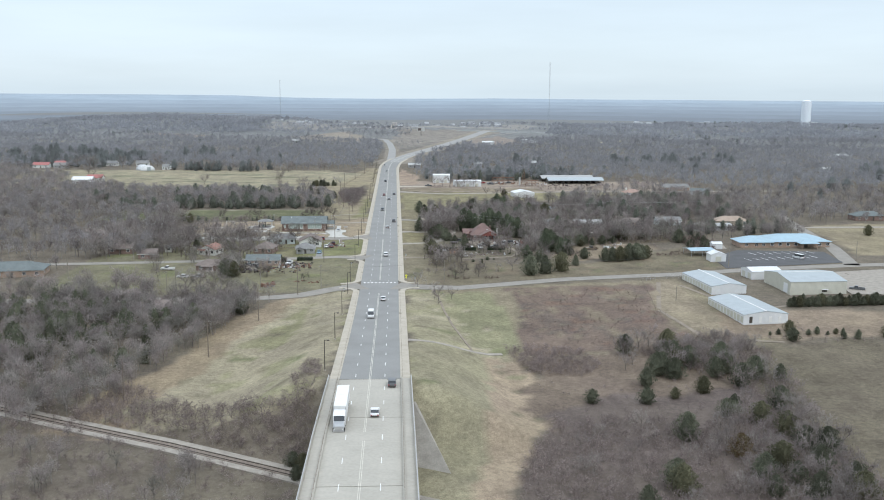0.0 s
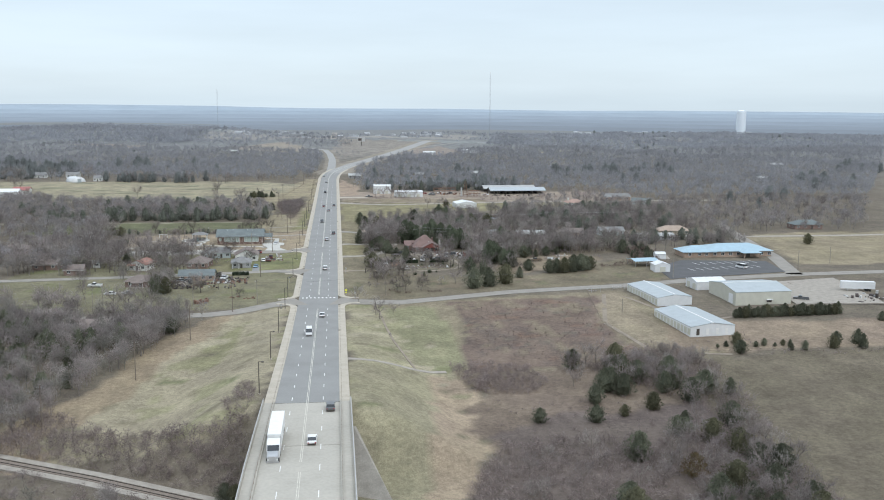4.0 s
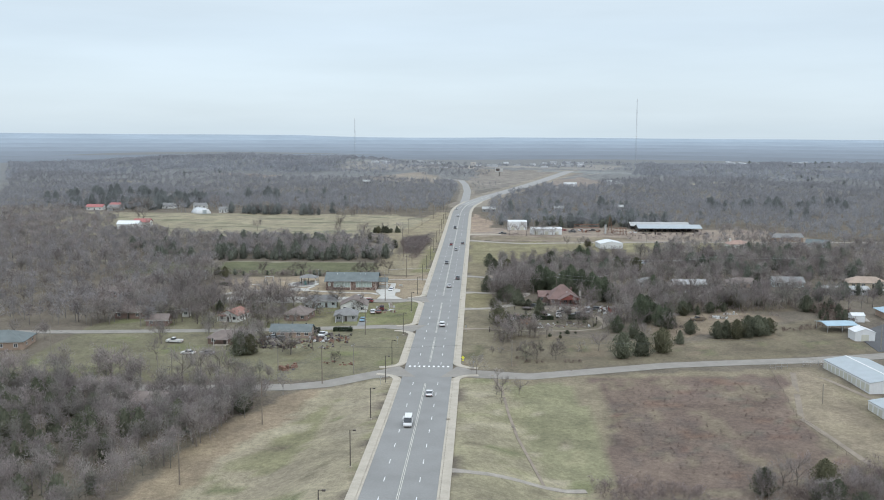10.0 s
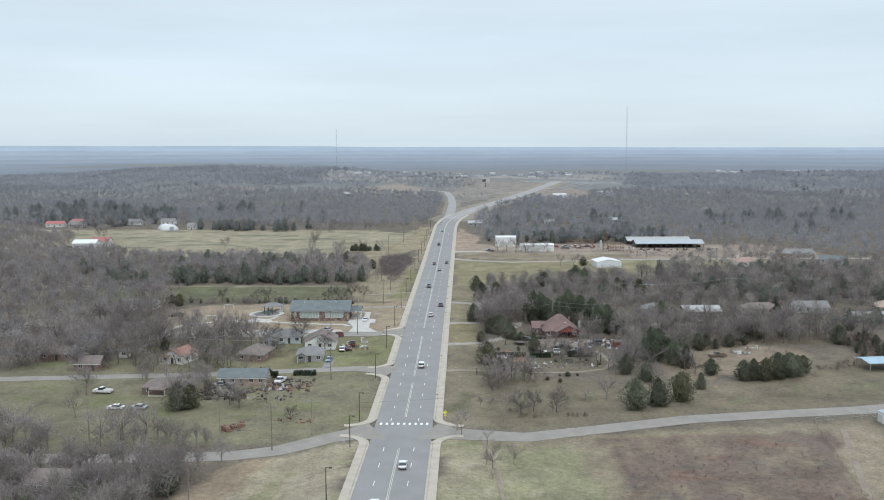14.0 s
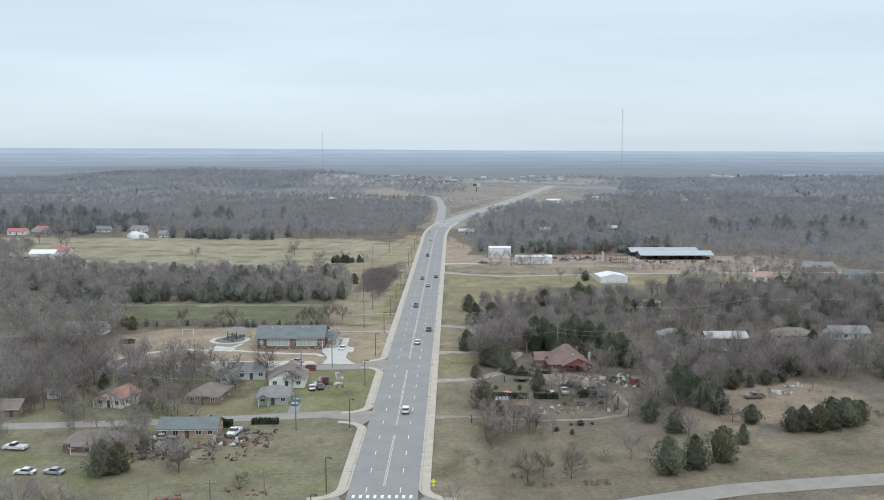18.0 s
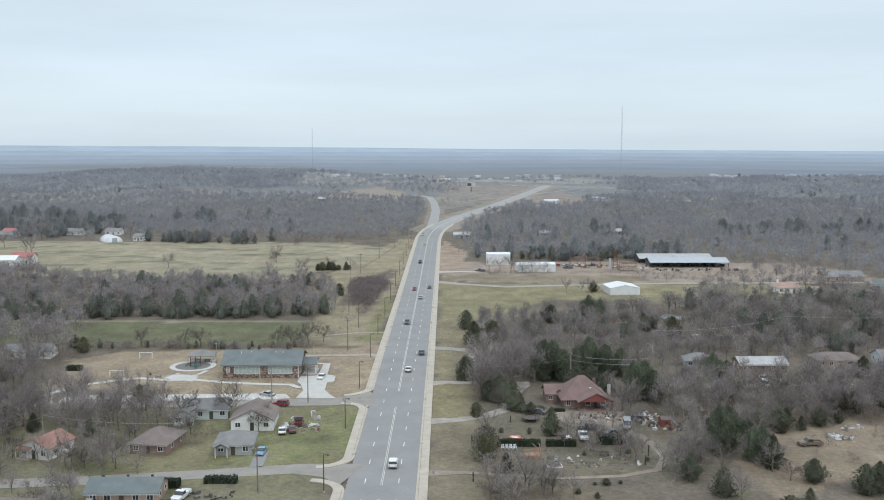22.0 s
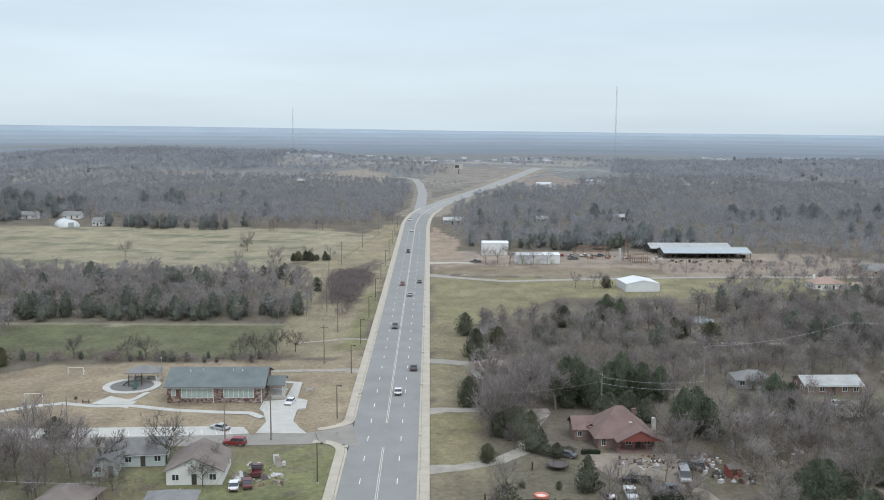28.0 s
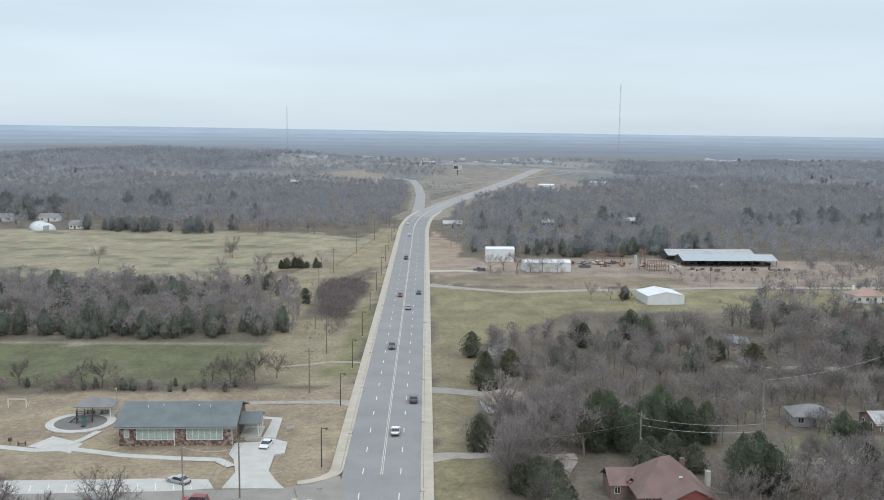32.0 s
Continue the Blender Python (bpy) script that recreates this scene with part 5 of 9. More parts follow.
woods("far_woodland", [(-640, 1000), (-740, 1250), (-250, 1250), (-240, 1600), (60, 1640), (340, 1600), (260, 1220), (330, 1130), (870, 1060), (900, 1100), (1200, 1560), (560, 1600), (330, 1640), (-150, 1660), (-300, 1760), (-700, 1760), (-960, 1650)], 10.5, 14, W_FAR, "twig_distant_hazed", "distant bare woods over low hills", "woods", 8, 12, keep=0.82)
woods("woodland", [(-58, 1195), (-22, 1140), (12, 1140), (40, 1240), (24, 1420), (-70, 1420), (-100, 1330)], 10, 15, W_MID, "twig_far_hazed", BARE_WOOD, "woods", 6, 9, keep=0.85)
woods("far_woodland", [(-40, 1350), (150, 1350), (260, 1230), (340, 1590), (60, 1640), (-180, 1600)], 19, 49, W_FAR, "twig_distant_hazed", "distant scattered bare trees on the hilltop", "woods", 5, 9, keep=0.55, patch=(60, 97, -0.2))
woods("far_woodland", [(-330, 1290), (-180, 1325), (-120, 1345), (-84, 1420), (-70, 1500), (-250, 1560), (-420, 1520)], 11, 95, W_FAR, "twig_distant_hazed", "distant bare woods over low hills", "woods", 6, 10, keep=0.85)
woods("woodland", [(150, 960), (235, 930), (260, 1090), (205, 1120)], 12, 35, W_MID, "twig_far_hazed", BARE_WOOD, "woods", 5, 8, keep=0.5)
woods("woodland", [(2, 850), (20, 900), (52, 1010), (40, 1080), (4, 1010)], 12, 48, W_BRUSH, "twig_far_hazed", "bare scrub on the slope between two roads", "scrub", 3, 6, keep=0.5)
woods("evergreen_woods", [(-170, 233), (-35, 242), (-38, 258), (-170, 252)], 5.2, 16, W_CEDAR, "cedar_mid_hazed", "row of dark cedars along the field edge", "cedars", 4.5, 10, keep=0.95, patch=(9, 71, -0.5))
woods("evergreen_woods", [(-200, 262), (-60, 262), (-70, 335), (-200, 335)], 9, 17, W_CEDAR, "cedar_mid_hazed", "dark cedars scattered in bare woods", "cedars", 6, 10, keep=0.8, patch=(16, 72, -0.1))
woods("evergreen_woods", [(-206, 544), (-172, 526), (-120, 524), (-112, 548), (-176, 556), (-204, 556)], 6.5, 80, W_CEDAR, "cedar_far_hazed", "dark cedars massed at the pasture edge", "cedars", 6, 11, keep=0.7, patch=(14, 81, -0.1))
woods("evergreen_woods", [(28, 432), (250, 432), (400, 650), (40, 640)], 12, 18, W_CEDAR, "cedar_far_hazed", "dark cedars scattered in bare woods", "cedars", 7, 12, keep=0.5, patch=(34, 73, 0.5))
woods("evergreen_woods", [(30, 432), (125, 432), (130, 452), (28, 470)], 7, 46, W_CEDAR, "cedar_mid_hazed", "dark cedars massed behind the work yard", "cedars", 5, 8.5, keep=0.5, patch=(14, 78, -0.2))
woods("evergreen_woods", [(220, 300), (400, 200), (520, 360), (640, 700), (240, 640)], 15, 47, W_CEDAR, "cedar_far_hazed", "dark cedars scattered in bare woods", "cedars", 7, 12, keep=0.45, patch=(40, 79, 0.5))
woods("evergreen_woods", [(-100, 570), (-420, 570), (-420, 720), (-140, 760)], 12, 19, W_CEDAR, "cedar_far_hazed", "dark cedars scattered in bare woods", "cedars", 10, 14, keep=0.6, patch=(36, 74, 0.1))
woods("evergreen_woods", [(-600, 900), (760, 900), (1250, 1800), (-1000, 1800)], 30, 20, W_CEDFAR, "cedar_far_hazed", "distant dark evergreens on the hills", "evergreens", 5, 9, keep=0.4, patch=(90, 75, 0.45), avoid=[(-20, 840, 250, 1360), (-200, 1050, -20, 1200)])
woods("evergreen_woods", [(-260, -28), (-62, -34), (-100, -130), (-260, -60)], 10, 21, W_CEDAR, "cedar", "dark evergreens among bare woods", "cedars", 5, 8, keep=0.7, patch=(20, 76, 0.2))
woods("evergreen_woods", [(75, 100), (225, 110), (225, 285), (120, 270), (60, 240), (34, 200), (60, 180)], 9, 41, W_CEDAR, "cedar_mid_hazed", "dark evergreens scattered in bare woods", "cedars", 6, 9, keep=0.7, avoid=[(86, 126, 165, 174), (18, 160, 36, 178)], patch=(18, 77, 0.2))
woods("evergreen_woods", [(-84, -44), (-78, -78), (-110, -108), (-180, -80), (-180, -40)], 6.0, 42, W_CEDAR, "cedar", "dark evergreens massed among bare woods", "cedars", 5.5, 8.5, keep=0.6)
woods("yard_trees", [(-86, 38), (-65, 38), (-64.5, 22), (-57, 20), (-57.5, 37), (-62, 47), (-86, 47)], 3.8, 71, W_NEAR, "twig", "dark leafless trees round the low brown house", "trees", 5.5, 8.5, keep=0.9)
LN = "leafless yard trees and saplings between the houses"
woods("yard_trees", [(-60, 84), (-64, 110), (-108, 112), (-134, 60), (-90, 58), (-90, 80), (-70, 86)], 5.4, 51, W_NEAR, "twig", LN, "trees", 4.5, 9, avoid=[(-104, 74, -98, 80)])
woods("yard_trees", [(-72, 62), (-62, 62), (-61, 84), (-72, 84)], 4.5, 52, W_NEAR, "twig", LN, "trees", 4, 7.5)
woods("yard_trees", [(-41, -18), (-48, -11), (-64, -9), (-66, -21), (-44, -20.5)], 3.4, 53, W_NEAR, "twig", LN, "trees", 5, 8)
woods("yard_trees", [(-66, -9), (-80, -12), (-80, -22), (-66, -21)], 4.6, 74, W_NEAR, "twig", LN, "trees", 3.5, 6.5, keep=0.7)
woods("yard_trees", [(-80, -12), (-96, -11), (-150, -11), (-150, -23), (-80, -22.5)], 3.6, 75, W_NEAR, "twig", LN, "trees", 5.5, 9)
woods("yard_trees", [(-80, -31), (-150, -31), (-150, -40), (-80, -40)], 4.0, 76, W_NEAR, "twig", LN, "trees", 6, 9.5)
woods("brush", [(-41, -16), (-62, -10), (-150, -12), (-150, -22.5), (-46, -20)], 3.0, 77, W_BRUSH, "brush", "low brown-grey bare brush", "brush", 1.2, 3.0, keep=0.6)
woods("brush", [(-42, -31), (-110, -31.5), (-110, -60), (-50, -60)], 3.4, 78, W_BRUSH, "brush", "low brown-grey bare brush", "brush", 1.5, 3.4, keep=0.6, avoid=[(-78, -48.5, -63, -38.5)])
woods("evergreen_woods", [(-56, -54), (-64, -100), (-100, -120), (-165, -60), (-140, -34), (-84, -36)], 8.5, 79, W_CEDAR, "cedar", "dark evergreens scattered through bare woods", "cedars", 4.5, 7.5, keep=0.45, avoid=[(-80, -50, -62, -36)])
woods("yard_trees", [(-40, -28), (-112, -31), (-112, -60), (-52, -60)], 3.6, 55, W_NEAR, "twig", LN, "trees", 5.5, 8.5, avoid=[(-78, -48.5, -63, -38.5)])
woods("yard_trees", [(66, 86), (74, 84), (112, 94), (150, 100), (150, 128), (74, 130), (70, 108)], 5.0, 56, W_NEAR, "twig", "leafless trees and saplings behind the house", "trees", 5.5, 10, keep=0.9)
woods("yard_trees", [(88, 136), (176, 138), (180, 184), (88, 184)], 5.2, 57, W_NEAR, "twig", "leafless trees among the small houses", "trees", 5, 8.5, avoid=[(106, 149, 123, 160), (91, 154.5, 101, 164), (133, 155, 150, 166), (155, 158, 171, 168), (126, 143, 142, 150), (108, 136, 122, 149)], keep=0.8)
woods("brush", [(-62, 64), (-86, 50), (-72, 50), (-58, 56)], 2.6, 58, W_BRUSH, "brush", "low brown-grey bare brush", "brush", 1.0, 2.4, keep=0.5)
woods("brush", [(-66, 92), (-66, 110), (-106, 110), (-110, 84)], 3.0, 59, W_BRUSH, "brush", "low brown-grey bare brush", "brush", 1.2, 3.0, keep=0.6)
woods("brush", [(80, -98), (92, -82), (114, -76), (120, -102), (100, -112)], 2.0, 60, W_BRUSH, "brush", "dense mauve-grey bare brush", "brush", 2.2, 4.6, keep=0.9)
woods("yard_trees", [(82, -98), (94, -86), (112, -80), (114, -104), (98, -112)], 4.4, 61, W_NEAR, "twig", "grey bare saplings in the brush", "trees", 4, 6.5)
woods("evergreen_woods", [(-34, 181), (-115, 183), (-115, 187), (-34, 187)], 3.6, 62, W_CEDAR, "cedar_mid_hazed", "dark scrubby bushes along the field fence", "bushes", 1.6, 3.2, keep=0.5)
woods("evergreen_woods", [(510, 1470), (690, 1460), (700, 1530), (520, 1540)], 26, 63, W_CEDFAR, "cedar_far_hazed", "tall pines on the distant hill crest", "pines", 9, 13, keep=0.6)
woods("woodland", [(-400, 536), (-60, 530), (-60, 554), (-400, 558)], 6.4, 64, W_EDGE, "twig_grey_hazed", BARE_WOOD, "woods", 6, 10, keep=0.8, avoid=[(-345, 530, -310, 575), (-300, 530, -182, 575), (-130, 530, -112, 560)])
woods("brush", [(-60, 82), (-41, 81.5), (-41, 89), (-46, 93), (-60, 92)], 2.2, 90, W_BRUSH, "brush", "low brown brush between the houses", "brush", 0.8, 2.0, keep=0.7)
woods("yard_trees", [(-64, 68), (-60.5, 68), (-60.5, 84), (-66, 84)], 3.2, 91, W_NEAR, "twig", LN, "trees", 4.5, 7)
woods("yard_trees", [(-60, 65), (-50, 64), (-50, 67.5), (-60, 68)], 3.4, 92, W_NEAR, "twig", LN, "trees", 3, 4.5, keep=0.7)
woods("yard_trees", [(86, 149), (104, 149), (104, 154), (86, 154)], 3.0, 93, W_NEAR, "twig", "leafless trees in front of the grey house", "trees", 5, 7.5)
BR = "low brown-grey bare brush"
woods("woodland", [(118, 260), (127, 300), (142, 318), (166, 326), (196, 334), (206, 342), (226, 342), (226, 284), (160, 282)], 4.6, 73, W_EDGE, "twig_grey_hazed", BARE_WOOD, "woods", 5.5, 8.5, keep=0.85, avoid=[(168, 292, 195, 322), (224, 312, 242, 330)])
woods("brush", [(112, 354), (150, 350), (196, 352), (200, 388), (172, 390), (122, 384)], 4.2, 69, W_BRUSH, "brush", "uneven bare brush between the barn and the gravel road", "brush", 1.2, 3.6, keep=0.6, patch=(12, 82, -0.2))
woods("yard_trees", [(160, 346), (214, 352), (250, 350), (230, 424), (192, 424), (184, 390), (165, 372)], 5.4, 83, W_EDGE, "twig_grey_hazed", "bare trees beside the open barn", "trees", 4.5, 8, keep=0.7, avoid=[(210, 338, 238, 358)])
woods("brush", [(30, 372), (74, 372), (74, 378), (30, 378)], 2.6, 70, W_BRUSH, "brush", "bare brush in front of the white sheds", "brush", 1.5, 3.5, keep=0.6)
woods("brush", [(44, -152), (62, -147), (88, -151), (109, -140), (110, -172), (107, -200), (100, -240), (30, -240), (32, -181)], 2.4, 22, W_BRUSH, "brush", BR, "brush", 1.8, 4.4, keep=0.95)
woods("brush", [(46, -116), (100, -118), (106, -138), (88, -150), (60, -146), (44, -140)], 3.6, 65, W_BRUSH, "brush", "sparse low brown brush in dry grass", "brush", 0.8, 2.0, keep=0.5)
woods("brush", [(112, -78), (132, -80), (200, -83), (200, -88), (112, -86)], 2.6, 66, W_BRUSH, "brush", "low brown brush along the field fence", "brush", 0.9, 2.0, keep=0.6)
woods("brush", [(118, -60), (150, -62), (150, -74), (120, -74)], 4.0, 67, W_BRUSH, "brush", "sparse low brown brush in dry grass", "brush", 0.5, 1.2, keep=0.5)
woods("brush", [(-70, -150), (-50, -160), (-14, -182), (-10, -210), (-40, -215), (-100, -170), (-96, -140)], 2.6, 68, W_BRUSH, "brush", "brown-grey brush below the railway", "brush", 1.4, 3.6, keep=0.8)
woods("brush", [(40, -90), (52, -88), (64, -94), (66, -106), (60, -114), (44, -112)], 1.7, 23, W_BRUSH, "brush", "dense mauve-grey bare thicket", "brush", 2.2, 3.8)
woods("brush", [(52, -16), (100, -12), (96, -80), (50, -90)], 2.7, 24, W_BRUSH, "brush_dark", BR, "brush", 0.5, 1.3, keep=0.6, patch=(9, 96, -0.3))
woods("brush", [(-14, -150), (-24, -148), (-48, -134), (-66, -120), (-76, -140), (-46, -154), (-13, -172)], 1.9, 25, W_BRUSH, "brush", BR, "brush", 2.2, 4.6, keep=0.9)
woods("brush", [(-74, -118), (-66, -150), (-90, -150), (-170, -105), (-160, -60)], 3.8, 26, W_BRUSH, "brush", BR, "brush", 2.0, 4.0, keep=0.8)
woods("brush", [(-12, -150), (-22, -150), (-18, -128), (-13, -122)], 1.8, 27, W_BRUSH, "brush", BR, "brush", 2, 3.2)
woods("brush", [(-34, 181), (-120, 182), (-120, 187.5), (-34, 188)], 2.2, 28, W_BRUSH, "brush", BR, "brush", 2.0, 4.6, keep=0.8)
woods("brush", [(80, -84), (118, -120), (112, -150), (98, -120), (80, -96)], 2.6, 29, W_BRUSH, "brush", BR, "brush", 2, 4)
woods("brush", [(110, 60), (140, 86), (128, 98), (100, 90), (96, 70)], 4, 30, W_BRUSH, "brush", BR, "brush", 1.5, 3, keep=0.5)
woods("brush", [(150, 74), (160, 71), (166, 92), (163, 110), (151, 108)], 2.2, 84, W_BRUSH, "brush_dark", "dark tangled hedge beside the lawn", "hedge", 2.2, 4.0)
woods("evergreen_woods", [(150, 76), (160, 73), (164, 110), (152, 108)], 4.4, 85, W_CEDAR, "cedar", "dark evergreens within the hedge", "cedars", 3.0, 4.6, keep=0.8)
woods("brush", [(122, 55), (136, 58.5), (151, 70), (150, 76), (134, 63), (121, 60)], 1.8, 96, W_BRUSH, "brush_dark", "dark tangled hedge beside the lawn", "hedge", 1.4, 2.6)
for cx, cy in ((31.2, 7.6), (34.9, 6.6), (44.4, 7.8), (47.1, 8.5), (29, 12)):
    woods("brush", [(cx - 1.4, cy - 1.2), (cx + 1.4, cy - 1.2), (cx + 1.4, cy + 1.2), (cx - 1.4, cy + 1.2)], 0.9, int(cx * 10), W_BRUSH, "brush_dark", "small rounded dry shrub on the lawn", "shrub", 0.9, 1.6)
woods("brush", [(20, 36), (38, 39), (40, 50), (22, 50)], 2.4, 97, W_BRUSH, "brush", "bare undergrowth beneath the garden trees", "brush", 1.0, 2.4, keep=0.6)
woods("brush", [(60, 300), (190, 300), (250, 352), (190, 338)], 8, 31, W_BRUSH, "brush", BR, "brush", 1.5, 3, keep=0.4)

# single trees, plan places with heights
for k, (x, y, h) in enumerate([(-66, 385, 6.5), (-70, 388, 5), (-84, 372, 5), (21.2, -16, 3.2), (20.6, -30, 2.2), (21.8, -38, 1.5), (24, -60, 1.2), (20, 16, 2.2), (23, 18, 2), (27, 19, 2), (30, 18, 3.5), (-62.2, 12.4, 7.5), (-65, 15, 7), (-67, -18, 8), (-62, -17, 8), (-95, -16, 8), (-79.6, 65, 6), (-60.3, 92, 8), (-50.5, 80, 6.5), (-79.8, 121.9, 6), (-98, 116, 7), (-54, 56.5, 6), (-61, 54, 6), (-72, 55, 5.5), (-88.4, 5.3, 5.5), (-94.2, 27.8, 6.5), (-98, 37, 6), (-64, 88, 8.5), (-72.7, -18, 8), (-69.6, -13, 7), (-46.5, 14.4, 6), (-50, 18, 6.5), (-40, 20, 5), (-64, 24, 6), (-99, 66, 8), (-92, 62, 7), (-84, 56, 5.5), (-70, 60, 6.5), (-66, 66, 7.5), (-60, 60, 6), (-62, 80, 7), (-72, 90, 8), (-68, 103, 8), (-75, 106, 8.5), (-83, 104, 8), (-90, 108, 8.5), (-96, 100, 8), (-104, 96, 8), (-56, 87, 7), (-34, 94, 5), (-102, 84, 7), (-112, 78, 8), (-88.4, 420, 7.5), (-41, 392, 6), (-52, 391.5, 5.5), (-62, 350, 7), (-93.9, 524, 8), (-60, 526, 7), (-187.6, 341, 7), (-147, 397, 7), (-290.7, 501, 9), (-255, 463, 10), (-262, 470, 8), (-283, 553, 11), (-288, 556, 10), (-300, 560, 10), (-262, 574, 10), (-228, 575, 10), (-166, 526, 9), (-127, 526, 9), (-180, 536, 8), (-234, 412, 6), (-270, 402, 8), (15, -9, 5), (22, -32, 4.5), (27, -28, 3.5), (26, 42, 5), (30, 46, 6), (34, 50, 6.5), (28, 58, 5), (27, 44, 4.5), (31, 47, 5), (34, 44, 5.5), (36, 47, 5), (23, 48.5, 5), (40, 43, 4), (63, 52, 6), (66, 56, 6.5), (62, 60, 5.5), (26.8, 35, 5.5), (24.5, 48, 6), (22.5, 70, 6), (42, 20, 3.5), (50, 22, 3.0), (56, 24, 5), (74, 56, 7), (74, 78, 7), (88, 76, 8), (56, 90, 6), (62, 92, 5.5), (46, 84, 5), (24, 84, 6), (24, 118, 9), (26, 128, 9), (30, 128, 7), (40.7, 137, 9), (25, 124, 9.5), (44, 84, 4.5), (50, 78, 5), (61.5, 106, 8), (63, 103, 6), (84, 115, 9), (105, 178, 10), (48, 73, 6), (56, 75, 5.5), (42, 76, 4), (66, 62, 6), (69, 58, 6), (70, 66, 7), (74, 104, 8), (79, 108, 8.5), (74, 92, 7), (86, 100, 7.5), (93, 108, 8), (104, 98, 7), (100, 118, 8), (110, 122, 8), (118, 118, 9), (128, 122, 8), (88, 124, 7), (84, 308, 6), (80, 312, 5), (72, 310, 5), (38, 382, 6.5), (44, 384, 6.5), (50, 380, 7), (56, 378, 6.5), (62, 380, 7), (68, 376, 6), (189, 312, 8.5), (196, 300, 7)]):
    bare(x, y, h, k)
for k, (x, y, h) in enumerate([(-43.8, 99.6, 10.5), (-54.1, 93.4, 10), (-62.5, 101, 8.5), (-33.5, 87.2, 6), (-50, 85, 5.5), (-68, 106, 8), (-36, 191, 9), (-42, 189, 8.5), (-47, 190, 7), (-31, 195, 7), (-74, 187, 8), (-80, 188, 6.5), (-95, 187, 7), (-86, 66.5, 6.5), (-88.4, 56, 6.5), (-46.5, 14.4, 5.5), (-30.3, 3.4, 4.5), (-72, 62, 6), (-62, 64, 7), (-67, 60, 5.5), (-90.7, 426, 7), (50.5, 78.5, 6), (57.5, 78, 5.5), (62, 107, 7.5), (28, 108, 6), (69, 58, 6), (23, 41.5, 5.5), (27.8, 42, 4.5), (35.8, 45, 5), (31, 9, 6.5), (34.5, 12, 6.5), (40.6, 11, 7), (88.2, 53.6, 5), (-66.5, 24, 5.5), (-57, 24.5, 4.5), (-68.5, 37.5, 6), (-58.5, 29, 4.5), (24, 31, 4)]):
    shade_tree(x, y, h, k)
# yard and wood-edge trees, spread at random over their plots
STREET_GAPS = [(-140, 40, -60, 60), (-60, 50, -12, 70), (-30, 62, -12, 112), (-42, 62, -28, 72), (-66, 28, -36, 50), (-60, -22, -12, 36), (-84, 62, -74, 76)]
PLOTS = [([(-132, 62), (-92, 64), (-64, 86), (-66, 108), (-132, 106)], 7.5, 0.72, 7, 10, 302), ([(-125, 118), (-104, 122), (-112, 185), (-125, 185)], 7, 0.8, 7, 10, 303), ([(22, 112), (30, 122), (38, 140), (38, 160), (23, 160)], 5, 0.9, 6.5, 9.5, 304), ([(66, 34), (84, 44), (92, 96), (80, 100), (74, 84), (70, 62)], 7, 0.4, 5, 7.5, 305), ([(74, 92), (150, 98), (150, 126), (74, 128)], 8, 0.75, 5.5, 9, 306), ([(46, 62), (60, 64), (60, 74), (46, 74)], 5.5, 0.6, 3.5, 5, 307), ([(-56, -32), (-44, -30), (-54, -84), (-62, -66)], 8, 0.7, 6, 8.5, 308), ([(68, -92), (92, -85), (116, -84), (118, -104), (112, -134), (100, -130), (96, -112), (72, -110)], 5.0, 0.75, 3.8, 6.0, 309), ([(92, -140), (106, -134), (110, -176), (96, -214), (78, -200), (80, -166)], 5.0, 0.8, 3.6, 5.8, 310), ([(48, -150), (80, -150), (78, -230), (34, -230)], 9.0, 0.6, 3.0, 4.5, 311)]
for poly, st, kp, h0, h1, sd in PLOTS:
    TX, TY = scatter(poly, st, sd, keep=kp, avoid=STREET_GAPS)
    tr_ = random.Random(sd)
    for k, (x, y) in enumerate(zip(TX, TY)):
        if k % 6 == 5:
            cedar(float(x), float(y), tr_.uniform(3.5, 6), k)
        else:
            bare(float(x), float(y), tr_.uniform(h0, h1), k)
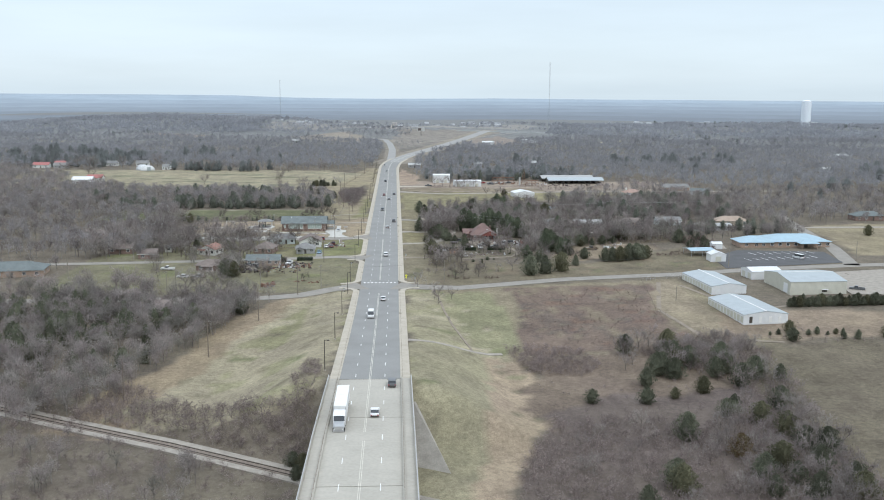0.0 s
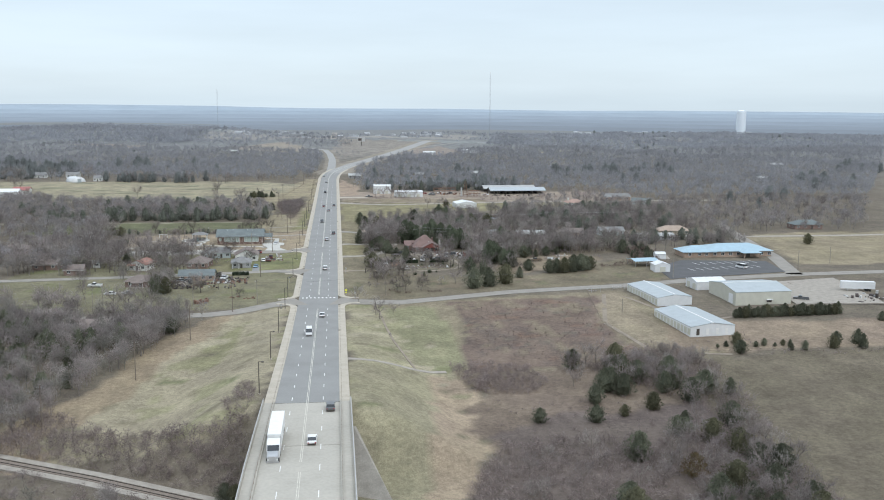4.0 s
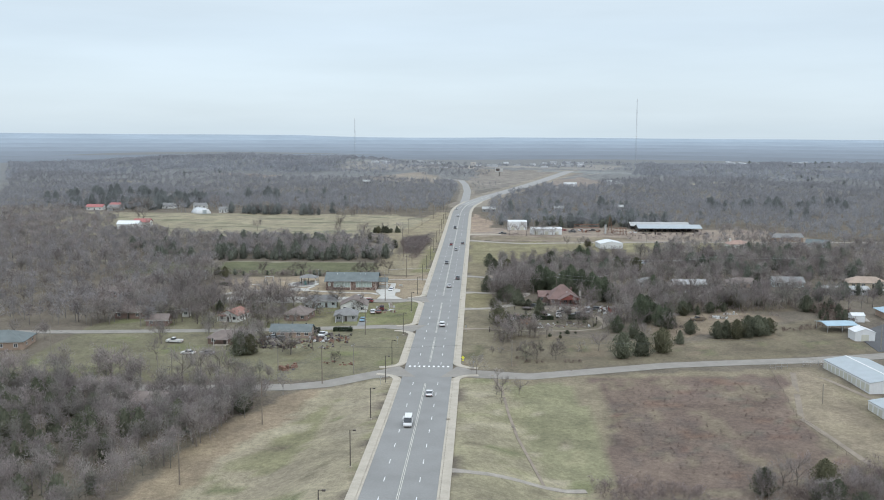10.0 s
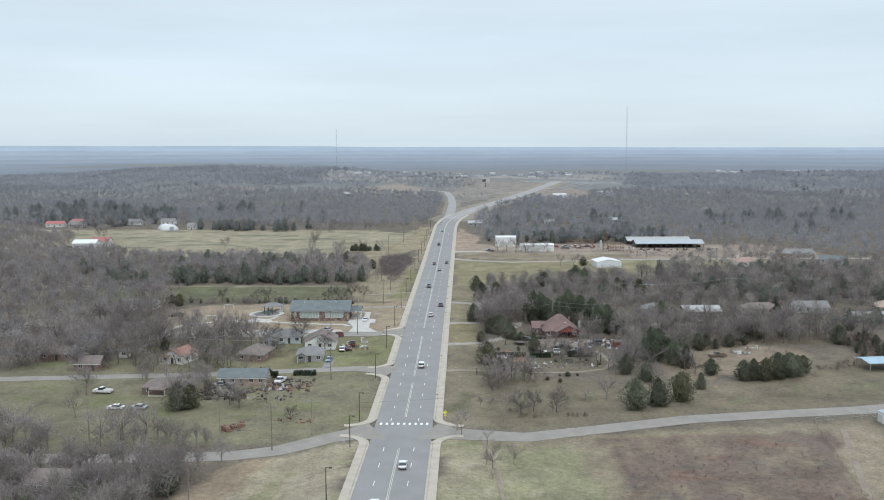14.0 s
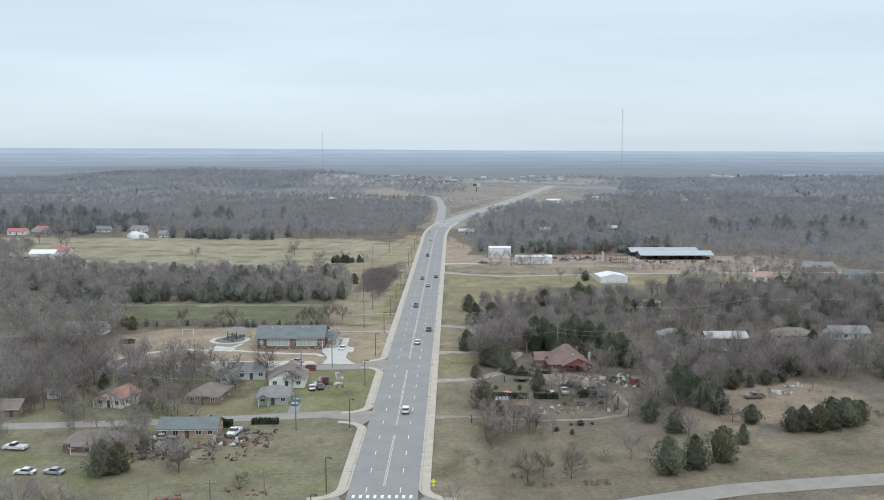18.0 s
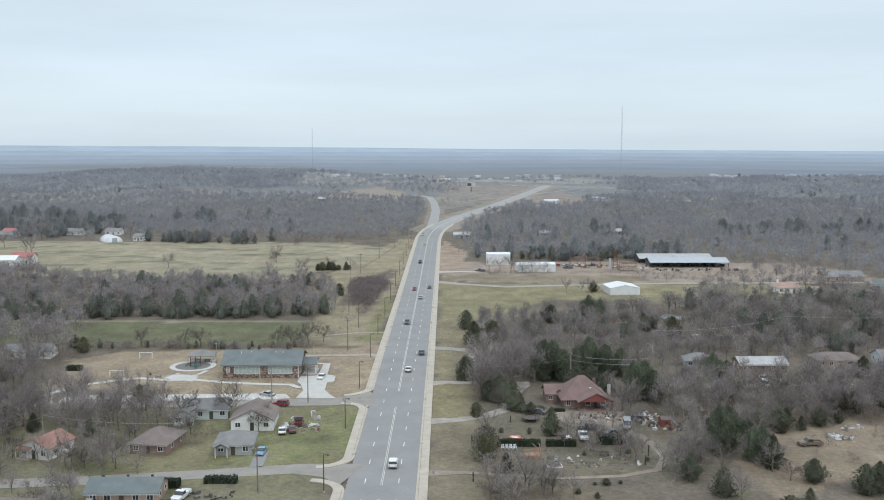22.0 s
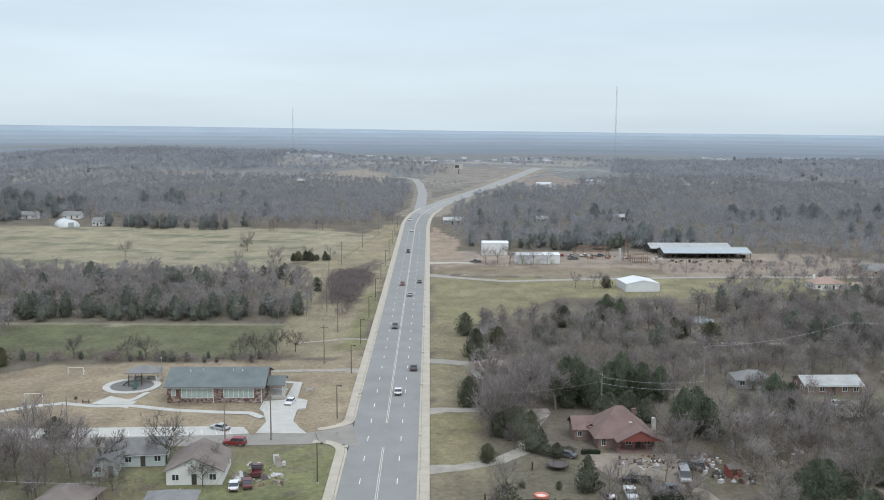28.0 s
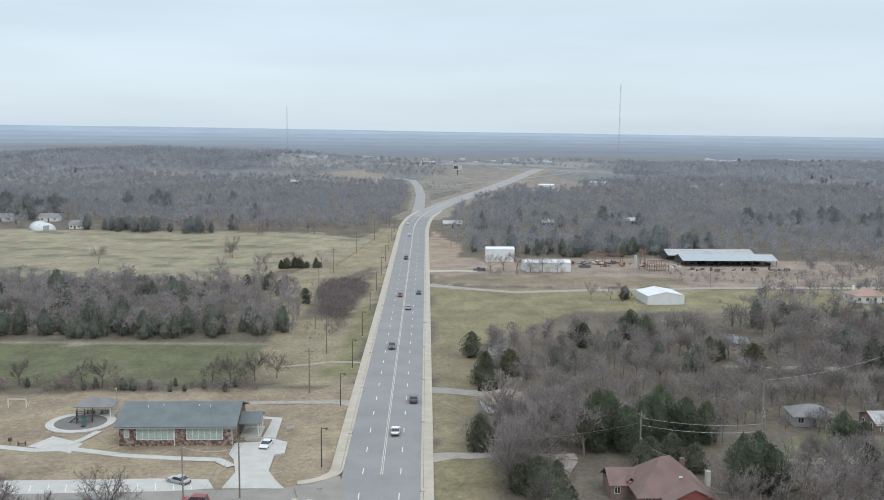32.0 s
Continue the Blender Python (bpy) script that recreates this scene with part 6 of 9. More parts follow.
for k, (x, y, h) in enumerate([(62.4, 14.5, 7.5), (69.3, 18.5, 6.6), (77, 23, 7.2), (85.6, 36.2, 4.2), (92.8, 52.7, 4.5), (101, 46, 5.5), (104.5, 47.5, 5.5), (107.8, 46, 6), (112, 48, 6.5), (116.6, 51, 6.5), (114, 54, 6), (119.5, 52.5, 5.5), (122, 55, 5), (87, 62, 6.5), (71.9, -135.7, 3.8), (75.5, -122, 4.5), (80.5, -132, 2.6), (81, -113, 5.5), (83, -110, 5), (57.6, -134.7, 3.2), (94, -139, 3), (89.4, -128, 4), (85, -116, 5), (97, -115, 5), (92, -106, 5.2), (101, -112, 5), (99.7, -158, 5), (101, -166, 4.5), (92, -194, 5.5), (102, -188, 5), (84, -191, 4), (101, -194, 5.5), (165.3, -80.5, 3.8), (175, -81, 4.2), (133, -83, 3.8), (150.6, -81.5, 2), (155, -81.6, 2.2), (135.6, -74, 3.6), (152, -77.7, 2.2), (157, -78, 1.8), (168, -77, 4), (176, -76, 4.2), (86.7, -101, 5), (90, -98, 4.5), (103, -102, 5), (21.5, 219, 6.5), (23.7, 189, 7.5), (30.6, 197.5, 6.5), (19.4, 139.5, 6.5), (20, 146, 5), (56, 232, 6.5), (90, 216, 6), (98, 203, 7), (94, 219, 5), (32, 107, 4.5), (36.5, 103, 3), (33, 120.5, 4.2), (21.8, 100.5, 3.5), (34, 110, 3.5), (98, 89, 5), (92, 87, 5), (120, 113, 6), (124, 110, 5), (116, 104, 5), (76, 126, 4), (99.8, 140.6, 5.2), (71.2, 45, 5.2), (98, 87.5, 3.5), (104, 90, 3.2), (110, 93.5, 4), (116, 96, 3.4), (142.8, 143, 6), (23.3, 73, 5.5), (40, 85.5, 6), (52, 128, 6), (57, 130, 6), (61, 128, 5), (85.5, 312, 0.01 + 4.5), (-43.2, 389, 4.2), (-41.8, 389.8, 2.5), (-50, 388, 3.6), (-53, 388.4, 4.4), (-56.5, 386.5, 4.4), (-59, 386, 3.6), (-47.5, 388.5, 2.8), (-51.5, 390, 4.0), (-57, 345, 4.5), (-66, 340, 4), (-36.5, 300, 4.2), (-38, 309, 3.8), (-49, 318, 5), (-56, 330, 5.2),  (22.8, 66.5, 5.5), (27, 58, 4), (29, 115, 6.5), (25.5, 117, 5), (-63.2, 13.2, 6.8), (-60.2, 14.5, 5.8), (-62, 17, 6.0),  (-72, 114, 4.5), (-81, 109, 3.5), (-14, -172, 3.4), (-16.5, -170, 3), (-15, -177, 3), (96, 118, 5), (150, 98, 6), (200, -50, 3), (260, 120, 5), (-92, -156, 6)]):
    cedar(x, y, h, k)
for k, (x, y, h) in enumerate([(43.5, 140, 12.5), (47, 146, 11), (49.5, 138.5, 10), (54, 145, 9), (58.5, 147, 12), (63, 143, 10.5), (68, 145, 9), (67, 117.5, 11), (70.5, 121, 10.5), (72.5, 116, 8.5), (78, 71, 11.5), (80.5, 74, 10.5), (84, 66.5, 8), (87, 69, 7), (80, 78, 9), (66.5, 53.5, 6.5), (95.4, 140.5, 8.5), (73, 244, 9.5), (77, 240, 8.5)]):
    pine(x, y, h, k)

plant("oak_tree", OAK_MESH, 84.2, -170.5, 1.15, 20, "small oak holding russet and olive dead leaves", "tree")

# ---- buildings ----


def window(parent, x, y, z, w, h, face, pane="glass", mull=1, rz=0):
    """A framed window on a wall that faces -y, +y, -x or +x; frame bars proud of the wall, pane set back in them."""
    ax = 0 if face in ("-y", "+y") else 1
    sg = -1 if face[0] == "-" else 1
    fb, pb = Build(), Build()

    def bar(b, u, v, su, sv, t, o):
        if ax == 0:
            b.box(x + u, y + sg * o, z + v, su, t, sv)
        else:
            b.box(x + sg * o, y + u, z + v, t, su, sv)

    e = 0.09
    for u in (-w / 2, w / 2):
        bar(fb, u, 0, e, h + e, 0.10, 0.04)
    for v in (0, h):
        bar(fb, 0, v, w - e, e, 0.10, 0.04)
    for i in range(1, mull):
        bar(fb, -w / 2 + w * i / mull, e, e * 0.8, h - e, 0.08, 0.04)
    bar(pb, 0, 0.05, w - 0.04, h - 0.03, 0.04, 0.02)
    f = part("window", fb, "trim", parent, "white-framed window")
    q = new("pane", pb.mesh("pane", M[pane]))
    q.parent = f


def door(parent, x, y, z, w, h, face, mat="door_dark"):
    b = Build()
    sg = -1 if face[0] == "-" else 1
    if face[1] == "y":
        b.box(x, y + sg * 0.05, z, w, 0.08, h)
    else:
        b.box(x + sg * 0.05, y, z, 0.08, w, h)
    part("door", b, mat, parent)


def gable_walls(w, d, h, rise, along="x", base=0.6):
    """Four walls with their gable triangles, as one shell 0.2 m thick at the top edge."""
    b = Build()
    if along == "x":
        b.prism([(-d / 2, -base), (d / 2, -base), (d / 2, h), (0, h + rise), (-d / 2, h)], 0, -w / 2, w / 2)
    else:
        b.prism([(-w / 2, -base), (w / 2, -base), (w / 2, h), (0, h + rise), (-w / 2, h)], 1, -d / 2, d / 2)
    return b


def gable_roof(w, d, h, rise, over=0.5, thick=0.16, along="x", lift=0.05):
    b = Build()
    half = (d if along == "x" else w) / 2
    ln = (w if along == "x" else d) / 2 + over
    k = rise / half
    e = half + over
    zl = h + lift
    out = [(-e, zl - k * over), (0, zl + rise), (e, zl - k * over), (e, zl - k * over + thick), (0, zl + rise + thick), (-e, zl - k * over + thick)]
    b.prism(out, 0 if along == "x" else 1, -ln, ln)
    return b


def hip_roof(w, d, h, rise, over=0.5, thick=0.14, ridge=None, lift=0.05):
    b = Build()
    W, D = w / 2 + over, d / 2 + over
    r = (ridge if ridge is not None else max(0.3, w - d)) / 2
    k = rise / D * over
    z0, z1 = h - k + lift, h + rise + lift
    if w >= d:
        top = [(-r, 0), (r, 0)]
    else:
        r = max(0.3, d - w) / 2
        top = [(0, -r), (0, r)]
    vs = [(-W, -D, z0), (W, -D, z0), (W, D, z0), (-W, D, z0)] + [(x, y, z1) for x, y in top] + [(-W, -D, z0 - thick), (W, -D, z0 - thick), (W, D, z0 - thick), (-W, D, z0 - thick)]
    if w >= d:
        fs = [(0, 1, 5, 4), (1, 2, 5), (2, 3, 4, 5), (3, 0, 4)]
    else:
        fs = [(0, 1, 4), (1, 2, 5, 4), (2, 3, 5), (3, 0, 4, 5)]
    fs += [(6, 7, 1, 0), (7, 8, 2, 1), (8, 9, 3, 2), (9, 6, 0, 3), (9, 8, 7, 6)]
    return b.add(vs, fs)


def house(x, y, rz, w, d, h, rise, wall, roof, label, kind="gable", along="x", wins=3, name="house", chimney=None, porch=None, pane="glass", group="houses"):
    ob = thing(name, x, y, rz, label, "house", group)
    if kind == "gable":
        part("wall", gable_walls(w, d, h, rise, along), wall, ob)
        part("roof", gable_roof(w, d, h, rise, along=along), roof, ob)
    else:
        part("wall", Build().box(0, 0, -0.6, w, d, h + 0.6), wall, ob)
        part("roof", hip_roof(w, d, h, rise), roof, ob)
    part("fascia", Build().box(0, -d / 2 - 0.47 if along == "x" or kind == "hip" else -d / 2 - 0.03, h - 0.34 if along == "x" or kind == "hip" else h - 0.1, w + 0.9, 0.05, 0.16), "trim", ob)
    for i in range(wins):
        u = -w / 2 + w * (i + 0.5) / wins
        if i == wins // 2 and wins > 1:
            door(ob, u, -d / 2, 0.05, 0.95, 2.05, "-y")
        else:
            window(ob, u, -d / 2, 0.9, 1.3, 1.2, "-y", pane, 2)
    for sx, fc in ((-w / 2, "-x"), (w / 2, "+x")):
        for v in (-0.22, 0.24):
            window(ob, sx, v * d, 0.95, 1.0, 1.1, fc, pane, 1)
    if chimney:
        cx, cy, cm = chimney
        part("chimney", Build().box(cx, cy, 0, 0.8, 0.8, h + rise + 0.9), cm, ob)
    if porch:
        px0, pw, pd = porch
        part("porch_roof", Build().prism([(-d / 2 - pd, h - 0.55), (-d / 2 + 0.3, h + 0.02), (-d / 2 + 0.3, h + 0.14), (-d / 2 - pd, h - 0.43)], 0, px0 - pw / 2, px0 + pw / 2), roof, ob)
        for u in (-pw / 2 + 0.15, pw / 2 - 0.15):
            part("porch_post", Build().box(px0 + u, -d / 2 - pd + 0.2, -0.3, 0.14, 0.14, h - 0.2), "trim", ob)
        part("porch_floor", Build().box(px0, -d / 2 - pd / 2, -0.3, pw, pd, 0.42), "concrete", ob)
    b = Build()
    b.tube((w * 0.2, d * 0.12, h + rise * 0.4), (w * 0.2, d * 0.12, h + rise * 0.8 + 0.35), 0.07, n=6)
    part("roof_vent", b, "galv", ob)
    return ob


h1 = house(-36.2, 74, 4, 8.5, 9.5, 2.6, 1.9, "siding_grey", "roof_grey", "small grey cottage with a grey hipped roof on a lawn", "hip", wins=3)
part("porch_gable", gable_roof(3.2, 2.4, 2.5, 0.9, 0.25, 0.12, "y").box(0, 0, 0, 0.01, 0.01, 0.01), "roof_grey", h1).matrix_basis = pose(-2.4, -5.6, 0)
part("gable_wall", Build().prism([(-1.2, 2.3), (1.2, 2.3), (0, 3.2)], 1, -6.6, -6.5), "siding_grey", h1).matrix_basis = pose(-2.4, 0, 0)
for u in (-3.8, -1.1):
    part("porch_post", Build().box(u, -6.6, -0.3, 0.16, 0.16, 2.75), "trim", h1)
house(-55, 75, -8, 9, 11, 2.7, 2.3, "brick", "roof_brown", "brown-roofed brick house half hidden by bare trees", "hip", wins=3)
house(-50, 101.6, 8, 11.4, 7.8, 2.7, 1.9, "siding_blue", "roof_grey", "pale blue house with a weathered grey roof", "gable", wins=4)
house(-54.4, 96.0, 8, 4.8, 7.6, 2.6, 1.4, "siding_blue", "roof_grey", "pale blue house wing with a grey roof", "gable", along="y", wins=2)
house(-35.6, 93.6, 3, 10.6, 11, 2.8, 2.5, "siding_white", "roof_brown", "white-walled house with a brown shingle gable roof", "gable", along="y", wins=3)
house(-79.8, 70.5, -18, 8.2, 8.6, 2.8, 1.7, "siding_white", "roof_orange", "small white house with an orange-brown roof and peeling paint", "gable", along="y", wins=3, porch=(-2.2, 3.6, 1.6))
hr = house(-51.6, 43.0, 1, 14.3, 8.0, 2.5, 1.7, "brick_tan", "roof_slate", "long low brick ranch house with a slate-grey roof", "gable", wins=5)
for k in range(3):
    part("ridge_vent", Build().box(-5 + 5 * k, 0.6, 4.2, 0.5, 0.4, 0.45), "door_dark", hr)
house(-72, 31.8, -2, 12, 8, 2.5, 1.8, "brick", "roof_brown", "low brown house under leafless trees", "hip", wins=3, porch=(-1, 5, 2.0))
house(-70.5, -43.5, -4, 13, 8, 2.5, 1.7, "brick", "roof_brown", "brown-roofed house screened by bare woods", "gable", wins=4)
house(-100.8, 77, 8, 3.2, 3.4, 2.3, 0.8, "siding_white", "roof_grey", "small weathered white garden shed", "gable", wins=1, name="shed", group="sheds")
house(-150.5, 21.5, 8, 24, 13, 3.0, 2.6, "brick_tan", "roof_slate", "long low house with a blue-grey roof at the wood's edge", "hip", wins=5)
house(-186, 14, 8, 14, 10, 3.0, 2.2, "siding_white", "roof_slate", "blue-grey roofed house at the wood's edge", "hip", wins=4)
house(-122, 75, 0, 11, 8, 2.6, 1.8, "brick", "roof_brown", "dull brown house deep in bare trees", "gable", wins=3)
house(-127, 170, 5, 15, 8, 2.6, 1.8, "siding_white", "roof_grey", "pale grey house among bare trees", "gable", wins=3)
house(-150, 122, 5, 13, 8, 2.6, 1.8, "brick", "roof_brown", "brown house among bare trees", "hip", wins=3)
house(-106, 60, 3, 8, 7, 2.5, 1.6, "brick", "roof_brown", "small brown outbuilding under trees", "gable", wins=2)
house(27, 169.5, 10, 10, 8, 2.6, 1.9, "siding_white", "roof_tan", "white-walled house with a faded pinkish-brown roof", "hip", wins=3)
house(29.6, 224, 5, 5, 5, 2.6, 1.4, "siding_white", "roof_grey", "small pale shed among bare trees", "gable", along="y", wins=1, name="shed", group="sheds")
house(114.6, 154.5, 2, 15, 8, 2.6, 1.5, "brick", "metal_rust", "brick house with a white metal roof", "gable", wins=5)
house(96, 159, -5, 9, 7, 2.6, 1.8, "siding_grey", "roof_grey", "grey house with a patched sagging roof", "hip", wins=3)
house(141.5, 160.5, 0, 15, 8, 2.6, 1.8, "brick_tan", "roof_brown", "long brown-roofed brick house behind bare trees", "hip", wins=5)
house(200, 163, -4, 18, 9, 2.8, 2.2, "siding_tan", "roof_tan", "pale house with a faded tan roof", "hip", wins=4)
house(163, 163, 0, 14, 8, 2.7, 1.8, "siding_blue", "roof_grey", "pale green-grey house among bare trees", "gable", wins=4)
house(182, 142, 0, 20, 6, 2.7, 1.0, "siding_grey", "metal_rust", "long pale mobile home among bare trees", "gable", wins=5)
house(180, 312.5, 5, 13, 9, 3.0, 2.0, "siding_white", "roof_pale_orange", "white house with a pale orange roof", "hip", wins=4, chimney=(-4, 2, "siding_white"))
house(191, 307, 0, 3.5, 3.5, 2.4, 1.2, "siding_white", "roof_tan", "small white shed beside the orange-roofed house", "gable", wins=1, name="shed", group="sheds")
house(222.5, 352, 3, 21, 9, 3.0, 2.0, "brick_tan", "roof_grey", "long grey-roofed house in bare woods", "gable", wins=5)
house(233, 321, -24, 13, 8, 2.8, 1.8, "siding_blue", "roof_slate", "teal-grey house half hidden in bare woods", "gable", wins=3)
house(290, 182, 3, 18, 9, 3.0, 2.2, "brick", "roof_slate", "dark-roofed house at the wood's edge", "hip", wins=4)
house(-245.5, 405.5, 2, 15.5, 10, 4.0, 2.0, "metal_white", "metal_white", "white metal barn beside the pasture", "gable", wins=2, name="barn", group="barns")
house(-239.5, 417.5, 2, 12, 9, 4.2, 2.2, "siding_white", "metal_red", "white barn with a bright red roof", "gable", wins=2, name="barn", group="barns")
for x, y, w, rm, wm in ((-338, 570, 15, "metal_red", "siding_white"), (-324, 590, 16, "metal_red", "siding_white"), (-318, 566, 12, "roof_grey", "siding_grey"), (-278, 592, 14, "roof_grey", "siding_white"), (-247, 594, 12, "roof_grey", "siding_white"), (-213, 550, 7, "roof_grey", "siding_white")):
    house(x, y, (x * 7) % 12 - 6, w, 9, 3.0, 2.0, wm, rm, "distant low house beyond the pasture", "gable", wins=3)
for x, y, w in ((150, 600, 14), (90, 585, 8), (-132, 975, 12), (25.5, 571, 12), (420, 520, 12), (520, 700, 16)):
    house(x, y, 0, w, 8, 3.0, 1.6, "siding_grey", "metal_rust", "distant pale house among woods", "gable", wins=3)

# school
sch = thing("school", -43.6, 149.4, 1.5, "single-storey school of reddish stone with a grey gable roof", "school")
W, D, H, R = 23.5, 15.2, 4.3, 2.7
part("wall", gable_walls(W, D, H, R), "stone", sch, "mottled red-brown stone wall")
part("roof", gable_roof(W, D, H, R, 0.8, 0.2), "roof_slate", sch, "blue-grey shingle roof")
part("fascia", Build().box(0, -D / 2 - 0.83, H - 0.38, W + 1.6, 0.06, 0.16), "siding_grey", sch)
for u, w, n in ((-4.4, 7.6, 6), (5.8, 7.4, 6)):
    window(sch, u, -D / 2, 1.25, w, 2.55, "-y", "pane", n)
window(sch, -10.2, -D / 2, 1.8, 1.0, 1.6, "-y", "pane", 1)
for u in (-0.4, W / 2 - 0.3):
    part("downpipe", Build().box(u, -D / 2 - 0.06, 0, 0.12, 0.12, H), "trim", sch)
for u, v in ((-7, 2.2), (-4, 1.4), (3.6, 1.6), (6.0, 2.0)):
    part("roof_vent", Build().tube((u, -v, H + 1.6), (u, -v, H + 2.75), 0.1, n=6), "trim", sch)
part("porch_roof", gable_roof(4.0, 7.0, 3.0, 1.4, 0.3, 0.18, "x"), "roof_slate", sch).matrix_basis = pose(W / 2 + 2.6, 1.0, 0)
for v in (-2.2, 1.0, 4.2):
    part("porch_post", Build().box(W / 2 + 4.3, v, -0.3, 0.2, 0.2, 3.2), "trim", sch)
part("porch_floor", Build().box(W / 2 + 2.6, 1.0, -0.3, 4.4, 7.0, 0.5), "concrete_white", sch)
part("ramp_wall", Build().box(W / 2 + 4.8, -4.6, -0.2, 6.0, 0.25, 0.9), "concrete_white", sch)
door(sch, W / 2, 0.6, 0.1, 1.8, 2.1, "+x")

pav = thing("pavilion", -67, 163, 0, "open picnic pavilion with a grey hipped roof", "pavilion")
part("roof", hip_roof(8, 5.5, 2.7, 1.2, 0.4), "roof_grey", pav)
part("floor", Build().box(0, 0, -0.3, 8, 5.5, 0.4), "concrete_white", pav)
for u in (-3.7, 3.7):
    for v in (-2.5, 2.5):
        part("post", Build().box(u, v, 0, 0.18, 0.18, 2.75), "trim", pav)
for u in (-1.6, 1.6):
    t = thing("picnic_table", -67 + u, 163, 0, "dark picnic table under the pavilion roof", "table", z=gz(-67, 163) + 0.1)
    part("tabletop", Build().box(0, 0, 0.7, 1.8, 0.75, 0.06), "wood_grey", t)
    for v in (-0.7, 0.7):
        part("bench", Build().box(0, v, 0.42, 1.8, 0.28, 0.05), "wood_grey", t)
    for s in (-0.7, 0.7):
        part("leg", Build().box(s, 0, 0, 0.1, 1.4, 0.42), "wood_grey", t)
        part("leg", Build().box(s, 0, 0.42, 0.1, 0.6, 0.28), "wood_grey", t)


def ring(r0, r1, z0, z1, n=36, sy=1.0):
    b = Build()
    vs = []
    for i in range(n):
        a = 2 * math.pi * i / n
        c, s = math.cos(a), math.sin(a) * sy
        vs += [(r0 * c, r0 * s, z0), (r1 * c, r1 * s, z0), (r1 * c, r1 * s, z1), (r0 * c, r0 * s, z1)]
    fs = []
    for i in range(n):
        k, q = 4 * i, 4 * ((i + 1) % n)
        fs += [(k + 3, k + 2, q + 2, q + 3), (k + 1, q + 1, q + 2, k + 2), (q, k, k + 3, q + 3)]
    return b.add(vs, fs)


pg = thing("play_area", -68.5, 156.5, 0, "round sand play area with a white concrete edge path", "playground", kind="structure")
part("edge_path", ring(5.6, 7.4, -0.3, 0.22), "concrete_white", pg)
part("sand_bed", ring(0.05, 5.6, -0.3, 0.12), "sand", pg)
ps = thing("play_structure", -67.8, 157.0, 15, "green and brown climbing frame with a slide", "play structure", z=gz(-68, 157) + 0.12)
ps.scale = (1.25, 1.25, 0.95)
for u in (-1.3, 0.0, 1.3):
    for v in (-0.6, 0.6):
        part("post", Build().tube((u, v, 0), (u, v, 3.0), 0.09, n=8), "pole_dark", ps)
for u, z in ((-0.65, 1.2), (0.65, 1.6)):
    part("platform", Build().box(u, 0, z, 1.25, 1.2, 0.1), "pole_dark", ps)
for v in (-0.6, 0.6):
    part("guard_rail", Build().box(0, v, 2.3, 2.6, 0.06, 0.08), "pole_dark", ps)
part("slide", Build().prism([(-0.6, 1.4), (-2.8, 0.2), (-3.2, 0.2), (-3.2, 0.3), (-2.7, 0.35), (-0.6, 1.6)], 0, -0.35, 0.35), "green_plastic", ps, "dark green plastic slide")
part("arch_climber", Build().tube((-1.3, 0, 1.2), (-2.6, 0.2, 0.0), 0.08, n=6).tube((-1.3, 0.5, 1.2), (-2.6, 0.7, 0.0), 0.08, n=6), "green_plastic", ps)


def goal(x, y, rz):
    g = thing("football_goal", x, y, rz, "white tubular goal frame on dry grass", "goal", "goals")
    for u in (-2.1, 2.1):
        part("upright", Build().tube((u, 0, -0.1), (u, 0, 2.0), 0.09, n=6), "trim", g)
        part("back_stay", Build().tube((u, 0, 2.0), (u, 1.2, 0), 0.05, n=5), "trim", g)
    part("crossbar", Build().tube((-2.2, 0, 2.0), (2.2, 0, 2.0), 0.09, n=6), "trim", g)


goal(-87.5, 168, 0)
goal(-88.5, 142.5, 5)
for x, y in ((-75.2, 141.4),):
    g = thing("bench", x, y, 0, "dark swing-like bench frame beside the path", "bench")
    part("seat", Build().box(0, 0, 0.42, 1.6, 0.4, 0.06), "pole_dark", g)
    for u in (-0.75, 0.75):
        part("leg", Build().box(u, 0, 0, 0.08, 0.4, 0.9), "pole_dark", g)

pb = thing("post_box", -77.7, 141.6, 0, "dark park litter box on a post beside the path", "litter bin")
part("post", Build().box(0, 0, -0.1, 0.1, 0.1, 1.0), "pole_dark", pb)
part("box", Build().box(0, 0, 0.9, 0.6, 0.5, 0.7), "pole_dark", pb)
lp = thing("lamp_post", -61.9, 161.1, 0, "slim grey lamp pole beside the pavilion", "lamp post")
part("pole", Build().tube((0, 0, -0.2), (0, 0, 6.8), 0.1, 0.07, n=8), "galv", lp)
part("lamp_head", Build().box(0, -0.3, 6.6, 0.3, 0.7, 0.16), "junk_white", lp)
fp = thing("flagpole", -29.5, 159.2, 0, "slim pale flagpole beside the school", "flagpole")
part("pole", Build().tube((0, 0, -0.2), (0, 0, 6.2), 0.08, 0.05, n=8), "junk_white", fp)
part("finial", Build().tube((0, 0, 6.2), (0, 0, 6.4), 0.1, n=6), "junk_white", fp)
sf = thing("sign_frame", -21.2, 151.6, 12, "small white sign frame on the dry lawn", "sign")
for u in (-0.8, 0.8):
    part("post", Build().box(u, 0, -0.1, 0.09, 0.09, 1.3), "junk_white", sf)
part("panel", Build().box(0, 0, 0.55, 1.5, 0.06, 0.6), "junk_white", sf)

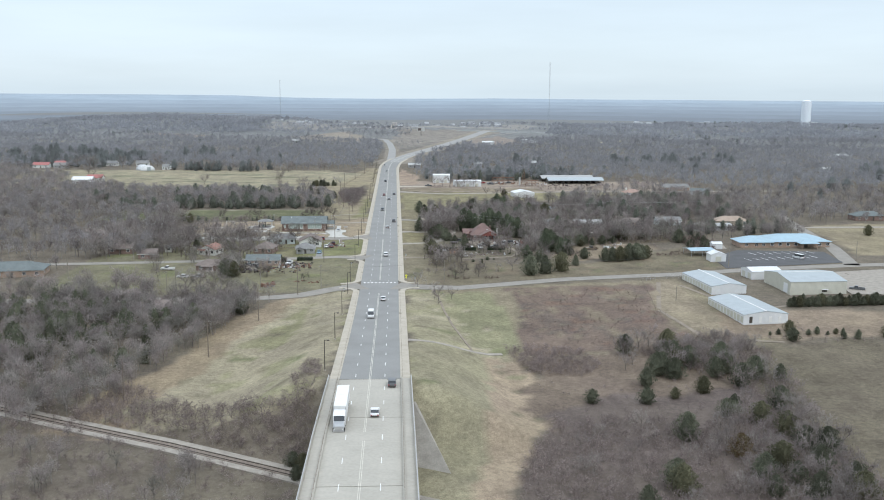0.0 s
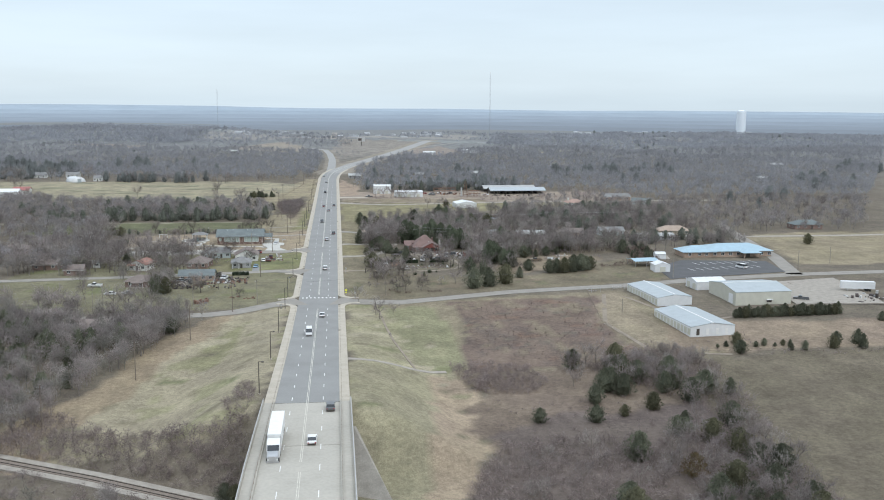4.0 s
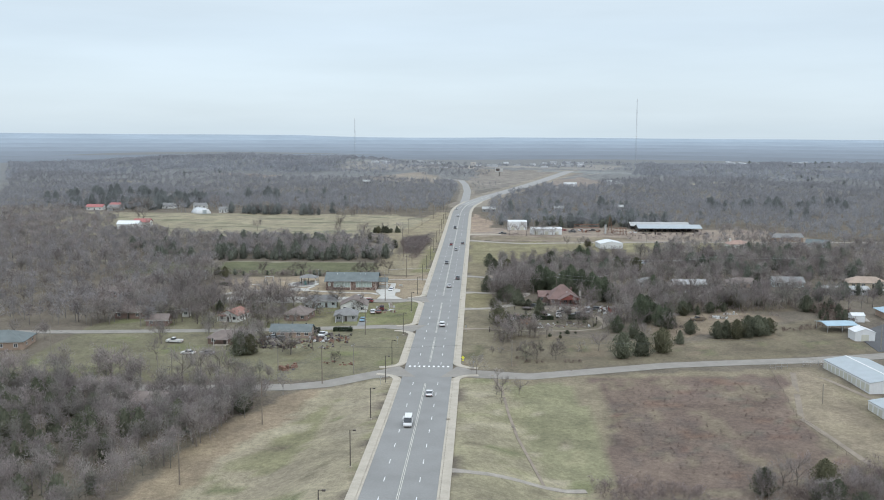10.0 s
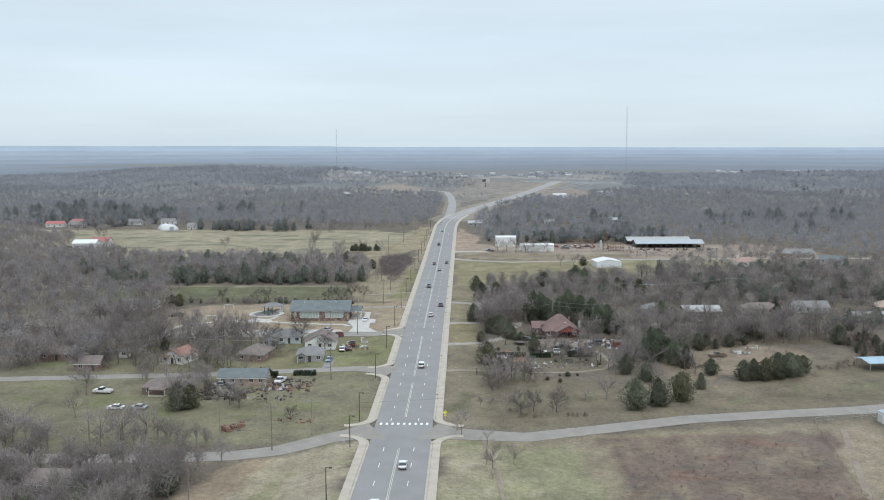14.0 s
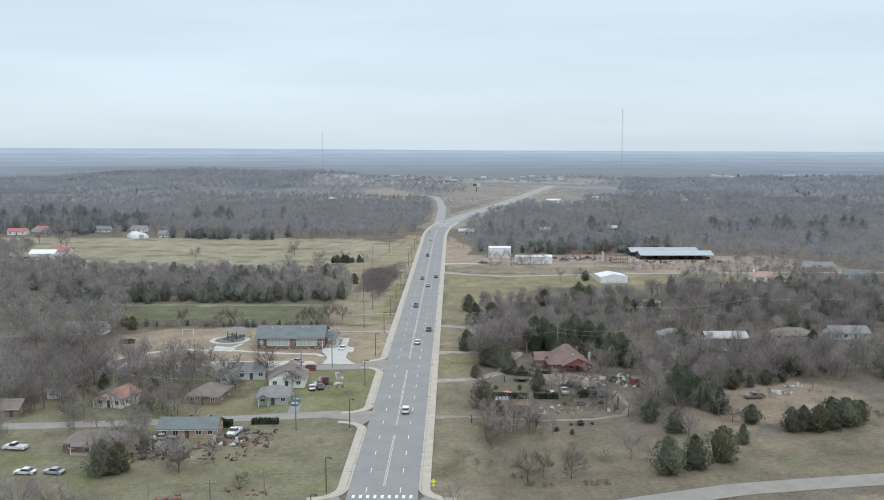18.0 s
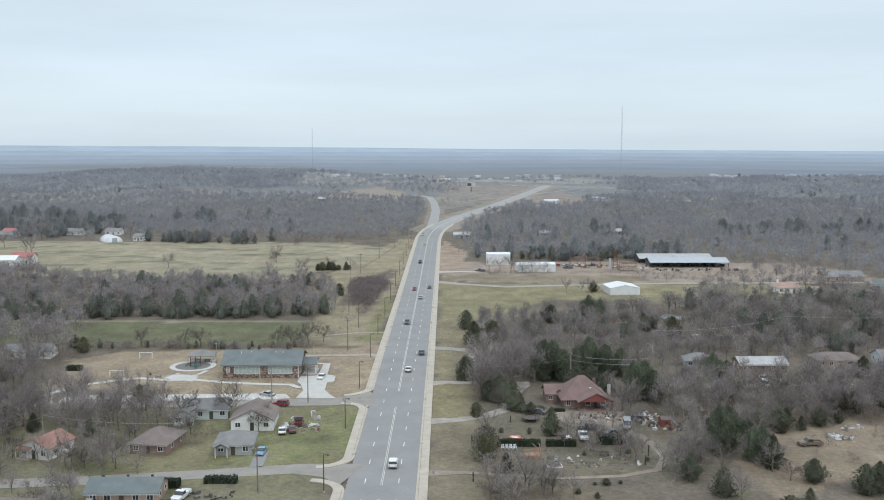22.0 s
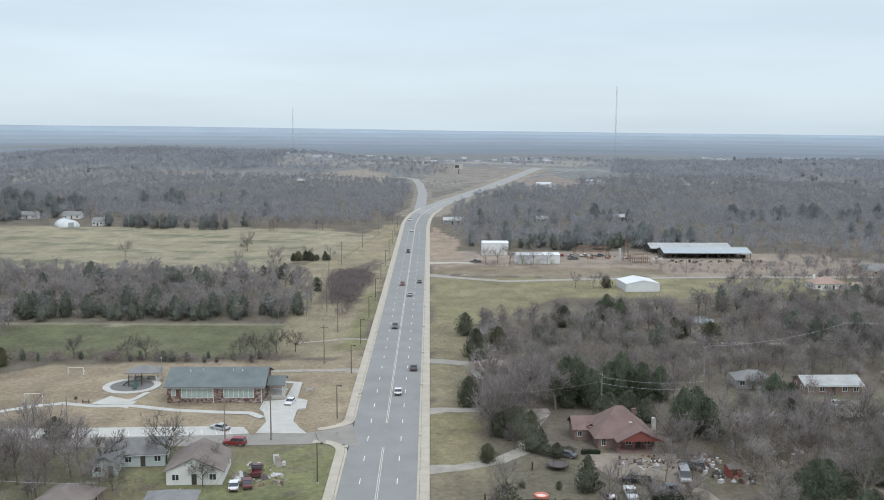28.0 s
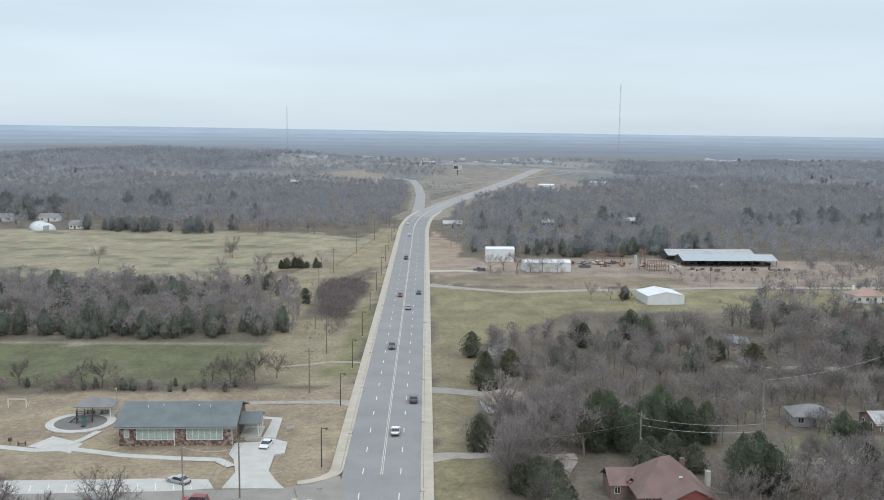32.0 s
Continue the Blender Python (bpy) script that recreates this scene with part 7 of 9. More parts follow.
# red-roofed house
rh = thing("house", 51.6, 114.9, 3, "large house with a red-brown hipped roof and red gabled porch", "house", "houses")
rh.scale = (0.82, 0.87, 1.0)
part("wall", Build().box(0.5, 0, -0.5, 15, 13, 3.4), "brick", rh)
part("wall", Build().box(-9, 3.5, -0.5, 6, 7, 3.1), "brick", rh)
part("roof", hip_roof(15, 13, 2.9, 4.9, 0.7, ridge=2.0), "roof_red", rh)
part("roof", gable_roof(7.5, 7, 2.6, 1.9, 0.5, 0.16, "x"), "roof_red", rh).matrix_basis = pose(-8.3, 3.5, 0)
part("porch_roof", gable_roof(11.4, 7.6, 2.6, 2.3, 0.5, 0.2, "y"), "roof_red", rh).matrix_basis = pose(3.0, -6.5, 0)
part("porch_gable", Build().prism([(-5.6, 2.6), (5.6, 2.6), (0, 4.8)], 1, -10.3, -10.15), "siding_red", rh, "bright red boarded gable").matrix_basis = pose(3.0, 0, 0)
for u in (-4.9, -1.6, 1.6, 4.9):
    part("porch_post", Build().box(3.0 + u * 1.08, -10.0, -0.3, 0.18, 0.18, 2.9), "siding_red", rh)
part("porch_floor", Build().box(3.0, -8.3, -0.4, 11.2, 4.0, 0.6), "brick", rh)
part("chimney", Build().box(9.3, -1.0, -0.4, 0.9, 1.3, 5.6), "concrete_white", rh, "pale brick chimney stack")
part("chimney", Build().box(5.4, 4.6, 2.5, 1.0, 0.8, 3.4), "roof_red", rh)
dm = part("dormer", gable_roof(1.6, 2.0, 1.0, 0.6, 0.2, 0.1, "y"), "roof_red", rh)
dm.matrix_basis = pose(-7.6, 0.8, 2.2)
q = part("dormer_wall", Build().box(-7.6, 0.7, 2.2, 1.4, 1.6, 1.1), "siding_red", rh)
window(rh, -7.6, -0.1, 2.45, 0.8, 0.6, "-y", "glass", 2)
part("skylight", Build().box(2.2, -3.6, 5.0, 0.8, 0.9, 0.12), "trim", rh)
window(rh, -5.6, -6.5, 0.7, 1.2, 1.7, "-y", "glass", 2)
window(rh, 1.0, -6.5, 0.8, 1.6, 1.4, "-y", "glass", 2)
door(rh, 3.6, -6.5, 0.1, 1.0, 2.1, "-y")
window(rh, 6.0, -6.5, 0.8, 1.6, 1.4, "-y", "glass", 2)
window(rh, -10.5, 0, 0.9, 1.2, 1.2, "-y", "glass", 2)


def shed(x, y, rz, w, d, h, rise, wall, roof, label, along="x", doors=0, dside="-x", name="metal_shed", group="metal sheds", over=0.15):
    ob = thing(name, x, y, rz, label, "shed", group)
    part("wall", gable_walls(w, d, h, rise, along), wall, ob)
    part("roof", gable_roof(w, d, h, rise, over, 0.12, along), roof, ob)
    ln = w if dside[1] == "y" else d
    for i in range(doors):
        u = -ln / 2 + ln * (i + 0.5) / doors
        b = Build()
        dw, dh = min(2.6, ln / doors * 0.72), min(2.4, h * 0.78)
        sg = -1 if dside[0] == "-" else 1
        if dside[1] == "x":
            b.box(sg * (w / 2 + 0.03), u, 0, 0.06, dw, dh)
        else:
            b.box(u, sg * (d / 2 + 0.03), 0, dw, 0.06, dh)
        part("roller_door", b, "metal_beige" if wall != "metal_beige" else "metal_white", ob)
    ridge = Build()
    (ridge.box(0, 0, h + rise + 0.1, w + 0.3, 0.5, 0.12) if along == "x" else ridge.box(0, 0, h + rise + 0.1, 0.5, d + 0.3, 0.12))
    part("ridge_cap", ridge, "trim" if roof == "metal_roof" else roof, ob)
    return ob


shed(132, -9, 6, 14, 28, 2.7, 1.0, "metal_white", "metal_roof", "long white storage shed with pale metal roof and roller doors", "y", 11, "-x")
s2 = shed(130, -50.5, 6, 16, 28, 2.8, 1.1, "metal_white", "metal_roof", "long white storage shed with pale metal roof in the field", "y", 11, "-x")
door(s2, -5.4, -14, 0.0, 1.1, 2.2, "-y")
for u in (-2.0, 1.6, 5.0):
    door(s2, u, -14, 0.0, 1.0, 2.1, "-y", "trim")
s3 = shed(167, -13, 3, 22.5, 23, 4.6, 1.6, "metal_beige", "metal_roof", "large beige metal workshop with a pale grey roof", "x", 0, "-x")
part("roller_door", Build().box(-11.28, -7.5, 0, 0.06, 3.4, 3.6), "metal_white", s3)
part("roller_door", Build().box(2.4, -11.55, 0.6, 2.0, 0.06, 0.9), "door_dark", s3)
part("awning", Build().box(2.4, -12.0, 1.6, 2.4, 1.0, 0.12), "metal_white", s3)
shed(158, 8, 5, 13, 10, 3.2, 1.0, "metal_white", "metal_white", "low white metal shed beside the workshop", "x", 2, "-x")
shed(152, 46.5, 0, 7, 6.5, 3.2, 1.2, "metal_white", "metal_white", "small white gabled shed by the lane", "y", 1, "-y")
shed(163, 79, 0, 5, 4, 2.6, 0.8, "metal_white", "metal_white", "small white utility shed", "x", 0)
cp = thing("carport", 149, 62, 8, "blue metal carport roof on posts", "carport")
part("roof", gable_roof(12, 9, 2.6, 0.7, 0.2, 0.12, "x"), "metal_blue", cp)
for u in (-5.6, 0, 5.6):
    for v in (-4.2, 4.2):
        part("post", Build().box(u, v, -0.3, 0.15, 0.15, 3.0), "galv", cp)
cl = thing("clinic", 202, 89, 0, "single-storey brick clinic with bright blue metal hipped roofs", "clinic")
part("wall", Build().box(3, 1, -0.4, 32, 17, 3.6), "brick_tan", cl)
part("wall", Build().box(-19, -2, -0.4, 14, 12, 3.4), "brick_tan", cl)
part("roof", hip_roof(32, 17, 3.2, 2.5, 0.9), "metal_blue", cl).matrix_basis = pose(3, 1, 0)
part("roof", hip_roof(16, 12, 3.0, 2.2, 0.8), "metal_blue", cl).matrix_basis = pose(-18, -2, 0)
part("porch_roof", hip_roof(9, 7, 2.9, 1.6, 0.5), "metal_blue", cl).matrix_basis = pose(7, -9, 0)
for u in (3.2, 10.8):
    part("porch_post", Build().box(u, -12.2, -0.4, 0.3, 0.3, 3.4), "brick_tan", cl)
for u in (-10, -6, -2, 2, 14, 18):
    window(cl, u, -7.5, 0.9, 1.6, 1.4, "-y", "glass", 2)
for u in (-23, -18, -14.5):
    window(cl, u, -8.0, 0.9, 1.4, 1.4, "-y", "glass", 2)
door(cl, 7, -7.5, 0, 1.9, 2.2, "-y")

shed(44.7, 416, 1, 14, 8, 6.3, 0.8, "metal_white", "metal_white", "tall white metal workshop with two bay doors", "x", 2, "-y")
shed(64, 386, 2, 22, 9, 4.2, 0.8, "metal_white", "metal_white", "low white metal shed behind bare trees", "x", 3, "-y")
shed(98.5, 309, 6, 14.5, 13.5, 3.3, 1.4, "metal_white", "metal_white", "white metal shed with a shallow gable roof on grass", "y", 0, "-y")
for (x, y, w, d, rf) in ((152, 429, 44, 17, "metal_rust"), (155.5, 410, 46, 16, "metal_roof")):
    ob = thing("open_barn", x, y, 1, "long open-sided barn with a weathered pale metal roof", "barn", "open barns")
    part("roof", gable_roof(w, d, 2.9, 2.0, 0.4, 0.14, "x"), rf, ob)
    for i in range(9):
        for v in (-d / 2 + 0.3, d / 2 - 0.3):
            part("post", Build().box(-w / 2 + 0.3 + (w - 0.6) * i / 8, v, -0.3, 0.22, 0.22, 3.3), "pole_dark", ob)
    # back panel added so that the open interior looks less dark
    part("back_wall", Build().box(0, d / 2 - 0.1, -0.3, w - 0.4, 0.12, 3.15), "metal_rust", ob, "weathered sheet-metal back wall added to lighten the interior")
    for k in range(10):
        jt = thing("stored_machinery", x - w / 2 + w * (k + 0.5) / 10, y - 2 + (k % 3) * 1.5, 17 * k, "dark machinery stored under the barn roof", "machinery", "stored machinery")
        part("body", Build().box(0, 0, 0.3, 2.6, 1.8, 1.1 + 0.3 * (k % 3)), "junk_dark", jt)
        part("wheel", Build().tube((-0.9, -1.0, 0.45), (-0.9, 1.0, 0.45), 0.45, n=8), "tyre", jt)
dr = thing("drilling_derrick", 110.5, 392, 0, "rusty lattice derrick standing in the yard", "derrick")
for u, v in ((-1, -1), (1, -1), (1, 1), (-1, 1)):
    part("leg", Build().tube((1.6 * u, 1.6 * v, -0.2), (0.3 * u, 0.3 * v, 12), 0.12, n=5), "junk_rust", dr)
for i in range(6):
    z, k = 1.6 * i + 1.2, 1.6 - 1.3 * (1.6 * i + 1.2) / 12
    part("brace", Build().box(0, -k, z, 2 * k, 0.1, 0.1).box(0, k, z, 2 * k, 0.1, 0.1).box(-k, 0, z, 0.1, 2 * k, 0.1).box(k, 0, z, 0.1, 2 * k, 0.1), "junk_rust", dr)
part("white_tank", Build().tube((-3.2, 0, 0), (-3.2, 0, 6.5), 0.7, n=10), "junk_white", dr)
for x, y, w in ((117, 388, 9), (96, 412, 18)):
    fr = thing("steel_frame", x, y, 4, "rusty open steel rack frame in the yard", "rack", "steel racks")
    for i in range(5):
        for v in (-2, 2):
            part("post", Build().box(-w / 2 + w * i / 4, v, -0.2, 0.2, 0.2, 4.6), "junk_rust", fr)
    for v in (-2, 2):
        part("beam", Build().box(0, v, 4.3, w, 0.25, 0.3), "junk_rust", fr)
    part("beam", Build().box(0, 0, 2.2, w, 3.6, 0.2), "junk_rust", fr)
qh = thing("quonset_hut", -230.5, 539, 38, "white half-round metal hut at the pasture's edge", "hut")
arch_pts = [(6 * math.cos(math.pi * i / 14), 5.2 * math.sin(math.pi * i / 14) - 0.2) for i in range(15)]
part("shell", Build().prism(arch_pts, 1, -8, 8), "metal_white", qh, "", True)
part("roller_door", Build().box(0, -8.05, 0, 3.6, 0.08, 3.4), "metal_roof", qh)
for i in range(4):
    part("rib", ring(6.0, 6.1, -0.1, 0.1, 28, 0.87), "metal_roof", qh).matrix_basis = pose(0, -6 + 4 * i, -0.2, 90, 0, 0)

# far landmarks
bb = thing("billboard", 49, 1195, 0, "white roadside billboard on a steel post", "billboard")
part("post", Build().tube((0, 0, 0), (0, 0, 9), 0.5, n=8), "pole_dark", bb)
part("panel", Build().box(0, -0.5, 7, 12, 0.3, 6), "junk_white", bb)
part("picture", Build().box(-2.5, -0.68, 8, 5.5, 0.05, 4), "junk_dark", bb)
for x, y, top, r in ((260.5, 1195, 120, 0.75), (-207, 1420, 92, 0.7)):
    tw = thing("radio_mast", x, y, 0, "tall slender guyed lattice mast on the horizon", "mast", "radio masts")
    for i in range(3):
        a = 2 * math.pi * i / 3
        part("leg", Build().tube((r * math.cos(a), r * math.sin(a), 0), (r * math.cos(a), r * math.sin(a), top), 0.09, n=4), "mast_grey", tw)
    b = Build()
    for k in range(int(top / 2.5)):
        for i in range(3):
            a, c = 2 * math.pi * i / 3, 2 * math.pi * (i + 1) / 3
            b.tube((r * math.cos(a), r * math.sin(a), 2.5 * k), (r * math.cos(c), r * math.sin(c), 2.5 * k + 2.5), 0.035, n=3, caps=False)
    part("lattice", b, "mast_grey", tw)
    for z in (top, top * 0.52):
        part("beacon", Build().box(0, 0, z, 0.9, 0.9, 1.2), "trim", tw)
M["tower_pale"] = material("tower_paint", (0.74, 0.79, 0.83), 0.6, var=0.05)
wt = thing("water_tower", 828, 1500, 0, "tall white cylindrical water standpipe on the ridge", "water tower", z=8)
part("tank", Build().tube((0, 0, 0), (0, 0, 50), 9.2, n=48), "tower_pale", wt)
part("cap", Build().tube((0, 0, 50), (0, 0, 52.5), 9.2, 1.0, n=40), "tower_pale", wt)
for x, y, w in ((138, 972, 17), (206, 1016, 26)):
    shed(x, y, 0, w, 10, 4, 1.0, "metal_white", "metal_white", "distant long white shed on the hill", "x", 0)
b = Build()
rr = random.Random(4)
for i in range(90):
    x = rr.uniform(560, 1050) if i < 50 else rr.uniform(-260, 240)
    y = rr.uniform(1760, 1900) if i < 50 else rr.uniform(1480, 1900)
    w = rr.uniform(4, 15)
    b.box(x, y, gz(x, y) - 0.5, w, 8, rr.uniform(3, 5.5), rr.uniform(-20, 20))
ob = new("far_town", b.mesh("far_town", material("town_pale", (0.52, 0.53, 0.55), 0.8, var=0.1, island=0.3)))
tagged(ob, "pale distant town buildings in a haze", "buildings", kind="stuff")

# ---- vehicles ----


def car(x, y, rz, colour, kind="sedan", label=None, z=None, group="cars"):
    L, Wd, Hh = {"sedan": (4.7, 1.82, 1.45), "suv": (4.8, 1.92, 1.75), "pickup": (5.7, 2.0, 1.85), "van": (5.6, 2.0, 2.3)}[kind]
    ob = thing(kind if kind != "sedan" else "car", x, y, rz, label or "%s %s %s" % (colour.replace("_", " "), {"sedan": "saloon car", "suv": "sport utility car", "pickup": "pickup truck with an open bed", "van": "passenger van"}[kind], "on the asphalt highway" if "highway" in group else "parked on the ground"), "car" if kind in ("sedan", "suv") else kind, group, z=z)
    paint = "car_" + colour
    hl, hw = L / 2, Wd / 2
    hood = 0.62 * Hh if kind != "van" else 0.55 * Hh
    body = [(-hl, 0.32), (hl, 0.32), (hl, hood * 0.78), (hl - 0.15, hood * 0.92), (hl * 0.35, hood), (-hl + 0.1, hood * 1.02), (-hl, hood * 0.85)]
    if kind == "pickup":
        body = [(-hl, 0.42), (hl, 0.42), (hl, hood * 0.85), (hl - 0.2, hood * 0.98), (hl * 0.4, hood), (-0.3, hood), (-0.3, 0.72), (-hl + 0.12, 0.72), (-hl + 0.12, hood), (-hl, hood)]
    part("body", Build().prism([(v, w) for v, w in body], 0, -hw, hw), paint, ob)
    if kind == "pickup":
        for s in (-1, 1):
            part("bed_side", Build().box(s * (hw - 0.06), -hl / 2 - 0.1, 0.7, 0.12, hl - 0.2, hood - 0.7), paint, ob)
        c = (-0.35, 1.3, -0.2, 0.75)
    elif kind == "sedan":
        c = (-hl * 0.72, hl * 0.42, -hl * 0.42, hl * 0.12)
    elif kind == "suv":
        c = (-hl * 0.95, hl * 0.42, -hl * 0.86, hl * 0.16)
    else:
        c = (-hl * 0.98, hl * 0.72, -hl * 0.95, hl * 0.45)
    b = Build()
    i = 0.14
    b.add([(-hw + 0.03, c[0], hood), (hw - 0.03, c[0], hood), (hw - 0.03, c[1], hood), (-hw + 0.03, c[1], hood), (-hw + i, c[2], Hh - 0.05), (hw - i, c[2], Hh - 0.05), (hw - i, c[3], Hh - 0.05), (-hw + i, c[3], Hh - 0.05)], [(0, 1, 5, 4), (1, 2, 6, 5), (2, 3, 7, 6), (3, 0, 4, 7), (4, 5, 6, 7)])
    part("glasshouse", b, "glass", ob, "dark window glass")
    part("roof", Build().box(0, (c[2] + c[3]) / 2, Hh - 0.06, 2 * (hw - i) + 0.04, c[3] - c[2] + 0.1, 0.07), paint, ob)
    for s in (-1, 1):
        for v in (-0.3 * L, 0.31 * L):
            w = part("wheel", Build().tube((s * (hw - 0.2), v, 0.34), (s * (hw + 0.01), v, 0.34), 0.34, n=12), "tyre", ob)
            q = new("rim", Build().tube((s * (hw + 0.005), v, 0.34), (s * (hw + 0.02), v, 0.34), 0.2, n=8).mesh("rim", M["chrome"]))
            q.parent = w
        part("headlight", Build().box(s * (hw - 0.28), hl - 0.02, hood * 0.66, 0.4, 0.08, 0.16), "lamp_clear", ob)
        part("tail_light", Build().box(s * (hw - 0.2), -hl + 0.01, hood * 0.66, 0.3, 0.08, 0.18), "lamp_red", ob)
        part("mirror", Build().box(s * (hw + 0.08), c[1] - 0.25, hood + 0.02, 0.16, 0.1, 0.14), paint, ob)
    part("front_bumper", Build().box(0, hl, 0.34, Wd - 0.1, 0.12, 0.2), "door_dark", ob)
    part("rear_bumper", Build().box(0, -hl, 0.34, Wd - 0.1, 0.12, 0.2), "door_dark", ob)
    return ob


RZ = lambda yy: float(road_z(yy)) + 0.13
for x, y, rz, col, kd in ((1.85, -176, 0, "white", "sedan"), (5.4, -152, 0, "dark_grey", "suv"), (1.85, -34, 0, "white", "sedan"), (-1.85, -64, 180, "white", "van"), (1.85, 62, 0, "white", "suv"), (1.85, 148, 0, "white", "sedan"), (5.4, 172, 0, "dark_grey", "suv"), (-1.85, 228, 180, "dark_grey", "suv"), (-1.85, 316, 180, "red", "sedan"), (1.85, 290, 0, "silver", "sedan"), (5.4, 322, 0, "dark_grey", "sedan"), (-1.85, 420, 180, "black", "suv"), (-1.85, 520, 180, "white", "sedan"), (-4.5, 590, 180, "white", "pickup")):
    car(x, y, rz, col, kd, z=RZ(y), group="cars on the highway")
for x, y, rz, col, kd in ((-80.5, 13.2, 84, "white", "sedan"), (-74.2, 13.5, 80, "silver", "sedan"), (-29.5, 70.5, 178, "blue", "sedan"), (-40.5, 42.5, 170, "white", "pickup"), (-32.2, 111.0, 84, "red", "suv"), (-37.7, 121.2, 60, "silver", "sedan"), (-24.7, 141.2, 172, "white", "sedan"), (101.5, 77.5, 96, "brown", "pickup"), (-25.1, 87.8, 12, "maroon", "sedan"), (-24.4, 94.2, 4, "maroon", "pickup"), (47.6, 82.6, 178, "white", "pickup"), (50.2, 89.6, 85, "black", "pickup"), (60.0, 91.2, 172, "silver", "van"), (55, 84.5, 95, "dark_grey", "suv"), (192, 50.5, 20, "white", "van"), (33, 384, 80, "dark_grey", "pickup"), (107.6, 139.6, 178, "red", "sedan"), (111, 139.8, 172, "white", "pickup"), (78, 408, 75, "red", "pickup"), (85, 409, 100, "silver", "sedan"), (92, 407, 60, "white", "pickup"), (100, 409, 110, "dark_grey", "sedan"), (84, 397, 85, "dark_grey", "pickup"), (72, 411, 80, "brown", "sedan"), (38.5, 104, 60, "dark_grey", "sedan"), (63.2, 97, 80, "dark_grey", "suv"), (-55, 35.5, 70, "dark_grey", "suv"), (-58, 38, 100, "silver", "sedan"), (-27.4, 86.6, 8, "white", "sedan"), (-90.4, 30, 84, "white", "pickup"), (186, -18, 60, "dark_grey", "pickup"), (205, 150, 90, "white", "sedan")):
    car(x, y, rz, col, kd, group="parked vehicles")

# lorry on the bridge
lr = thing("lorry", -5.2, -180, 180, "articulated lorry with a white box trailer and white cab", "lorry", z=RZ(-180))
part("trailer", Build().box(0, -4.5, 1.15, 2.6, 14.0, 2.85), "trim", lr, "white box trailer")
part("trailer_skirt", Build().box(0, -4.5, 0.85, 2.4, 12.0, 0.3), "galv", lr)
part("cab", Build().prism([(3.2, 0.7), (6.0, 0.7), (6.0, 1.9), (5.5, 2.9), (4.9, 3.3), (3.2, 3.5)], 0, -1.22, 1.22), "car_white", lr, "white sleeper cab")
part("bonnet", Build().prism([(6.0, 0.7), (8.0, 0.7), (8.0, 1.5), (7.8, 1.75), (6.0, 2.0)], 0, -1.0, 1.0), "car_silver", lr, "silver-white bonnet")
part("windscreen", Build().prism([(5.98, 2.0), (6.02, 2.0), (5.54, 2.95), (5.5, 2.95)], 0, -1.1, 1.1), "glass", lr)
part("grille", Build().box(0, 8.02, 0.8, 1.3, 0.08, 0.8), "chrome", lr)
part("bumper", Build().box(0, 8.05, 0.4, 2.3, 0.2, 0.35), "chrome", lr)
for s in (-1, 1):
    part("headlight", Build().box(s * 0.85, 8.0, 0.85, 0.35, 0.1, 0.3), "lamp_clear", lr)
    part("exhaust_stack", Build().tube((s * 1.2, 3.1, 0.8), (s * 1.2, 3.1, 3.9), 0.09, n=8), "chrome", lr)
    for v in (7.2, 3.4, 2.2, -9.2, -10.5):
        part("wheel", Build().tube((s * 0.7, v, 0.5), (s * 1.22, v, 0.5), 0.5, n=12), "tyre", lr)
tr = thing("box_trailer", 217, -4, 75, "white semi-trailer parked in the yard", "trailer")
part("box", Build().box(0, 0, 1.1, 2.6, 13, 2.8), "metal_white", tr)
for s in (-1, 1):
    for v in (-4.6, -3.4):
        part("wheel", Build().tube((s * 0.7, v, 0.5), (s * 1.2, v, 0.5), 0.5, n=10), "tyre", tr)
    part("landing_leg", Build().box(s * 0.9, 4, 0, 0.15, 0.15, 1.1), "galv", tr)

# ---- street furniture ----


def wire(parent_name, p, q, sag, r=0.022, label="black overhead power line", n=8, mat="wire"):
    P, Q = Vector(p), Vector(q)
    b = Build().chain([P.lerp(Q, i / n) - Vector((0, 0, 4 * sag * i / n * (1 - i / n))) for i in range(n + 1)], r)
    tagged(new(parent_name, b.mesh(parent_name, M[mat])), label, "cable", "overhead lines")


lamp0 = thing("street_lamp", -11.6, -98, 0, "dark brown steel street lamp with a box head", "street lamp", "street lamps")
part("pole", Build().tube((0, 0, -0.3), (0, 0, 8.2), 0.13, 0.09, n=8), "pole_dark", lamp0)
part("arm", Build().box(0.4, 0, 8.1, 0.9, 0.1, 0.1), "pole_dark", lamp0)
part("lamp_head", Build().box(0.95, 0, 7.98, 0.6, 0.42, 0.24), "pole_dark", lamp0)
part("base", Build().tube((0, 0, -0.2), (0, 0, 0.35), 0.28, n=8), "concrete", lamp0)
for y in (-137, -59, -20, 0.8, 46, 50 + 38, 127, 167, 203, 243, 284, 326, 368, 410, 452, 494, 536):
    copy_thing(lamp0, pose(-11.7, y, gz(-11.7, y), 0, 0, 0))
for y in (-62, -20, 25, 74, 112, 152, 188, 226, 262, 300):
    for sx in (-1, 1):
        bx = thing("kerb_inlet", sx * 7.9, y + 4 * sx, 0, "small dark drain post at the kerb", "drain", "kerb inlets", z=float(road_z(y)) + 0.1)
        part("lid", Build().box(0, 0, 0.1, 0.8, 1.4, 0.16), "concrete", bx)
        part("throat", Build().box(-sx * 0.42, 0, 0.02, 0.05, 1.1, 0.14), "door_dark", bx)


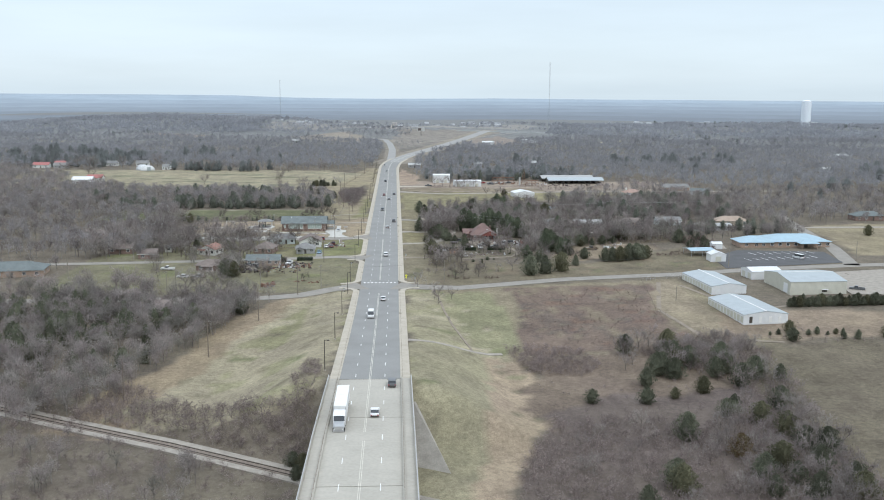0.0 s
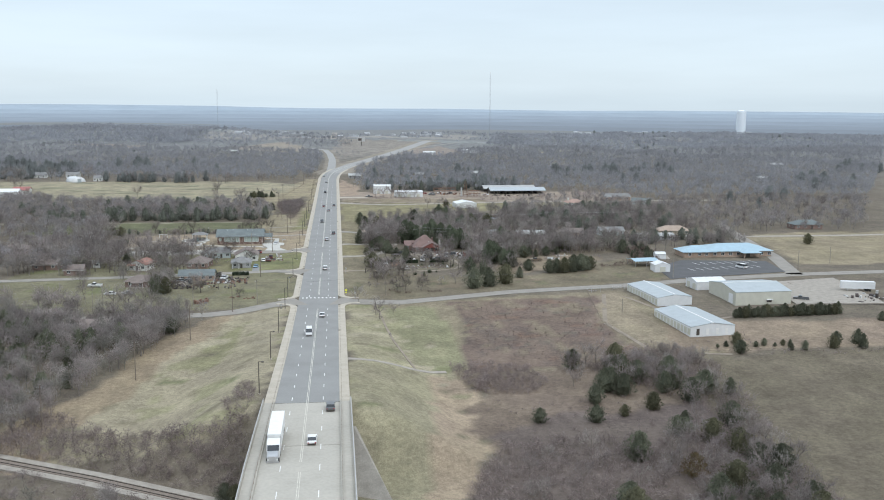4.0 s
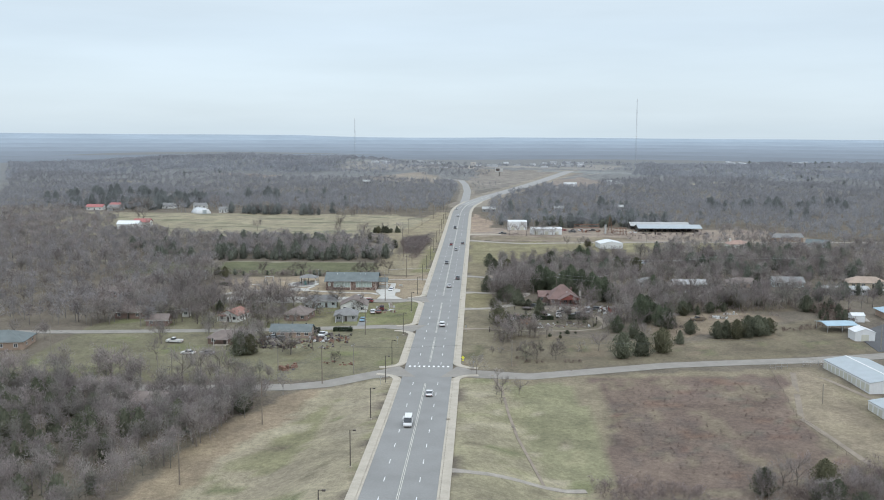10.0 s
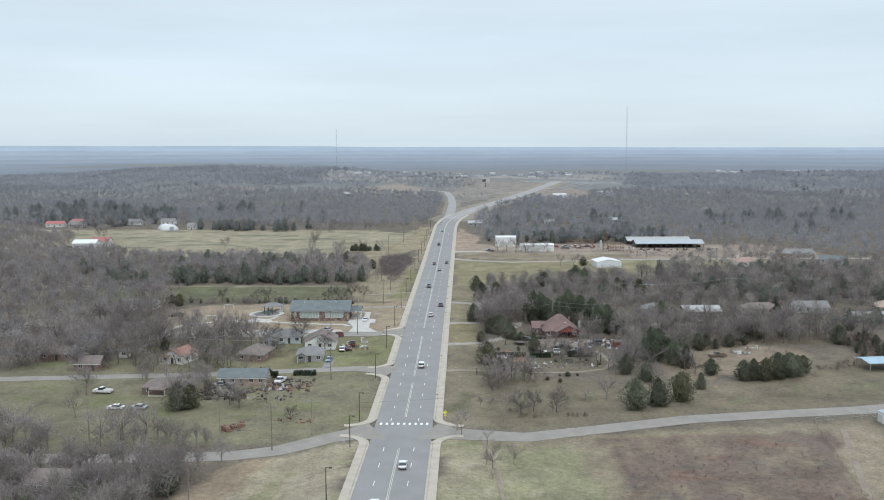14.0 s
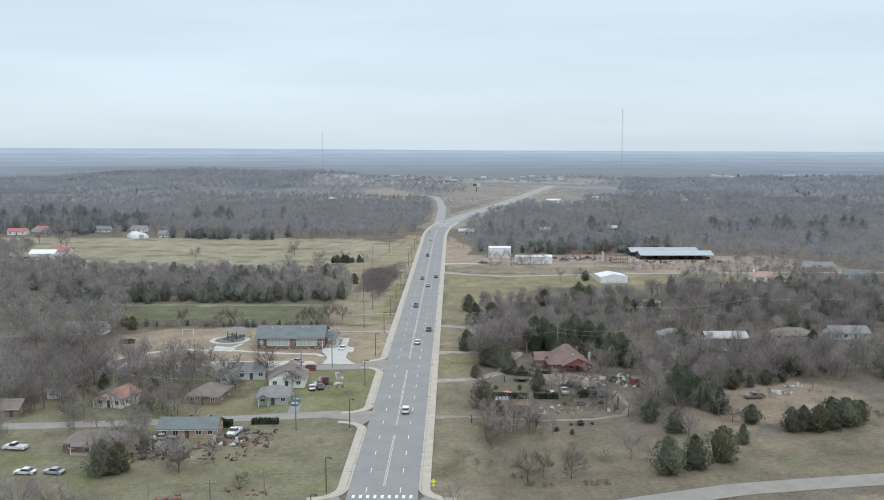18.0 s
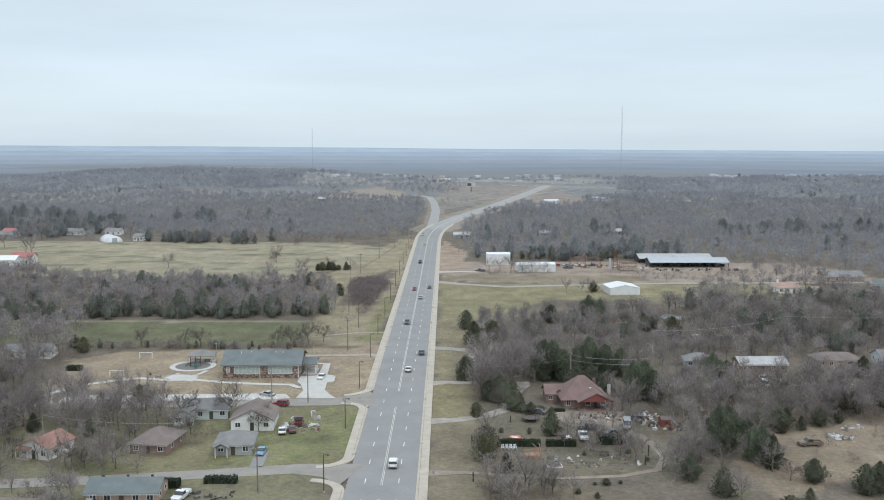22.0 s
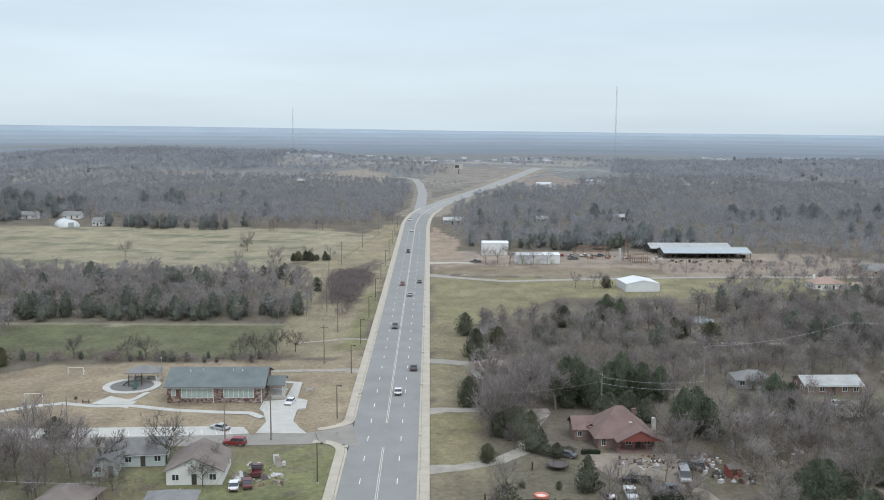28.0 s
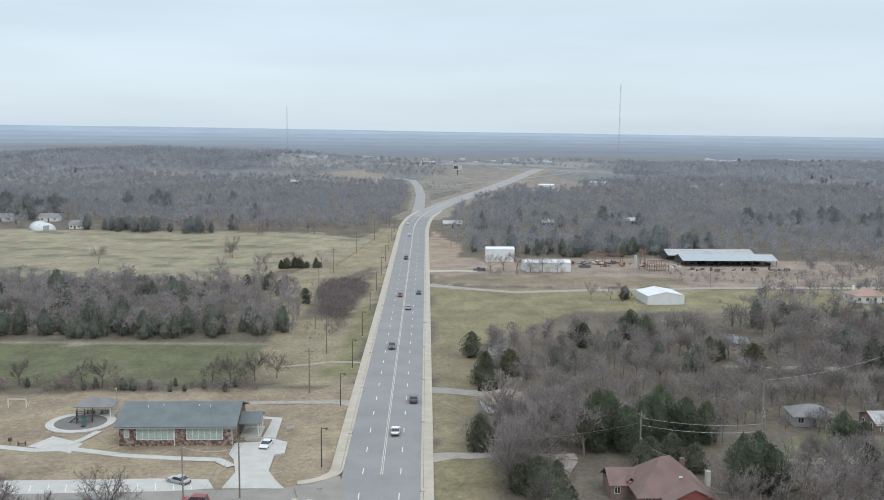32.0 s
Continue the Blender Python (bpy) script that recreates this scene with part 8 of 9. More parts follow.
def upole(x, y, h=11.0, rz=0, arm=True, label="wooden utility pole with a crossarm", mat="pole_wood"):
    ob = thing("utility_pole", x, y, rz, label, "utility pole", "utility poles")
    part("pole", Build().tube((0, 0, -0.5), (0, 0, h), 0.17, 0.11, n=8), mat, ob)
    if arm:
        part("crossarm", Build().box(0, 0.16, h - 0.9, 2.4, 0.12, 0.14), "pole_wood", ob)
        for u in (-1.05, -0.4, 0.4, 1.05):
            part("insulator", Build().tube((u, 0.16, h - 0.76), (u, 0.16, h - 0.5), 0.05, n=6), "junk_white", ob)
    return ob


LINE = [(-84, -176), (-64.6, -129.4), (-49.7, -93.3), (-40, -56), (-30.4, -20.2), (-25.5, 46), (-24.9, 114), (-20.7, 181), (-20.7, 222), (-28, 256), (-33, 311), (-33.6, 375), (-28, 440), (-22, 500), (-16, 570)]
for i, (x, y) in enumerate(LINE):
    a = LINE[min(i + 1, len(LINE) - 1)]
    c = LINE[max(i - 1, 0)]
    upole(x, y, 11.5 if i != 5 else 10, math.degrees(math.atan2(a[1] - c[1], a[0] - c[0])) - 90)
for (x0, y0), (x1, y1) in zip(LINE[:-1], LINE[1:]):
    for u in (-1.0, 0.0, 1.0):
        wire("power_line", (x0 + u, y0, gz(x0, y0) + 11), (x1 + u, y1, gz(x1, y1) + 11), 1.3)
OTHER = [(-77, -14, 9), (-78.5, -22, 8.5), (-77.5, -60, 9.5), (-126, 12, 9), (-22.5, -9.4, 9.5), (-77.5, 113, 9.5), (-72, 121, 8), (-35, 114, 10), (50.6, 130.5, 11.3), (73.8, 127, 12.2), (75.8, 134, 17), (138, 196, 10), (26, 2, 8.5), (110, -33, 5.5), (-83, 76, 9), (152, 30, 9), (236, 158, 10), (216, 44, 9), (240, 60, 8), (128, 342, 8), (22, 470, 10), (-72, 58, 8), (-46, -8, 8)]
for x, y, h in OTHER:
    upole(x, y, h, (x * 13) % 180, arm=h > 9, label="slim weathered grey wooden utility pole", mat="wood_grey")
for a, c, hh in (((50.6, 130.5), (73.8, 127), 10.0), ((138, 196), (200, 200), 9.6), ((50.6, 130.5), (20, 120), 9), ((-77, -14), (-126, 12), 8.4), ((-77, -14), (-78.5, -22), 8.2), ((-83, 76), (-47, 70), 7.5), ((-83, 76), (-105, 50), 7), ((-35, 114), (-77.5, 113), 9), ((-35, 114), (-24.9, 114), 9.5), ((26, 2), (110, 10), 7.8), ((26, 2), (-22.5, -9.4), 8.3), ((50.6, 130.5), (73.8, 127), 8.5), ((50.6, 130.5), (54, 120), 6)):
    wire("power_line", (a[0], a[1], gz(*a) + hh), (c[0], c[1], gz(*c) + hh), 0.9, 0.026 if a[1] > 20 else 0.018, "pale overhead service line" if a[1] > 20 else "black overhead service line", mat="galv" if a[1] > 20 else "wire")
wire("power_line", (75.8, 134, gz(75.8, 134) + 16.7), (138, 196, gz(138, 196) + 9.7), 1.6, 0.03, "pale overhead service line", mat="galv")
wire("power_line", (75.8, 134, gz(75.8, 134) + 11.5), (73.8, 127, gz(73.8, 127) + 11.8), 0.1, 0.03, "pale overhead service line", mat="galv")
sg = thing("crossing_sign", 10.6, 3.2, 0, "fluorescent yellow pedestrian crossing sign on a post", "road sign")
part("post", Build().tube((0, 0, 0), (0, 0, 2.9), 0.04, n=6), "galv", sg)
part("diamond", Build().prism([(0, 1.75), (0.55, 2.3), (0, 2.85), (-0.55, 2.3)], 1, -0.06, -0.03), "sign_yellow", sg)
part("arrow_plate", Build().box(0, -0.045, 1.25, 0.6, 0.03, 0.4), "sign_yellow", sg)
for x, y in ((-12.6, 32), (-13, -22), (14, -2), (11, 52)):
    s = thing("road_sign", x, y, 0, "small grey road sign on a thin post", "road sign", "small signs")
    part("post", Build().tube((0, 0, -0.2), (0, 0, 2.6), 0.04, n=6), "galv", s)
    part("plate", Build().box(0, -0.05, 1.9, 0.6, 0.03, 0.7), "galv", s)


def fence(pts, label, h=1.8, step=3.0, mat="galv", rails=2):
    ob = tagged(new("fence"), label, "fence")
    for (x0, y0), (x1, y1) in zip(pts[:-1], pts[1:]):
        L = math.hypot(x1 - x0, y1 - y0)
        n = max(1, int(L / step))
        for i in range(n + 1):
            x, y = x0 + (x1 - x0) * i / n, y0 + (y1 - y0) * i / n
            part("post", Build().tube((x, y, gz(x, y) - 0.3), (x, y, gz(x, y) + h), 0.05, n=5), mat, ob)
        for k in range(rails):
            z = h * (k + 1) / rails - 0.05
            part("rail", Build().tube((x0, y0, gz(x0, y0) + z), (x1, y1, gz(x1, y1) + z), 0.03, n=4), mat, ob)
    return ob


fence([(106, 1), (112, 3)], "galvanised chain-link fence panel beside the lane", 1.8, 2.0)
fence([(117.5, 5), (123, 7), (124, 2)], "galvanised chain-link gate beside the storage sheds", 1.8, 2.0)
fence([(106, 1), (99, -45), (103, -80), (160, -84), (230, -82)], "thin wire field fence on posts", 1.2, 4.0, "pole_wood", 2)
fence([(-36, 384), (-30, 430), (-22, 500), (-18, 545)], "wire pasture fence on wooden posts", 1.2, 6.0, "pole_wood", 2)
fence([(-115, 190), (-36, 197)], "wire field fence on wooden posts", 1.1, 6.0, "pole_wood", 2)
fence([(22, 66), (22, 110)], "low dark garden fence beside the grass", 1.1, 3.0, "pole_wood", 2)
fence([(100, 376), (200, 376)], "rusty pipe fence round the work yard", 1.2, 5.0, "junk_rust", 2)

# hedges and clutter


def hedge(x, y, rz, L, Wd, h, label="clipped dark green hedge", seed=0):
    r = np.random.RandomState(seed)
    n = int(L * Wd * h * 60) + 80
    P = np.stack([r.uniform(-L / 2, L / 2, n), r.uniform(-Wd / 2, Wd / 2, n), r.uniform(0, h, n)], -1)
    V = spray(r, P, unit(r.normal(size=(n, 3)) + (0, 0, 0.5)), r.uniform(0.2, 0.45, n), r.uniform(0.15, 0.3, n))
    # the dense inner mass that closes the gaps between leaves
    m = 8
    for i in range(m):
        a, c = -L / 2 + L * i / m, -L / 2 + L * (i + 1) / m
        t, s = h * r.uniform(0.82, 0.98), Wd / 2 * r.uniform(0.8, 0.98)
        q = [(a, -s, 0), (c, -s, 0), (c, -s, t), (a, -s, t), (a, s, t), (c, s, t), (c, s, 0), (a, s, 0)]
        V = np.concatenate([V, np.array([q[k] for k in (0, 1, 2, 0, 2, 3, 3, 2, 5, 3, 5, 4, 4, 5, 6, 4, 6, 7, 0, 3, 4, 0, 4, 7, 1, 6, 5, 1, 5, 2)], float)])
    n += m * 10
    ob = new("hedge", big_mesh("hedge", V, tri_faces(n), M["hedge"]))
    ob.matrix_basis = pose(x, y, gz(x, y), 0, 0, rz)
    tagged(ob, label, "hedge", "hedges")


hedge(-56.5, 38.8, 1, 5.2, 1.1, 1.1, seed=1)
hedge(-44.6, 49, 0, 4.0, 2.2, 1.8, seed=2)
hedge(-34.5, 51.5, 0, 7, 2.0, 1.5, seed=3)
hedge(31.2, 76.6, 0, 10.4, 1.5, 1.7, "long clipped dark green hedge across the garden", 4)
hedge(41.4, 76.7, 0, 7.2, 1.4, 1.6, "long clipped dark green hedge across the garden", 5)
hedge(44, 105.8, 0, 4, 1.0, 0.9, seed=8)
hedge(24, 183.5, 0, 5, 1.0, 1.3, seed=9)
hedge(-105, 151, 0, 5, 2.2, 1.6, "dark evergreen bush beside the lawn", 10)
for k in range(24):
    cedar(149 + 1.75 * k, -42.5 + 0.1 * k + 0.8 * (k % 2), 2.9 + 0.35 * (k % 4), k)
for k in range(8):
    cedar(128 + 3.2 * k, -77 + (k % 2), 1.2 + 0.5 * (k % 3), k)


def scrap_heap(x, y, rx, ry, n, seed, label, mat, size):
    """Far scrap, joined: small crates, drums and poles lying about."""
    r = random.Random(seed)
    b = Build()
    for i in range(n):
        px, py, s = x + r.uniform(-rx, rx), y + r.uniform(-ry, ry), size * r.uniform(0.4, 1.4)
        z = gz(px, py) - 0.05
        if i % 3 == 0:
            b.tube((px, py, z), (px, py, z + 0.9 * s), 0.35 * s, n=7)
        elif i % 3 == 1:
            b.box(px, py, z, 1.3 * s, 0.9 * s, 0.6 * s, r.uniform(0, 180), 0.85)
        else:
            b.tube((px - s, py, z + 0.1), (px + s, py + 0.4 * s, z + 0.4 * s), 0.12, n=5)
    tagged(new("scrap_heap", b.mesh("scrap_heap", M[mat])), label, "scrap", kind="stuff")


def clutter(x, y, rx, ry, n, seed, label, mats=("junk_dark", "junk_rust", "junk_white", "wood_grey"), size=0.9):
    """Yard junk: each piece a small object of its own shape."""
    r = random.Random(seed)
    for i in range(n):
        px, py = x + r.uniform(-rx, rx), y + r.uniform(-ry, ry)
        ob = thing("yard_junk", px, py, r.uniform(0, 180), label, "junk", "yard junk %d" % seed)
        s = size * r.uniform(0.4, 1.4)
        m = r.choice(mats)
        if i % 3 == 0:
            part("drum", Build().tube((0, 0, 0), (0, 0, 0.9 * s), 0.3 * s, n=8), m, ob)
            part("board", Build().box(0.5 * s, 0, 0, 1.2 * s, 0.4 * s, 0.15), m, ob)
        elif i % 3 == 1:
            part("crate", Build().box(0, 0, 0, s, 0.8 * s, 0.6 * s, 0, 0.85), m, ob)
            part("crate", Build().box(0.2 * s, 0.5 * s, 0, 0.5 * s, 0.5 * s, 0.8 * s, 30), r.choice(mats), ob)
        else:
            part("tarp", Build().tube((0, 0, 0), (0, 0, 0.7 * s), 0.9 * s, 0.15 * s, n=7), m, ob)
            part("pole", Build().tube((-0.8 * s, 0, 0.1), (0.8 * s, 0.2, 0.5 * s), 0.05, n=4), m, ob)


BRIGHT = ("junk_white", "junk_dark", "car_dark_grey", "junk_rust", "junk_dark", "wood_grey", "junk_white", "junk_dark")
clutter(56, 100.6, 7, 1.8, 30, 1, "household junk strewn in front of the porch", BRIGHT, 0.75)
clutter(66, 99, 3.5, 6, 38, 2, "household junk strewn in the yard", BRIGHT, 0.85)
clutter(70, 91.5, 4, 2.5, 30, 3, "pile of white and rusty discarded goods", BRIGHT, 0.85)
clutter(111.6, 83.5, 2.6, 1.4, 30, 4, "heap of white rubbish on the grass", ("junk_white", "junk_white", "wood_grey"), 0.75)
clutter(118, 90, 3, 1.5, 6, 5, "heap of rubbish on the grass", ("junk_white", "wood_grey"), 1.0)
clutter(-58, 33, 4, 4, 22, 6, "yard junk beside the ranch house", ("junk_dark", "junk_rust", "junk_dark", "wood_grey"), 1.2)
clutter(-46.5, 33, 3.5, 2, 12, 7, "yard junk on the ranch house lawn", ("junk_rust", "junk_dark", "wood_grey"), 0.9)
clutter(-40, 36, 4, 4, 20, 8, "yard junk behind the pickup", ("junk_dark", "junk_rust", "junk_white"), 1.1)
clutter(-33, 36, 3, 4, 16, 9, "brush and yard junk on the lawn", ("junk_dark", "wood_grey", "junk_rust"), 1.0)
clutter(-44, -4.5, 2.4, 2.2, 16, 10, "heap of rusty scrap beside the street", ("junk_rust", "junk_rust", "junk_dark"), 1.2)
clutter(-23.5, 93, 5, 6, 34, 11, "boat, boards and scrap on the lawn", ("junk_white", "junk_rust", "wood_grey", "junk_dark", "wood_grey"), 0.9)
clutter(43, 67, 12, 7, 34, 12, "garden ornaments and pots in dry beds", ("wood_grey", "junk_white", "pole_wood", "junk_dark", "junk_rust"), 0.55)
scrap_heap(60, 100, 9, 4, 40, 33, "small pale household things strewn before the porch", "junk_white", 0.4)
scrap_heap(61, 100, 9, 5, 40, 34, "small rusty household things strewn before the porch", "junk_rust", 0.45)
scrap_heap(-55, 27, 6, 6, 34, 38, "dark scrap round the parked truck", "junk_dark", 1.0)
scrap_heap(-36, 42, 6, 4, 30, 39, "dark boards and scrap beside the drive", "junk_dark", 0.9)
scrap_heap(-29, 3, 5, 2.5, 22, 40, "rusty scrap on the lawn", "junk_rust", 0.6)
scrap_heap(-46, 29, 16, 7, 60, 35, "dark scrap and boards spread over the ranch house lawn", "junk_dark", 0.7)
scrap_heap(-48, 29, 15, 7, 40, 36, "rusty scrap spread over the ranch house lawn", "junk_rust", 0.6)
scrap_heap(-50, 30, 15, 6, 26, 37, "pale scrap spread over the ranch house lawn", "junk_white", 0.5)
scrap_heap(212, -20, 10, 6, 30, 13, "scrap pallets and parts in the gravel yard", "junk_dark", 1.4)
scrap_heap(214, -16, 9, 6, 16, 23, "pale boxes and tanks in the gravel yard", "junk_white", 1.2)
scrap_heap(105, 404, 26, 6, 40, 14, "rusty scrap and parts in the work yard", "junk_rust", 1.5)
scrap_heap(104, 402, 26, 6, 18, 24, "pale scrap in the work yard", "junk_white", 1.3)
scrap_heap(155, 390, 24, 3, 30, 15, "dark scrap in front of the open barn", "junk_dark", 1.5)
scrap_heap(-250, 405, 22, 6, 18, 16, "farm clutter beside the barn", "junk_dark", 1.6)
clutter(86, 104, 4, 5, 8, 17, "pale scraps among bare trees", ("junk_white", "wood_grey"), 0.9)

sw = thing("playhouse", 33.7, 68.2, 8, "orange-stained timber play deck with rails and a ladder", "playhouse")
part("deck", Build().box(0, 0, 0.75, 3.6, 2.2, 0.1), "orange_wood", sw)
for u in (-1.75, 0, 1.75):
    for v in (-1.05, 1.05):
        part("post", Build().box(u, v, 0, 0.12, 0.12, 1.75 if v > 0 or u else 0.8), "orange_wood", sw)
for v in (-1.05, 1.05):
    for z in (1.15, 1.6):
        part("rail", Build().box(0.9 if v < 0 else 0, v, z, 1.8 if v < 0 else 3.6, 0.06, 0.14), "orange_wood", sw)
for i in range(12):
    part("board", Build().box(-1.65 + 0.3 * i, -1.12, 0.1, 0.22, 0.05, 0.62), "orange_wood", sw)
for u in (-0.35, 0.35):
    part("ladder_rail", Build().tube((0.6 + u, -1.9, 0), (0.6 + u, -1.1, 1.7), 0.06, n=5), "orange_wood", sw)
for i in range(4):
    part("rung", Build().box(0.6, -1.8 + 0.19 * i, 0.25 + 0.4 * i, 0.7, 0.08, 0.06), "orange_wood", sw)
part("swing_beam", Build().tube((1.7, 1.0, 1.7), (0.2, 1.3, 3.0), 0.08, n=5), "orange_wood", sw)
part("swing_beam", Build().tube((1.8, -1.0, 1.7), (1.9, 1.4, 3.0), 0.08, n=5), "orange_wood", sw)
for i in range(4):
    ch = thing("garden_chair", 27.2 + 0.98 * i, 74.0, 4 * i - 6, "white high-backed garden chair in a row", "chair", "white chairs")
    part("seat", Build().box(0, 0, 0.4, 0.66, 0.62, 0.06), "metal_white", ch)
    part("backrest", Build().box(0, 0.32, 0.42, 0.66, 0.06, 0.8), "metal_white", ch)
    for u in (-0.36, 0.36):
        part("armrest", Build().box(u, -0.02, 0.62, 0.12, 0.66, 0.05), "metal_white", ch)
        for v in (-0.26, 0.26):
            part("leg", Build().box(u, v, 0, 0.07, 0.07, 0.62), "metal_white", ch)
pw = thing("paddling_pool", 30.8, 82.6, 8, "small orange-red plastic paddling pool with a pale inside", "paddling pool")
part("rim", ring(1.0, 1.35, 0.0, 0.4, 20), "pool_red", pw)
part("bottom", Build().tube((0, 0, 0.02), (0, 0, 0.2), 1.02, n=20), "pool_pale", pw)
# cow statue as one plain patched shape
cw = Build()
for p0, p1, r0, r1 in (((-1.3, 0, 1.75), (-0.4, 0, 1.7), 0.5, 0.66), ((-0.4, 0, 1.7), (0.9, 0, 1.75), 0.66, 0.6), ((0.9, 0, 1.75), (1.3, 0, 1.9), 0.6, 0.4), ((1.2, 0, 1.9), (1.75, 0, 2.35), 0.4, 0.27), ((1.65, 0, 2.4), (2.2, 0, 2.1), 0.28, 0.15), ((-1.1, -0.35, 0), (-1.05, -0.35, 1.5), 0.13, 0.22), ((-1.1, 0.35, 0), (-1.05, 0.35, 1.5), 0.13, 0.22), ((0.95, -0.32, 0), (0.95, -0.32, 1.5), 0.12, 0.2), ((0.95, 0.32, 0), (0.95, 0.32, 1.5), 0.12, 0.2), ((-1.75, 0, 0.7), (-1.65, 0, 1.9), 0.05, 0.07)):
    cw.tube(p0, p1, r0, r1, 10)
co = new("garden_statue", cw.mesh("garden_statue", M["statue"]))
co.matrix_basis = pose(42.9, 79.3, gz(42.9, 79.3), 0, 0, 170)
co.scale = (0.8, 0.8, 0.8)
tagged(co, "large black-and-white cow statue beside the hedge", "statue")
tp = thing("trampoline", 35.9, 97.5, 0, "round black trampoline with a dark rim", "trampoline")
part("mat", Build().tube((0, 0, 0.82), (0, 0, 0.86), 1.9, n=20), "junk_dark", tp)
part("rim", ring(1.9, 2.2, 0.78, 0.9, 24), "pole_dark", tp)
for i in range(6):
    part("leg", Build().tube((2.05 * math.cos(i * 1.047), 2.05 * math.sin(i * 1.047), 0), (2.05 * math.cos(i * 1.047), 2.05 * math.sin(i * 1.047), 0.8), 0.04, n=5), "pole_dark", tp)
pd = Build().prism([(4.5 * math.cos(a / 8 * math.pi) * (1 + 0.2 * math.sin(a * 2.1)), 7 * math.sin(a / 8 * math.pi) * (1 + 0.15 * math.cos(a * 1.7))) for a in range(16)], 2, -0.1, 0.12)
po = new("pond", pd.mesh("pond", material("pond_water", (0.12, 0.13, 0.13), 0.06, var=0.05, spec=0.6)))
po.matrix_basis = pose(107, 243, 0.1)
tagged(po, "small pale pond reflecting the sky among bare trees", "pond", kind="structure")

# garden beds and ornaments in front of the red-roofed house


def raised_bed(x, y, rz, w, d, h, label, seed, mat="wood_grey"):
    """A timber-edged bed: four boards, a soil fill and dry clumps standing in it."""
    ob = thing("garden_bed", x, y, rz, label, "garden bed", "garden beds")
    for v in (-d / 2, d / 2):
        part("board", Build().box(0, v, -0.05, w, 0.12, h), mat, ob)
    for u in (-w / 2, w / 2):
        part("board", Build().box(u, 0, -0.05, 0.12, d - 0.12, h), mat, ob)
    part("soil", Build().box(0, 0, -0.05, w - 0.14, d - 0.14, h * 0.8), "dirt", ob)
    r = np.random.RandomState(seed)
    n = int(30 * w * d)
    P = np.stack([r.uniform(-w / 2.3, w / 2.3, n), r.uniform(-d / 2.3, d / 2.3, n), np.full(n, h * 0.7)], -1)
    V = spray(r, P, unit(r.normal(size=(n, 3)) * 0.5 + (0, 0, 1)), r.uniform(0.25, 0.7, n), r.uniform(0.05, 0.12, n))
    c = new("dry_plants", crown_mesh(V, "brush"))
    c.parent = ob


def bush(x, y, w, h, k=0, label="rounded dark evergreen bush on the lawn"):
    ob = thing("bush", x, y, 70 * k, label, "bush", "garden bushes")
    ob.scale = (w / 4.2, w / 4.2, h / 5.0)
    c = new("foliage", CEDAR_MESH[(0, 4, 2)[k % 3]][1])
    c.parent = ob


raised_bed(38.2, 62.4, 5, 3.2, 2.6, 0.35, "white-edged garden bed with dry stems", 1, "trim")
raised_bed(42.4, 63.4, -8, 3.0, 1.8, 0.3, "timber-edged garden bed with dry stems", 2)
raised_bed(46.6, 63.6, 4, 3.4, 1.6, 0.3, "timber-edged garden bed with dry stems", 3)
raised_bed(52.9, 63.0, -3, 6.0, 1.0, 0.35, "long timber-edged garden bed with dry stems", 4)
raised_bed(54.2, 69.2, 2, 3.0, 1.4, 0.3, "timber-edged garden bed with dry stems", 5)
raised_bed(36.5, 60.0, 12, 2.2, 1.2, 0.3, "timber-edged garden bed with dry stems", 6)
tb = thing("garden_bench", 50.6, 69.6, 4, "dark slatted garden bench on the lawn", "bench")
for v in (-0.18, 0.0, 0.18):
    part("seat_slat", Build().box(0, v, 0.42, 2.2, 0.14, 0.05), "junk_dark", tb)
for z in (0.62, 0.82):
    part("back_slat", Build().box(0, 0.3, z, 2.2, 0.06, 0.14), "junk_dark", tb)
for u in (-0.95, 0.95):
    part("leg", Build().box(u, -0.2, 0, 0.1, 0.1, 0.42), "junk_dark", tb)
    part("leg", Build().box(u, 0.28, 0, 0.1, 0.1, 0.98), "junk_dark", tb)
wc = thing("garden_chair", 57.3, 62.6, 30, "white garden chair beside the curving drive", "chair", "white chairs")
part("seat", Build().box(0, 0, 0.4, 0.66, 0.62, 0.06), "metal_white", wc)
part("backrest", Build().box(0, 0.32, 0.42, 0.66, 0.06, 0.8), "metal_white", wc)
for u in (-0.36, 0.36):
    part("armrest", Build().box(u, -0.02, 0.62, 0.12, 0.66, 0.05), "metal_white", wc)
    for v in (-0.26, 0.26):
        part("leg", Build().box(u, v, 0, 0.07, 0.07, 0.62), "metal_white", wc)
for x, y, h in ((58.9, 63.6, 2.2), (60.9, 69.6, 2.6), (20.0, 78.4, 2.2), (19.6, 52.8, 2.0), (30.6, 96.5, 1.6)):
    gp = thing("garden_post", x, y, 0, "dark weathered timber post with a pointed cap", "post", "garden posts")
    part("shaft", Build().box(0, 0, -0.2, 0.3, 0.3, h), "pole_dark", gp)
    part("cap", Build().tube((0, 0, h - 0.2), (0, 0, h + 0.15), 0.26, 0.04, 8), "pole_dark", gp)
